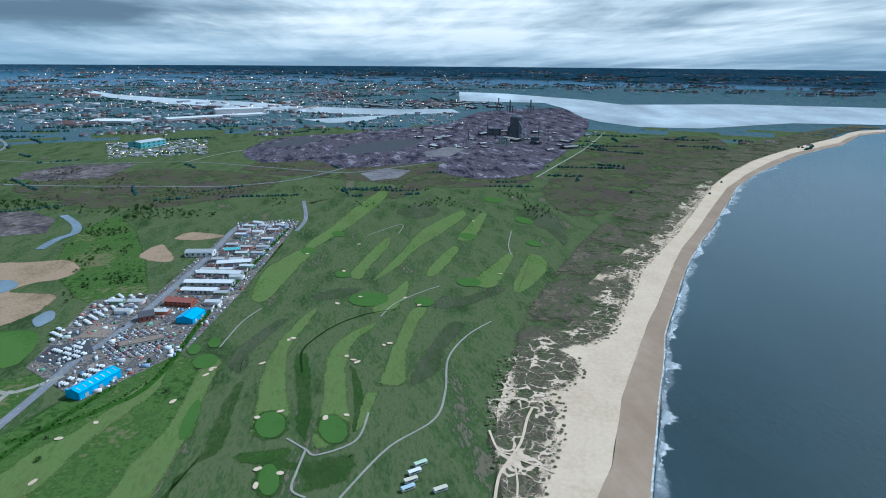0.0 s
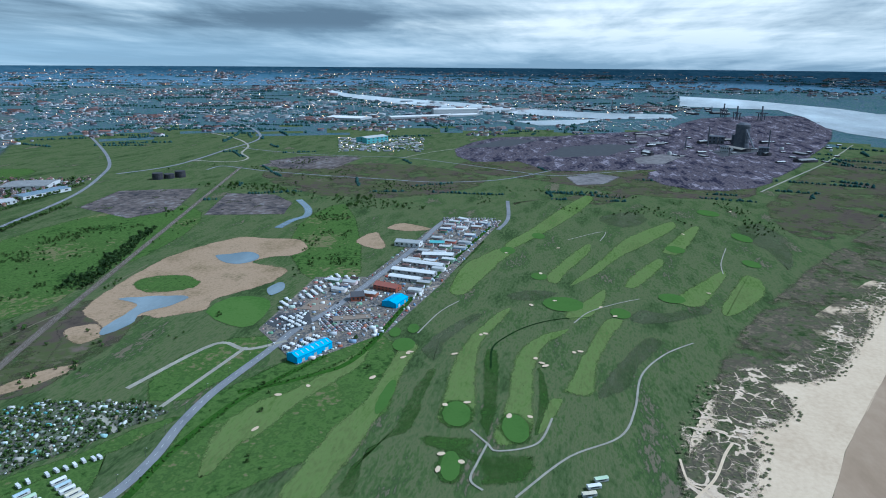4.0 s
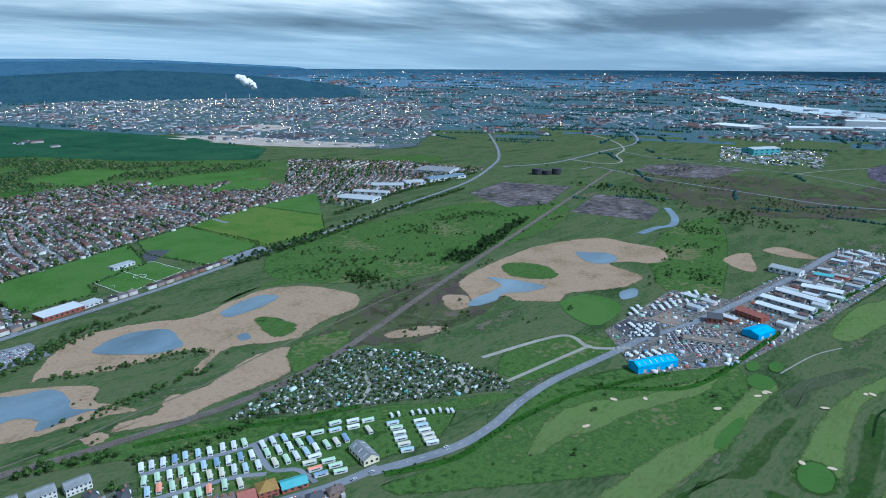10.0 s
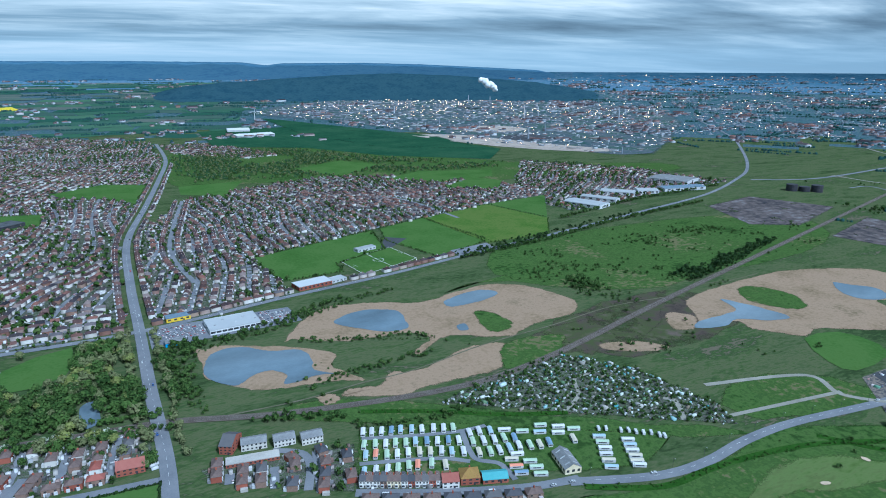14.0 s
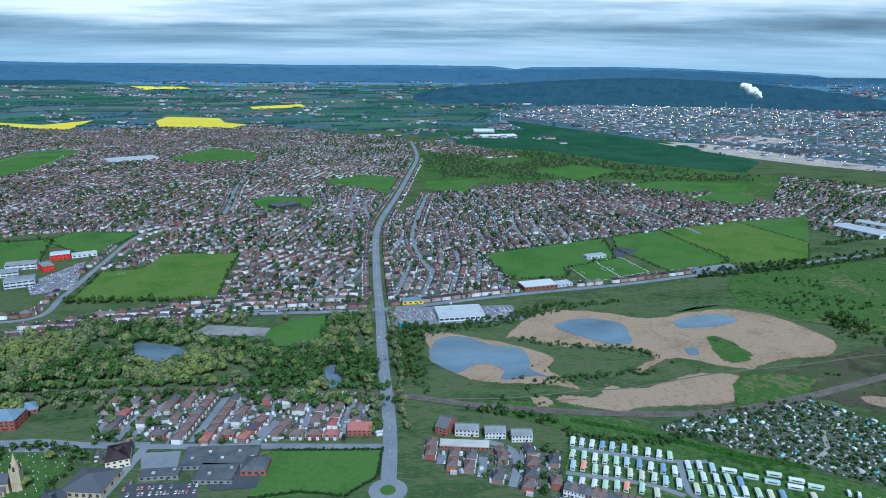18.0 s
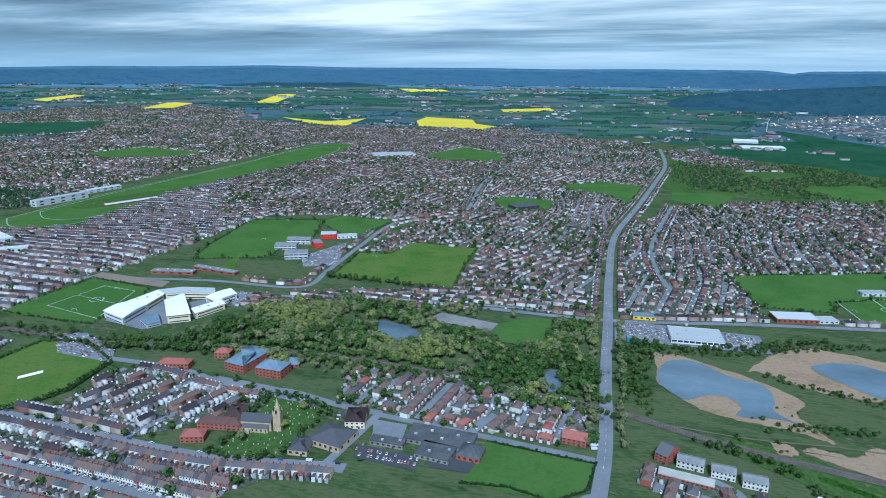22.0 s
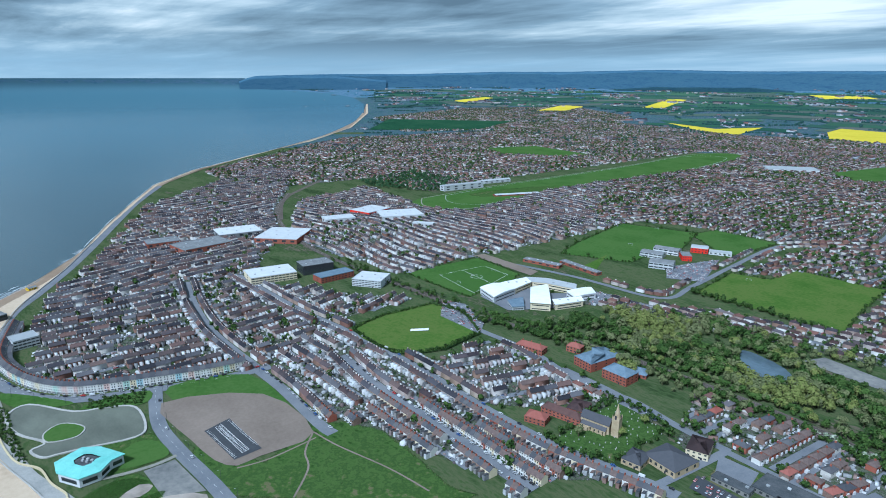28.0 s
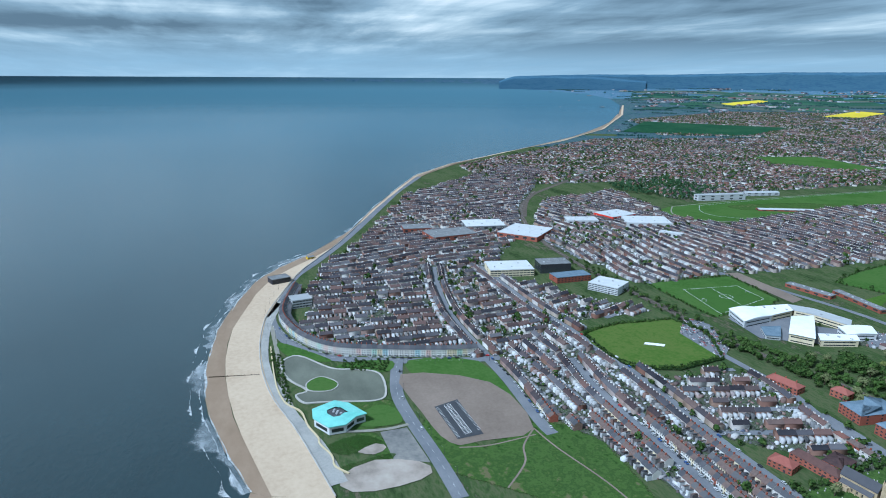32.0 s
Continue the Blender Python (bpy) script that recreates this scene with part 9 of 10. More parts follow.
# ---- nearest houses, one by one ----
PASTEL = [mat("pastel_blue", [(0.35, 0.5, 0.55), (0.42, 0.56, 0.6)], 0.2, 1.5), M_CREAM, M_RENDER, mat("pastel_green", [(0.4, 0.55, 0.48), (0.46, 0.6, 0.52)], 0.2, 1.5), mat("pastel_pink", [(0.6, 0.42, 0.38), (0.66, 0.48, 0.43)], 0.2, 1.5)]
WALLS = {"red brick": M_BRICK, "white rendered": M_RENDER, "cream": M_CREAM, "brown brick": mat("brown_brick", [(0.15, 0.1, 0.08), (0.22, 0.15, 0.12), (0.27, 0.19, 0.15)], 0.3, 3.0)}
ROOFS = {"slate": M_SLATE, "brown-tiled": mat("brown_tiles", [(0.1, 0.075, 0.068), (0.14, 0.105, 0.095), (0.18, 0.13, 0.115)], 0.3, 3.0), "red-tiled": M_REDROOF}


def terraced_proto(wall, roof, key, w=5.4, d=8.6, H=5.8, storeys=2, label="", tall=3.0):
    t = thing("terraced_house", 0, 0, -900, 0, label, "house", "terraced houses")
    V, F, M = [], [], []
    box(V, F, -w / 2, w / 2, -d / 2, d / 2, 0, H, 0, M, False)
    o = len(V)
    for sx in (-w / 2, w / 2):
        V += [(sx, -d / 2, H), (sx, d / 2, H), (sx, 0, H + tall - 0.2)]
    F += [(o, o + 2, o + 1), (o + 3, o + 4, o + 5)]
    put("wall", shared("t_wall#" + key, V, F, [wall]), t)
    V, F, M = [], [], []
    gable(V, F, -w / 2, w / 2, -d / 2, d / 2, H, H + tall, 0, M, None, 0.02)
    box(V, F, -w / 2, w / 2, -d / 2 - 0.25, -d / 2, H - 0.35, H - 0.1, 0, M)
    put("roof", shared("t_roof#" + key, V, F, [roof]), t)
    put("chimney", prism("t_chimney", -0.45, 0.45, -0.7, 0.7, 0, 2.3, M_BRICK), t, w / 2 - 0.5, 0.2, H + tall - 0.9)
    put("extension", prism("t_ext#" + key, -w / 2 + 0.2, 0.4, d / 2, d / 2 + 4.8, 0, H * 0.75, M_EXT), t)
    V, F, M = [], [], []
    V = [(-w / 2 + 0.1, d / 2, H * 0.95), (0.5, d / 2, H * 0.75), (0.5, d / 2 + 5, H * 0.75), (-w / 2 + 0.1, d / 2 + 5, H * 0.95)]
    put("extension_roof", shared("t_extroof#" + key, V, [(0, 1, 2, 3)], [roof]), t)
    bay = put("bay_window", prism("t_bay#" + key, -1.1, 1.1, -0.8, 0, 0, 2.9, M_WHITE), t, -1.0, -d / 2)
    put("pane", prism("t_baypane", -0.95, 0.95, -0.86, -0.82, 1.0, 2.5, M_GLASS), bay)
    for f in range(1, storeys):
        for sx in (-1.2, 1.2):
            put("window", prism("t_window", -0.5, 0.5, -0.06, 0.06, 0, 1.4, M_GLASS), t, sx, -d / 2 - 0.02, f * 2.9 + 0.6)
    put("door", prism("t_door", -0.5, 0.5, -0.06, 0.06, 0, 2.1, M_STEEL), t, 1.7, -d / 2 - 0.03)
    return t


def semi_proto(wall, roof, key, label):
    t = thing("semi_detached_house", 0, 0, -900, 0, label, "house", "semi-detached houses")
    put("wall", prism("s_wall#" + key, -6.2, 6.2, -4, 4, 0, 5.2, wall, False), t)
    V, F, M = [], [], []
    hip(V, F, -6.2, 6.2, -4, 4, 5.2, 8.1, 0, M)
    put("roof", shared("s_roof#" + key, V, F, [roof]), t)
    put("chimney", prism("s_chimney", -0.5, 0.5, -0.7, 0.7, 7.2, 9.4, M_BRICK), t)
    for sx in (-1, 1):
        put("bay_window", prism("s_bay", -1.2, 1.2, -0.8, 0, 0, 2.6, M_WHITE), t, sx * 3.4, -4)
        put("window", prism("s_window", -0.8, 0.8, -0.06, 0.06, 0, 1.2, M_GLASS), t, sx * 3.4, -4.03, 3.2)
        put("window", prism("s_window", -0.8, 0.8, -0.06, 0.06, 0, 1.2, M_GLASS), t, sx * 3.0, 4.03, 3.2)
        put("door", prism("s_door", -0.5, 0.5, -0.06, 0.06, 0, 2.1, M_STEEL), t, sx * 1.1, -4.04)
    put("extension", prism("s_ext", -5.6, -2.4, 4, 6.6, 0, 2.7, M_EXT), t)
    put("garage", prism("s_garage", 6.7, 9.5, -1, 4.5, 0, 2.5, M_CONC), t)
    return t


def pattern(t):
    """What a thing is made of, to set it up again quickly."""
    parts = list(t.children_recursive)
    rows = [(o.name.split(".")[0], o.data, o.matrix_basis.copy(), parts.index(o.parent) if o.parent in parts else -1) for o in parts]
    tags = (t.name.split(".")[0], t["label"], t["category"], t["group"])
    for o in (*parts, t):
        bpy.data.objects.remove(o)
    return tags, rows


def stamp(pat, x, y, z, turn):
    (name, label, category, group), rows = pat
    t, made = thing(name, x, y, z, turn, label, category, group), []
    for nm, me, m, k in rows:
        o = new(nm, me)
        o.parent = t if k < 0 else made[k]
        o.matrix_basis = m
        made.append(o)
    return t


def houses():
    rnd = random.Random(4)
    tp, sp = [], []
    for wn, wm in WALLS.items():
        for rn in ("slate", "brown-tiled"):
            tp.append(pattern(terraced_proto(wm, ROOFS[rn], ("w" if wn != "red brick" else "b") + wn + rn, label="%s terraced house with %s roof and bay window" % (wn, rn))))
    for wn in ("red brick", "white rendered", "brown brick"):
        for rn in ("brown-tiled", "red-tiled", "slate"):
            sp.append(pattern(semi_proto(WALLS[wn], ROOFS[rn], wn + rn, "%s semi-detached pair with %s hipped roof" % (wn, rn))))
    weights_t, weights_s = [2, 2, 6, 6, 3, 3, 2, 2], [6, 0.6, 3, 4, 0.5, 2, 6, 0.4, 3]
    for x, y, r, st in NEAR_T:
        for k in (-1, 0, 1):
            stamp(rnd.choices(tp, weights_t)[0], x + math.cos(r) * k * 5.4, y + math.sin(r) * k * 5.4, 0.05, math.degrees(r))
    for x, y, r, st in NEAR_S:
        stamp(rnd.choices(sp, weights_s)[0], x, y, 0.05, math.degrees(r))
    # tall painted terrace on the seafront
    front = [pattern(terraced_proto(m, M_SLATE, "front%d" % i, 6.2, 10, 9, 3, "%s painted three-storey seafront terraced house" % n, 3.4)) for i, (m, n) in enumerate(zip(PASTEL, ("pale blue", "cream", "white", "pale green", "pink")))]
    for x, y, r, st in along(SEAFRONT_ROAD, -1, 16, 6.2, "front", 9, 0.015, 0.30, 0.0):
        stamp(rnd.choices(front, [1, 2, 5, 1, 1])[0], x, y, 0.05, math.degrees(r))


houses()

# ---- gardens, cars along the streets ----
V_, F_, M__ = [], [], []
box(V_, F_, -1.5, 1.5, -1.2, 1.2, 0, 2.2, 0, M__)
SHED_P = (np.array(V_), F_, M__)
V_, F_, M__ = [], [], []
box(V_, F_, -2.1, 2.1, -0.88, 0.88, 0.25, 0.95, 0, M__)
V_ += [(-1.5, -0.8, 0.95), (1.2, -0.8, 0.95), (1.2, 0.8, 0.95), (-1.5, 0.8, 0.95), (-1.0, -0.68, 1.5), (0.6, -0.68, 1.5), (0.6, 0.68, 1.5), (-1.0, 0.68, 1.5)]
F_ += [(8, 9, 13, 12), (9, 10, 14, 13), (10, 11, 15, 14), (11, 8, 12, 15), (12, 13, 14, 15)]
M__ += [1, 1, 1, 1, 0]
CAR_P = (np.array(V_), F_, M__)
SHEDS, GARDEN, FARGREEN = [], [], []
for i, (poly, hd, row, step, style) in enumerate(QUARTER_STREETS):
    D = math.hypot(*np.array(poly, float).mean(0))
    P = scatter(poly, 11 if D < 1300 else 14, 500 + i, -1.0)
    lush = np.array([noise.noise((x * 0.008, y * 0.008, 4.0)) for x, y in P]) + rs.uniform(-0.3, 0.3, len(P))
    P = P[lush > (-0.12 if style == "semi" else 0.12)]
    (GARDEN if D < 1300 else FARGREEN).append(P)
    Q = scatter(poly, 13 if D < 1400 else 20, 600 + i, 0.0)
    for q in Q:
        SHEDS.append((q[0], q[1], 0.1, rs.uniform(0, 3.1), rs.uniform(0.6, 1.25)))
G = np.concatenate(GARDEN)
hx = np.array([(p[0], p[1]) for p in PLACED])
cell = {(int(a // 10), int(b // 10)) for a, b in hx}
G = np.array([g for g in G if (int(g[0] // 10), int(g[1] // 10)) not in cell])
GARDEN_ALL = G
mass("garden_trees", SMALL_TREES + LOW_BUSHES, [r for r in plant(G[::2], SMALL_TREES, 71, 0.35, 0.85)] + [r for r in plant(G[1::2], LOW_BUSHES, 72, 0.7, 1.7)], [M_BARK, M_LEAF], "small garden trees and shrubs among the houses", "trees")
G = np.concatenate(FARGREEN)
G = np.array([g for g in G if (int(g[0] // 10), int(g[1] // 10)) not in cell])
mass("garden_trees", LOW_BUSHES, plant(G, LOW_BUSHES, 73, 1.0, 2.7), [M_BARK, M_LEAF], "dark garden trees among the far houses", "trees")
rt = np.random.RandomState(88)
BIG = np.concatenate([GARDEN_ALL[rt.rand(len(GARDEN_ALL)) < 0.1], G[rt.rand(len(G)) < 0.06]])
mass("street_trees", SMALL_TREES, plant(BIG, SMALL_TREES, 74, 0.8, 1.35), [M_BARK, M_LEAF], "larger dark trees among the houses", "trees")
SHEDS = [s for s in SHEDS if (int(s[0] // 10), int(s[1] // 10)) not in cell]
mass("garden_sheds", [SHED_P], [SHEDS], [M_EXT], "garden sheds and conservatories behind the houses", "sheds")
CARS = [q for q in CARS if math.hypot(q[0], q[1]) < 1700]
mass("street_cars", [CAR_P], [CARS], [M_CAR, M_GLASS], "many cars parked along the side streets", "cars")

# ---- caravan park ----
TINTS = {"white": M_WHITE, "pale green": mat("pale_green", [(0.36, 0.46, 0.34), (0.44, 0.54, 0.4)], 0.2, 1.0, rough=0.5), "pale blue": mat("pale_blue", [(0.3, 0.4, 0.46), (0.38, 0.47, 0.53)], 0.2, 1.0, rough=0.5),
         "cream": mat("cream_panel", [(0.46, 0.43, 0.34), (0.54, 0.5, 0.4)], 0.2, 1.0, rough=0.5), "salmon": mat("salmon_panel", [(0.6, 0.22, 0.15), (0.66, 0.3, 0.2)], 0.2, 1.0, rough=0.5), "slate blue": mat("slate_panel", [(0.16, 0.24, 0.34), (0.22, 0.3, 0.4)], 0.2, 1.0, rough=0.5)}


def caravan_proto(tint, material, L=11.0, W=3.9):
    t = thing("static_caravan", 0, 0, -900, 0, "%s roofed static caravan on the grass" % tint, "caravan", "static caravans")
    put("body", prism("cv_body#%g" % L, -W / 2, W / 2, -L / 2, L / 2, 0.5, 2.7, M_WHITE, False), t)
    V = [(-W / 2 - 0.1, -L / 2 - 0.1, 2.7), (W / 2 + 0.1, -L / 2 - 0.1, 2.7), (W / 2 + 0.1, L / 2 + 0.1, 2.7), (-W / 2 - 0.1, L / 2 + 0.1, 2.7), (0, -L / 2 - 0.1, 3.3), (0, L / 2 + 0.1, 3.3)]
    put("roof", shared("cv_roof#%s%g" % (tint, L), V, [(0, 4, 5, 3), (1, 2, 5, 4), (0, 1, 4), (2, 3, 5)], [material]), t)
    put("skirt", prism("cv_skirt#%g" % L, -W / 2 + 0.1, W / 2 - 0.1, -L / 2 + 0.1, L / 2 - 0.1, 0, 0.5, M_CONC, False), t)
    put("front_window", prism("cv_front", -1.4, 1.4, -0.05, 0.05, 1.3, 2.3, M_GLASS), t, 0, -L / 2 - 0.03)
    for sx in (-1, 1):
        put("side_window", prism("cv_side#%g" % L, -0.05, 0.05, -L * 0.3, L * 0.3, 1.4, 2.2, M_GLASS), t, sx * (W / 2 + 0.02), 0)
    put("steps", prism("cv_steps", 0, 1.2, -0.6, 0.6, 0, 0.5, M_CONC), t, W / 2, L * 0.15)
    return pattern(t)


def caravans():
    rnd = random.Random(8)
    protos = {k: caravan_proto(k, m) for k, m in TINTS.items()}
    names, w = list(TINTS), [5, 4, 4, 4, 1, 2]
    for row, turn in ((CV_ROW_A, -24), (CV_ROW_B, -24), (CV_ROW_C, -24), (CV_ROW_D, -24), (CV_BLOCK, -18)):
        for x, y in row:
            stamp(protos[rnd.choices(names, w)[0]], x, y, 0.3, turn + rnd.uniform(-3, 3))
    for row, turn in ((CV_FLAT, 68), (CV_FLAT_B, 62), (CV_DUNE, 20)):
        for x, y in row:
            stamp(protos[rnd.choices(names, [6, 3, 2, 3, 0.4, 0.3])[0]], x, y, 0.3, turn + rnd.uniform(-3, 3))
    t = thing("touring_caravan", 0, 0, -900, 0, "small white touring caravan on the hardstanding", "caravan", "touring caravans")
    put("body", prism("tc_body", -1.15, 1.15, -3, 3, 0.4, 2.6, M_WHITE), t)
    put("window", prism("tc_window", -0.9, 0.9, -3.05, -2.98, 1.4, 2.2, M_GLASS), t)
    put("drawbar", prism("tc_bar", -0.2, 0.2, -4.2, -3, 0.4, 0.6, M_STEEL), t)
    for sx in (-1, 1):
        put("wheel", prism("tc_wheel", -0.12, 0.12, -0.35, 0.35, 0, 0.7, M_TYRE), t, sx * 1.1, 0.2)
    tour = pattern(t)
    for x, y in CV_TOUR:
        stamp(tour, x, y, 0.55, 150 + rnd.uniform(-5, 5))


caravans()


# ---- cars ----
def car_proto(colour, material, van=False):
    kind = "van" if van else "car"
    t = thing("parked_" + kind, 0, 0, -900, 0, "%s %s parked on the asphalt" % (colour, kind), kind, "parked vehicles")
    h = 2.2 if van else 1.0
    put("body", prism("car_body#%s%d" % (colour, van), -2.2 - 0.4 * van, 2.2 + 0.2 * van, -0.9, 0.9, 0.3, h, material), t)
    if not van:
        V = [(-1.7, -0.85, 1.0), (1.1, -0.85, 1.0), (1.1, 0.85, 1.0), (-1.7, 0.85, 1.0), (-1.2, -0.68, 1.5), (0.5, -0.68, 1.5), (0.5, 0.68, 1.5), (-1.2, 0.68, 1.5)]
        c = put("cabin", shared("car_cabin", V, [(0, 1, 5, 4), (1, 2, 6, 5), (2, 3, 7, 6), (3, 0, 4, 7)], [M_GLASS]), t)
        put("car_roof", prism("car_roof#" + colour, -1.2, 0.5, -0.68, 0.68, 1.49, 1.55, material), t)
    else:
        put("windscreen", prism("van_glass", 2.3, 2.45, -0.8, 0.8, 1.3, 2.0, M_GLASS), t)
    for sx in (-1.35, 1.35):
        for sy in (-0.85, 0.85):
            put("wheel", prism("car_wheel", -0.32, 0.32, -0.1, 0.1, 0, 0.64, M_TYRE), t, sx, sy)
    return pattern(t)


PAINTS = {"white": M_WHITE, "silver": mat("silver_paint", [(0.4, 0.41, 0.43), (0.48, 0.49, 0.5)], 0.5, 2.0, rough=0.3, spec=0.5), "black": mat("black_paint", [(0.015, 0.015, 0.018), (0.03, 0.03, 0.033)], 0.5, 2.0, rough=0.25, spec=0.5),
          "red": mat("red_paint", [(0.45, 0.02, 0.02), (0.55, 0.03, 0.03)], 0.5, 2.0, rough=0.3, spec=0.5), "blue": mat("blue_paint", [(0.03, 0.08, 0.25), (0.05, 0.11, 0.32)], 0.5, 2.0, rough=0.3, spec=0.5)}


def cars():
    rnd = random.Random(12)
    protos = {c: car_proto(c, m) for c, m in PAINTS.items()}
    van = car_proto("white", M_WHITE, True)
    names, w = list(PAINTS), [4, 4, 3, 1, 2]
    for line, side, off, step, a, b in ((HIGH_STREET, 1, 4.4, 9, 0, 1), (HIGH_STREET, -1, 4.4, 10, 0, 1), (SEAFRONT_ROAD, -1, 5.2, 9, 0, 0.2), (GREEN_LANE, 1, 4.2, 10, 0, 1), (KIRK_LANE, 1, 3, 160, 0.02, 0.5), (KIRK_LANE, -1, 3, 210, 0.05, 0.5), (COATHAM_ROAD, 1, 4.6, 24, 0.4, 1), (MAJUBA_ROAD, 1, 3.5, 60, 0, 1), (TOD_ROAD_E, 1, 3.2, 16, 0, 1), (TOD_ROAD, 1, 3, 140, 0, 0.6)):
        for x, y, r, st in along(line, side, off, step, "car", int(step * 7), a, b, 0.25):
            r += rnd.choice((0, math.pi))
            if rnd.random() < 0.1:
                stamp(van, x, y, 0.85, math.degrees(r))
            else:
                stamp(protos[rnd.choices(names, w)[0]], x, y, 0.85, math.degrees(r))


cars()


def field_of_cars(poly, along_deg, row, step, seed, z, fill=0.8):
    """Rows of parked cars on a yard."""
    rnd = np.random.RandomState(seed)
    A = np.array(poly, float)
    h = radians(along_deg)
    u, v = np.array([math.cos(h), math.sin(h)]), np.array([-math.sin(h), math.cos(h)])
    out = []
    for q in np.arange((A @ v).min(), (A @ v).max(), row):
        s = np.arange((A @ u).min(), (A @ u).max(), step)
        C = s[:, None] * u + q * v
        C = C[inside(C, A) & (rnd.rand(len(C)) < fill)]
        out += [(c[0], c[1], z, h + math.pi / 2, 1.0) for c in C]
    return out


LOT = field_of_cars([(18, 752), (68, 756), (66, 800), (10, 800)], 5, 9, 2.6, 1, 0.6) + field_of_cars([(132, 758), (178, 762), (168, 800), (134, 800)], 5, 8, 2.6, 2, 0.6)
patch("sales_yard", [(6, 742), (182, 752), (176, 806), (4, 808)], M_ROAD, 3, "asphalt yard of the car dealer", "yard")
mass("sales_cars", [CAR_P], [LOT], [M_CAR, M_GLASS], "rows of cars for sale on the yard", "cars")


# ---- clutter of the industrial estate and allotments ----
def clutter(name, poly, spacing, seed, label, colours, size, keep=0.8, fields=False):
    rnd = np.random.RandomState(seed)
    P = scatter(poly, spacing, seed, 1.0) if fields else scatter(poly, spacing, seed, roads=False)
    ok = np.ones(len(P), bool)
    for line, half in ROADS:
        ok &= ~boxed(P, line, half + 2, lambda q: near_line(q, line, half + 2))
    P = P[ok & (rnd.rand(len(P)) < keep)]
    protos = []
    for L, W, H, m in ((3.0, 1.3, 2.4, 0), (1.2, 1.0, 2.0, 1), (2.1, 0.9, 1.5, 2), (4.5, 2.2, 3.0, 0)):
        V, F, M = [], [], []
        box(V, F, -L, L, -W, W, 0, H, m, M)
        protos.append((np.array(V), F, M))
    kind = rnd.choice(4, len(P), p=[0.35, 0.3, 0.27, 0.08])
    rows = np.c_[P, np.full(len(P), 0.4), rnd.choice((0.2, 1.77), len(P)) + rnd.uniform(-0.25, 0.25, len(P)), rnd.uniform(*size, len(P))]
    mass(name, protos, [rows[kind == i] for i in range(4)], colours, label, "clutter")


M_CONTAINER = mat("container_paint", [(0.5, 0.5, 0.5), (0.1, 0.2, 0.35), (0.7, 0.7, 0.7), (0.35, 0.08, 0.05), (0.15, 0.3, 0.2), (0.75, 0.75, 0.74), (0.12, 0.12, 0.13)], 0.2, 1.0, island=0.95, rough=0.5)
for i, (poly, step) in enumerate(((Q_COATHAM, 6.0), (Q_COATHAM_B, 7.0), (Q_SEA, 8.5), (Q_SEA_B, 7.5), (Q_ESTATE, 8.0), (Q_MID, 11.0))):
    clutter("back_yard_sheds", poly, step, 96 + i, "sheds, lean-tos and stored things in the back yards", [M_EXT, M_EXT, M_EXT], (0.35, 0.95), 0.7, True)
M_SHEDWOOD = mat("weathered_sheds", [(0.12, 0.1, 0.08), (0.5, 0.5, 0.48), (0.2, 0.17, 0.13), (0.1, 0.3, 0.32), (0.72, 0.73, 0.72), (0.16, 0.25, 0.14), (0.05, 0.05, 0.05)], 0.3, 1.5, island=0.95)
clutter("estate_vehicles", WARRENBY, 8.5, 91, "vans, containers and stock in the yards", [M_CONTAINER, M_CONTAINER, M_CAR], (0.4, 0.95), 0.6)
V_, F_, M__ = [], [], []
box(V_, F_, -2.4, 2.4, -1.05, 1.05, 0.4, 2.3, 0, M__)
box(V_, F_, 2.4, 2.8, -0.9, 0.9, 0.9, 2.0, 1, M__)
VAN_P = (np.array(V_), F_, M__)
VANS, YCARS = [], []
for i, poly in enumerate((LOT_A, LOT_B, LOT_C, LOT_D, LOT_F)):
    VANS += field_of_cars(poly, 35 + i * 7, 10.5 if i != 3 else 8, 3.6, 30 + i, 0.7, 0.55)
for i, poly in enumerate((LOT_E, LOT_G)):
    YCARS += field_of_cars(poly, 40 - i * 30, 6.5, 3.0, 40 + i, 0.7, 0.7)
mass("stored_caravans", [VAN_P], [VANS], [M_WHITE, M_GLASS], "rows of white caravans and vans in storage", "caravans")
PARKED = []
for i, (poly, hd) in enumerate(((CRICKET_PARK, 60), (RED_PARK, 20), (SCH_YARD_B, 0), (COLL_YARD, 30))):
    PARKED += field_of_cars(poly, hd, 7.5, 2.7, 50 + i, 0.75, 0.55)
mass("car_park_cars", [CAR_P], [PARKED], [M_CAR, M_GLASS], "cars in the tarmac car parks", "cars")
P = np.concatenate([scatter(PROM_GARDEN, 3.6, 61, roads=False), scatter(PROM_GARDEN_B, 4.2, 62, roads=False)])
mass("promenade_shrubs", BUSHES, plant(P, BUSHES, 63, 0.5, 1.1), [M_BARK, M_LEAF], "low shrubs in the promenade gardens", "shrubs")
mass("scrap_cars", [CAR_P], [YCARS], [M_CAR, M_GLASS], "rows of old cars in the breakers yard", "cars")
UNITS = []
for side, off in ((1, 24), (-1, 24), (-1, 52), (1, 50), (-1, 78)):
    for x, y, r, st in along(TOD_ROAD, side, off, 17, "unit", 17 + off + side, 0.52, 1.0, 0.3):
        UNITS.append((x, y, 0.3, r + math.pi / 2, 1.0))
xy = np.array([(q[0], q[1]) for q in UNITS])
ok = inside(xy, np.array(WARRENBY, float)) & free_of(xy, 3.0)
V_, F_, M__ = [], [], []
box(V_, F_, -10, 10, -5.5, 5.5, 0, 4.5, 1, M__, False)
gable(V_, F_, -10, 10, -5.5, 5.5, 4.5, 6.3, 0, M__, 1)
UNIT_A = (np.array(V_), F_, M__)
V_, F_, M__ = [], [], []
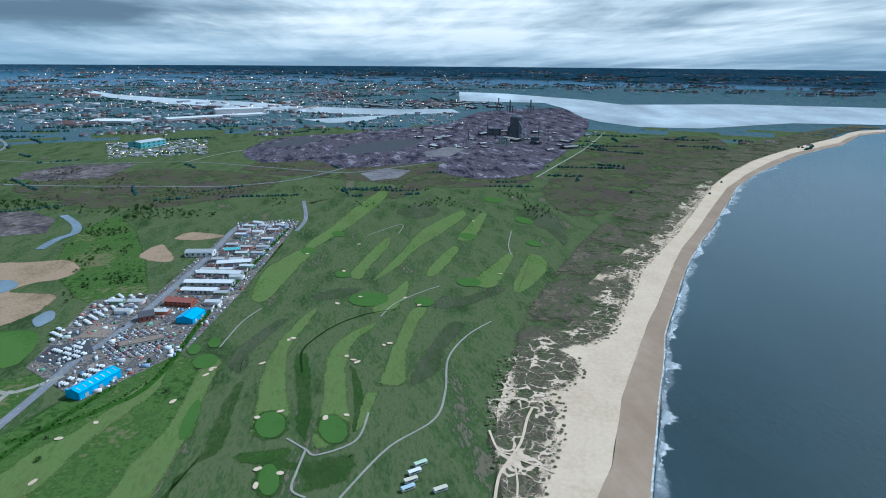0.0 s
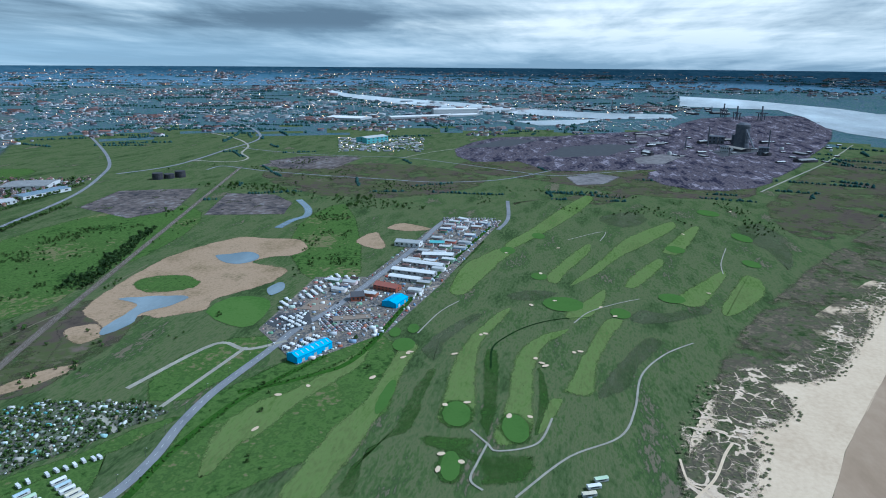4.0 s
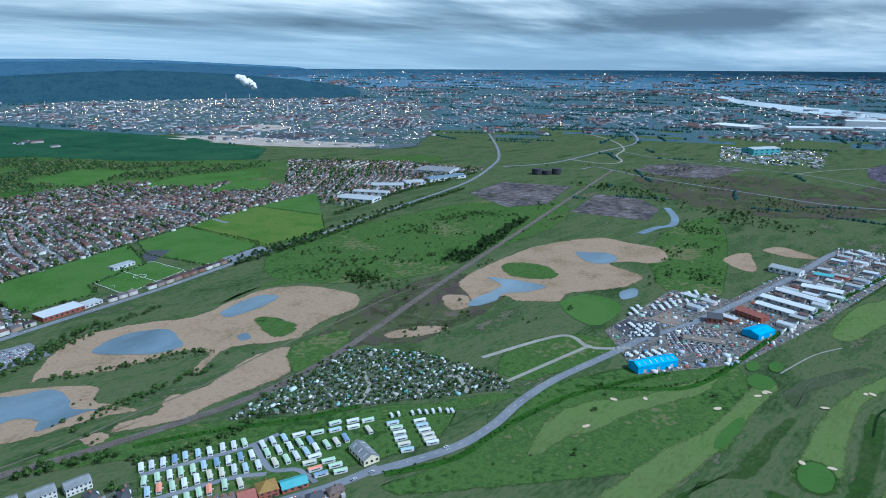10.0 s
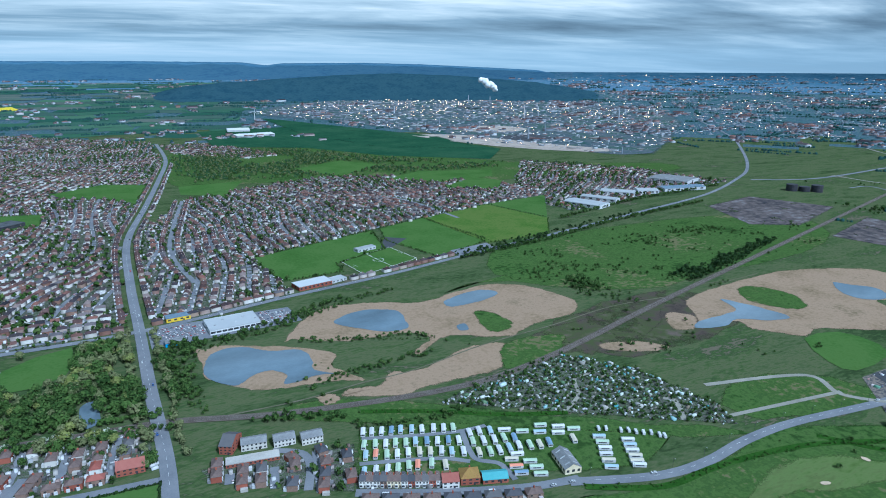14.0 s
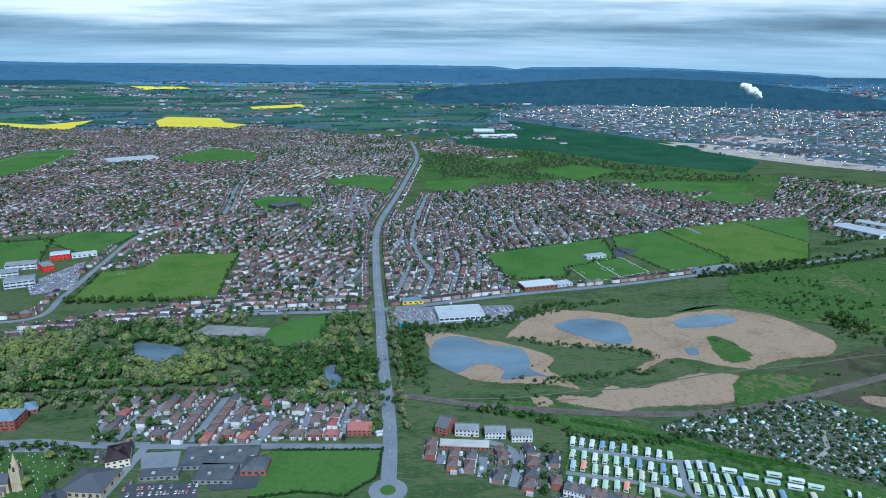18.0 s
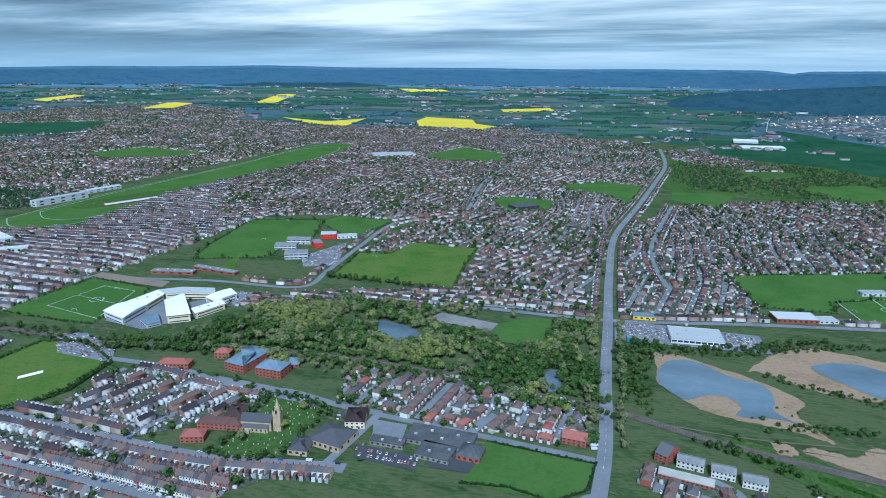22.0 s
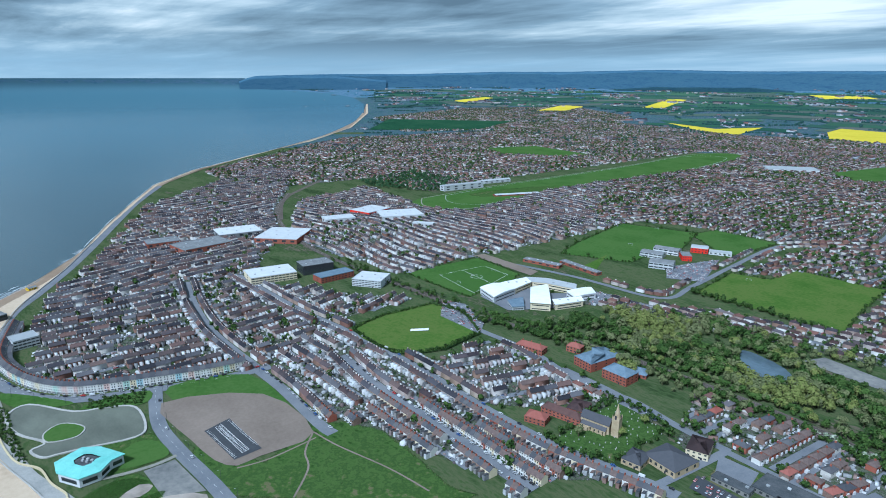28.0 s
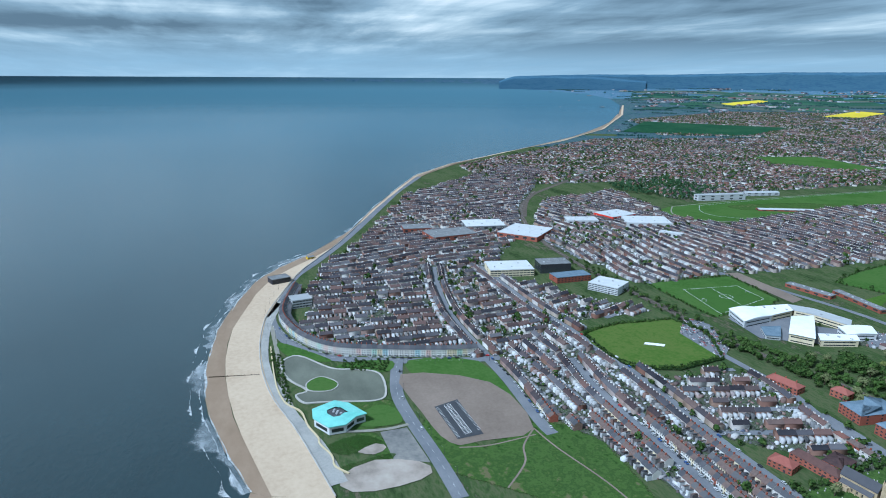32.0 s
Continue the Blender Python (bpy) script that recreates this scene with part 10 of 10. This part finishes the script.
box(V_, F_, -6, 6, -4.5, 4.5, 0, 4, 1, M__, False)
gable(V_, F_, -6, 6, -4.5, 4.5, 4, 5.2, 2, M__, 1)
UNIT_B = (np.array(V_), F_, M__)
UNITS = [q for q, k in zip(UNITS, ok) if k]
mass("estate_units", [UNIT_A, UNIT_B], [UNITS[::2], UNITS[1::2]], [M_PALE, M_CONTAINER, M_ROOF], "small industrial units in rows beside the road", "warehouses")
clutter("allotment_huts", ALLOT, 5.0, 92, "huts, glasshouses and water butts of the allotments", [M_SHEDWOOD, M_SHEDWOOD, M_PALE], (0.35, 0.85), 0.62)

P = scatter(ALLOT, 6.2, 94, roads=False)
mass("allotment_shrubs", BUSHES, plant(P, BUSHES, 95, 0.5, 1.3), [M_BARK, M_LEAF], "fruit bushes and hedges in the allotments", "shrubs")


# ---- hedges, scrub, single trees ----
def hedge(name, line, step, protos, seed, lo, hi, label, spread=1.2, leaf=None):
    rnd = np.random.RandomState(seed)
    n = max(2, int(sum(math.dist(a, b) for a, b in zip(line[:-1], line[1:])) / step))
    P = resample(line, n) + rnd.uniform(-spread, spread, (n, 2))
    mass(name, protos, plant(P, protos, seed, lo, hi), [M_BARK, leaf or M_BUSH], label, "hedge")


for i, line in enumerate((HEDGE_A, HEDGE_B, HEDGE_C)):
    hedge("hedge", line, 1.6, BUSHES, 110 + i, 0.5, 0.9, "dark clipped hedge round the field", 0.4)
for i, line in enumerate((HEDGE_D, HEDGE_E, HEDGE_F, HEDGE_G, HEDGE_I)):
    hedge("tree_belt", line, 4.0, TREES, 120 + i, 0.45, 1.0, "belt of scrubby trees along the boundary", 5.0, M_LEAF)
for i, (poly, step) in enumerate(((CRICKET, 2.0), (FIELD_A, 5.0), (FIELD_B, 6.0), (FIELD_C, 8.0), (FIELD_D, 5.0), (FIELD_E, 6.0), (FIELD_F, 7.0), (ASTRO_G, 5.0), (FIELD_J, 7.0), (FIELD_K, 8.0))):
    hedge("field_hedge", poly + poly[:1], step, BUSHES, 230 + i, 0.5, 1.3, "dark uneven hedge round the playing field", 1.6, M_LEAF)
for i, (poly, step) in enumerate(((FIELD_D, 34.0), (FIELD_E, 40.0), (FIELD_A, 46.0), (CHURCHYARD, 20.0), (Q_ESTATE, 24.0), (Q_COATHAM_B, 22.0))):
    hedge("field_trees", poly + poly[:1], step, SMALL_TREES, 250 + i, 0.5, 1.1, "single dark trees along the boundary", 5.0, M_LEAF)
M_RANK = mat("rank_grass", [(0.0192, 0.046, 0.0072), (0.036, 0.075, 0.0108), (0.06, 0.1, 0.0168)], 0.03, 0.4, island=0.4, spec=0.2)
for i, line in enumerate((HEDGE_J, HEDGE_K, HEDGE_L, HEDGE_H)):
    hedge("bank_scrub", line, 2.0, BUSHES, 130 + i, 0.2, 0.6, "rank dark grass and scrub on the bank", 2.6, M_RANK)
hedge("railway_scrub", RAIL[4:9], 4.5, TREES, 140, 0.45, 0.95, "trees along the railway", 14.0, M_LEAF)
for k_ in (-13, 13):
    hedge("railway_trees", [(x, y + k_) for x, y in RAIL[7:13]], 3.4, TREES, 143 + k_, 0.5, 1.05, "dense green trees beside the railway", 4.5, M_LEAF_G if k_ > 0 else M_LEAF)
hedge("roadside_trees", TRUNK_ROAD[4:9], 7.0, TREES, 141, 0.5, 0.9, "trees beside the trunk road", 16.0)
for k_ in (-15, 15):
    hedge("roadside_trees", [(x + k_, y) for x, y in KIRK_LANE[1:4]], 8.0, TREES, 145 + k_, 0.6, 1.1, "olive trees along the straight road", 3.0, M_LEAF_M)
hedge("churchyard_trees", CHURCHYARD + CHURCHYARD[:1], 9.0, TREES, 142, 0.5, 0.95, "trees round the churchyard", 3.0, M_LEAF)
for i, poly in enumerate((SCRUB_A, SCRUB_B, SCRUB_C, SCRUB_D, SCRUB_E)):
    P = scatter(poly, (7, 7, 16, 7, 10)[i], 150 + i, 2.0)
    mass("scrub", BUSHES + TREES[:2], plant(P, BUSHES + TREES[:2], 160 + i, 0.5, 1.4 if i < 4 else 1.0), [M_BARK, M_LEAF if i != 1 else M_BUSH], "dark scrub thicket on rough grass", "scrub")
for i, line in enumerate((SCRUB_L1, SCRUB_L2, SCRUB_L3, SCRUB_L4, SCRUB_L5, SCRUB_L6)):
    hedge("marsh_scrub", line, 2.2, BUSHES, 190 + i, 0.5, 1.5, "dark thorn scrub along the marsh", 6.0, M_LEAF)
# thorn and bramble in drifts over the rough land
for i, (poly, step, cut) in enumerate(((MEADOW_A, 9, 0.3), (MEADOW_F, 10, 0.3), (MEADOW_C, 8, 0.2), (SCRUB_WIDE, 13, 0.24), (MARSH_ALL, 9, 0.34))):
    P = scatter(poly, step, 410 + i, 3.0, roads=False)
    P = P[np.array([noise.noise((x * 0.011, y * 0.011, 3.0 + i)) + 0.45 * noise.noise((x * 0.05, y * 0.05, 1.0)) for x, y in P]) > cut]
    P = P[~np.any([boxed(P, np.array(q, float), 1.0, lambda s: inside(s, np.array(q, float))) for q in (POND_A, POND_B, POND_C, POND_E, POND_F, REED_A, REED_B, REED_D, WARRENBY, ALLOT)], axis=0)]
    for line, half in ROADS:
        P = P[~boxed(P, line, half + 2, lambda q: near_line(q, line, half + 2))]
    mass("thorn_scrub", BUSHES, plant(P, BUSHES, 420 + i, 0.4, 1.5), [M_BARK, M_LEAF], "drifts of dark thorn scrub on rough grass", "scrub")
GORSE = []
rg = np.random.RandomState(171)
for poly, n in ((MEADOW_A, 60), (MEADOW_F, 40), (MEADOW_C, 24), (DUNES, 160), (MEADOW_B, 14)):
    A = np.array(poly, float)
    Q = rg.uniform(A.min(0), A.max(0), (n * 3, 2))
    Q = Q[inside(Q, A)][:n]
    GORSE.append(Q)
GORSE = np.concatenate(GORSE)
mass("gorse_bushes", BUSHES, plant(GORSE, BUSHES, 172, 0.4, 1.5), [M_BARK, M_LEAF], "scattered dark bushes on the rough grass", "bushes")


def single_trees():
    rnd = random.Random(33)
    pats = []
    for i in range(4):
        t = thing("park_tree", 0, 0, -900, 0, ("broad dark green tree in the park", "tall spring-green tree in the park", "round yellow-green tree in the park", "spreading green tree by the lake")[i], "tree", "park trees")
        V, F, M = tree_crown(200 + i, 300, 0.85, 4.4, 10.5)
        leafF = [f for f, m in zip(F, M) if m == 1]
        put("crown", shared("crown#%d" % i, V.tolist(), leafF, [(M_LEAF, M_LEAF_M, M_LEAF_L, M_LEAF_M)[i]]), t)
        V, F = [], []
        cyl(V, F, 0, 0, 0, 5.5, 0.45, 0.25, 7, False)
        for k in range(4):
            a = k * 1.57 + 0.4
            o = len(V)
            V += [(0.15, 0, 4), (-0.15, 0, 4), (0, 0.15, 4.3), (2 * math.cos(a), 2 * math.sin(a), 7.5)]
            F += [(o, o + 1, o + 3), (o + 1, o + 2, o + 3), (o + 2, o, o + 3)]
        put("trunk", shared("trunk#%d" % i, V, F, [M_BARK]), t)
        pats.append(pattern(t))
    P = np.concatenate([scatter(WOOD_PARK, 24, 201, 3.0), scatter(Q_ESTATE, 60, 202, 3.0), scatter(CHURCHYARD, 40, 203, roads=False)])
    P = P[np.argsort(np.hypot(P[:, 0], P[:, 1]))][:110]
    for x, y in P:
        t = stamp(rnd.choice(pats), x, y, 0, rnd.uniform(0, 360))
        k = rnd.uniform(0.8, 1.25)
        t.scale = (k, k, k * rnd.uniform(0.85, 1.1))


single_trees()


# ---- golf, pitches, street furniture ----
def ellipse(cx, cy, a, b, turn, n=10):
    return [(cx + a * math.cos(k * 6.283 / n) * math.cos(turn) - b * math.sin(k * 6.283 / n) * math.sin(turn), cy + a * math.cos(k * 6.283 / n) * math.sin(turn) + b * math.sin(k * 6.283 / n) * math.cos(turn)) for k in range(n)]


for i, (x, y, a_, b_, turn_) in enumerate(GREENS):
    if i < 3:
        patch("green_surround", ellipse(x, y, a_ + 6, b_ + 6, turn_, 12), M_RANKG, 3, "dark ring of semi-rough round a green", "grass", 2, 1.2, border=9.0)
    patch("putting_green", ellipse(x, y, a_, b_, turn_, 12), M_PUTTING, 4, "smooth bright putting green", "green", 2, 0.5)
for i, (x, y) in enumerate(BUNKERS):
    t = patch("bunker", ellipse(x, y, 3.0 + i % 3 * 0.7, 2.1 + i % 2 * 0.4, i * 1.1), M_SAND, 6, "small pale sand bunker on the golf links", "bunker", 2, 0.2)


def line_rect(name, a, b, c, d, w, material, z, label):
    """White lines round a pitch and across its middle."""
    pts = [np.array(p, float) for p in (a, b, c, d)]
    V, F = [], []
    segs = [(pts[i], pts[(i + 1) % 4]) for i in range(4)] + [((pts[0] + pts[1]) / 2, (pts[2] + pts[3]) / 2)]
    for p, q in segs:
        n = (q - p) / np.hypot(*(q - p))
        n = np.array([-n[1], n[0]]) * w / 2
        o = len(V)
        V += [(*(p + n), z), (*(q + n), z), (*(q - n), z), (*(p - n), z)]
        F.append((o, o + 3, o + 2, o + 1))
    o, c0 = len(V), sum(pts) / 4
    for k in range(24):
        for r in (9.15 - w / 2, 9.15 + w / 2):
            V.append((c0[0] + r * math.cos(k * 0.2618), c0[1] + r * math.sin(k * 0.2618), z))
    for k in range(24):
        i, j = o + 2 * k, o + 2 * ((k + 1) % 24)
        F.append((i, i + 1, j + 1, j))
    tagged(raw_mesh(name, V, F, None, [material]), label, "marking", kind="structure")


line_rect("pitch_lines", *ASTRO, 0.5, M_WHITELINE, 0.95, "white lines of the all-weather pitch")
line_rect("pitch_lines", *STADIUM, 0.6, M_WHITELINE, 0.95, "white rail and lines of the football pitch")


def goals():
    t = thing("football_goal", 0, 0, -900, 0, "white football goal on the pitch", "goal", "football goals")
    put("crossbar", prism("goal_bar", -3.7, 3.7, -0.1, 0.1, 2.4, 2.6, M_WHITE), t)
    for sx in (-3.7, 3.7):
        put("post", prism("goal_post", -0.1, 0.1, -0.1, 0.1, 0, 2.5, M_WHITE), t, sx)
        put("stay", shared("goal_stay", [(-0.06, 0, 2.5), (0.06, 0, 2.5), (0.06, 1.8, 0), (-0.06, 1.8, 0)], [(0, 1, 2, 3)], [M_WHITE]), t, sx)
    g = pattern(t)
    for P in (ASTRO, STADIUM, FIELD_D, FIELD_E):
        A = np.array(P[:4], float)
        for p, q in ((A[0] + A[3], A[1] + A[2]), (A[1] + A[2], A[0] + A[3])):
            p, q = p / 2, q / 2
            c = p + (q - p) * 0.06
            d = q - p
            stamp(g, c[0], c[1], 0.6, math.degrees(math.atan2(d[1], d[0])) + 90)


goals()


def lamps():
    t = thing("street_lamp", 0, 0, -900, 0, "grey street lamp beside the main road", "street lamp", "street lamps")
    V, F = [], []
    cyl(V, F, 0, 0, 0, 9, 0.14, 0.08, 6)
    put("pole", shared("lamp_pole", V, F, [M_STEEL]), t)
    put("arm", prism("lamp_arm", -0.06, 0.06, 0, 1.6, 8.9, 9.0, M_STEEL), t)
    put("lantern", prism("lamp_head", -0.18, 0.18, 1.4, 2.1, 8.8, 8.95, M_PALE), t)
    g = pattern(t)
    for line, off, step, a, b in ((KIRK_LANE, 6.8, 34, 0, 0.4), (MAJUBA_ROAD, 7, 30, 0, 1), (SEAFRONT_ROAD, 8, 30, 0, 0.3), (TOD_ROAD, 6, 36, 0, 0.6)):
        for k, (x, y, r, st) in enumerate(along(line, 1, off, step, "lamp", 3, a, b, 0)):
            stamp(g, x, y, 0.5, math.degrees(r) + 180)


lamps()


# ---- car park bays, churchyard stones, rails, groyne, surf ----
def bays():
    A = np.array(CARPARK, float)
    u, v = A[1] - A[0], A[3] - A[0]
    V, F = [], []

    def bar(p, q, w=0.34):
        n = (q - p) / np.hypot(*(q - p))
        n = np.array([-n[1], n[0]]) * w / 2
        o = len(V)
        V.extend([(*(p + n), 0.95), (*(q + n), 0.95), (*(q - n), 0.95), (*(p - n), 0.95)])
        F.append((o, o + 3, o + 2, o + 1))
    for a0, a1 in ((0.02, 0.13), (0.36, 0.47), (0.5, 0.61), (0.87, 0.98)):
        for k in range(25):
            s = 0.06 + 0.9 * k / 24
            bar(A[0] + u * a0 + v * s, A[0] + u * a1 + v * s)
    for a0 in (0.36, 0.485, 0.61):
        bar(A[0] + u * a0 + v * 0.06, A[0] + u * a0 + v * 0.96, 0.34)
    tagged(raw_mesh("bay_markings", V, F, None, [M_WHITELINE]), "white parking bay lines on new asphalt", "marking", kind="structure")


bays()
V_, F_, M__ = [], [], []
box(V_, F_, -0.4, 0.4, -0.12, 0.12, 0, 1.3, 0, M__)
P = scatter(CHURCHYARD, 8.0, 210, roads=False)
P = P[np.hypot(P[:, 0] - CHURCH[0], (P[:, 1] - CHURCH[1])) > 20]
mass("gravestones", [(np.array(V_), F_, M__)], [np.c_[P, np.full(len(P), 0.3), np.full(len(P), 0.3), np.ones(len(P))]], [M_PAVE], "grey weathered gravestones in rows", "gravestones")


def rails():
    P = np.array(curvy(RAIL, 6, 0, False))
    t = np.gradient(P, axis=0)
    t /= np.hypot(t[:, 0], t[:, 1])[:, None]
    n = np.stack([-t[:, 1], t[:, 0]], 1)
    for off in (-2.45, -1.0, 1.0, 2.45):
        V, F = [], []
        for p, m in zip(P, n):
            for w in (-0.12, 0.12):
                q = p + m * (off + w)
                V.append((q[0], q[1], 0.86))
        F = [(2 * i, 2 * i + 2, 2 * i + 3, 2 * i + 1) for i in range(len(P) - 1)]
        tagged(raw_mesh("rail", squeeze(V), F, None, [M_RAILSTEEL]), "worn steel running rail on ballast", "rail", kind="structure")


M_RAILSTEEL = mat("rail_steel", [(0.2, 0.17, 0.15), (0.32, 0.3, 0.28)], 0.2, 2.0, rough=0.4, metal=0.7)
rails()


def groyne():
    (x0, y0), (x1, y1) = GROYNE
    t = thing("groyne", (x0 + x1) / 2, (y0 + y1) / 2, 0.2, math.degrees(math.atan2(y1 - y0, x1 - x0)), "dark timber groyne across the sand", "groyne")
    L = math.hypot(x1 - x0, y1 - y0)
    for k in range(3):
        put("plank", prism("groyne_plank", -L / 2, L / 2, -0.12, 0.12, 0, 0.28, M_BARK), t, 0, 0, 0.1 + 0.33 * k)
    for k in range(15):
        put("post", prism("groyne_post", -0.18, 0.18, -0.18, 0.18, -0.4, 1.5, M_BARK), t, -L / 2 + (k + 0.5) * L / 15, 0.3)


groyne()


def surf(name, line, off, width, seed, breaks, material, z=0.03, freq=0.03):
    """A sheet of foam: crisp along the shore, thinning out seawards in fans."""
    P = resample(line, 500)
    t = np.gradient(P, axis=0)
    t /= np.hypot(t[:, 0], t[:, 1])[:, None]
    n = np.stack([t[:, 1], -t[:, 0]], 1)
    if n[250, 1] > 0:
        n = -n
    V, F, E = [], [], []
    for i, (p, m) in enumerate(zip(P, n)):
        k = noise.noise((i * freq, seed, 0)) + 0.3 * noise.noise((i * freq * 5, seed, 3))
        w = max(0.0, width * (0.5 + 1.3 * k) - breaks)
        o = off + 3 * noise.noise((i * 0.05, seed, 9))
        for q, zz, e in ((p + m * o, z, 0.55), (p + m * (o + w * 0.12), z + 0.05, 1.0), (p + m * (o + w * 0.55), z + 0.08, 0.75), (p + m * (o + w), z, 0.0)):
            V.append((q[0], q[1], zz + lift(*q)))
            E.append(e)
        F += [] if i == 0 else [(4 * i - 4 + j, 4 * i - 3 + j, 4 * i + 1 + j, 4 * i + j) for j in (0, 1, 2)]
    ob = raw_mesh(name, squeeze(V), F, None, [material], True)
    ob.data.attributes.new("edge", "FLOAT", "POINT").data.foreach_set("value", E)
    tagged(ob, "white broken surf along the shore", "surf", kind="structure")


for i, (line, off, w, br, ml, fq) in enumerate(((W_WATER[:18], -1.5, 4, 0.3, M_FOAM, 0.03), (W_WATER[:8], 3, 22, 8.5, M_FOAM, 0.028), (W_WATER[6:14], 2, 17, 4.0, M_FOAM, 0.03), (W_WATER[:16], 1, 34, 5.0, M_SUDS, 0.02),
                                                (E_WATER[:12], -1.5, 4, 0.3, M_FOAM, 0.03), (E_WATER[:12], 4, 10, 3.6, M_FOAM, 0.05), (E_WATER[:10], 14, 8, 3.6, M_FOAM, 0.06), (E_WATER[:12], 0, 26, 4.0, M_SUDS, 0.03), (E_WATER[10:19], 1, 5, 0.6, M_FOAM, 0.04))):
    surf("surf", line, off, w, 7 + i, br, ml, 0.03 + 0.02 * i, fq)


# ---- dune hummocks, a plume of steam ----
def hummock(seed):
    rnd = random.Random(seed)
    V, F, n = [(0, 0, 0.22)], [], 9
    R = [rnd.uniform(0.7, 1.15) for _ in range(n)]
    for r, z in ((0.65, 0.17), (1.0, -0.06)):
        V += [(R[k] * r * math.cos(k * 6.283 / n), R[k] * r * math.sin(k * 6.283 / n), z) for k in range(n)]
    for k in range(n):
        j = (k + 1) % n
        F += [(0, 1 + k, 1 + j), (1 + k, 1 + n + k, 1 + n + j, 1 + j)]
    return np.array(V), F, [0] * len(F)


HUMMOCKS = [hummock(300 + i) for i in range(5)]
P = np.concatenate([scatter(q, 6.0, 310 + i, roads=False, jitter=0.6) for i, q in enumerate((SANDY_A, SANDY_B, SANDY_C))])
for line in (DUNE_TRACKS_A, DUNE_TRACKS_B, DUNE_TRACKS_C):
    P = P[~near_line(P, np.array(line, float), 4.0)]
rows = plant(P, HUMMOCKS, 320, 0.7, 2.2)
for q in rows:
    q[:, 2] = 1.45
mass("dune_hummocks", HUMMOCKS, rows, [M_HUMMOCK], "low marram tufts with sand between", "dunes")
M_BLOSSOM = mat("may_blossom", [(0.12, 0.16, 0.08), (0.28, 0.32, 0.22), (0.45, 0.47, 0.4)], 0.1, 0.8, island=0.6)
hedge("blossom_bushes", BLOSSOM, 4.0, BUSHES, 180, 1.0, 2.2, "pale flowering bushes along the railway", 5.0, M_BLOSSOM)


def steam():
    """A small white plume over the works, of rounded billows."""
    (x0, y0), (x1, y1) = STEAM
    w = squeeze((x0, y0, lift(x0, y0)))[0]
    w = np.array([0, 0, EYE_Z]) + (w - np.array([0, 0, EYE_Z])) * 0.86
    rnd = random.Random(3)
    bm = bmesh.new()
    for k in range(16):
        u = k / 15
        r = 9 + 26 * u * (1.25 - u)
        bmesh.ops.create_icosphere(bm, subdivisions=2, radius=r * rnd.uniform(0.8, 1.1), matrix=Matrix.Translation((-95 * u ** 1.3 + rnd.uniform(-6, 6), rnd.uniform(-8, 8), 14 + 62 * u + rnd.uniform(-7, 7))))
    for v in bm.verts:
        v.co += v.normal * 5.0 * noise.noise(v.co * 0.07)
    me = bpy.data.meshes.new("steam_plume")
    bm.to_mesh(me)
    bm.free()
    ob = finish("steam_plume", me, [mat("steam", [(0.7, 0.71, 0.72), (0.8, 0.8, 0.8)], 0.05, 0.2)], True)
    ob.matrix_basis = pose(w[0], w[1], w[2], 0, 0, math.degrees(math.atan2(y0, x0)) - 90)
    tagged(ob, "white billowing steam plume above the works", "steam")


steam()
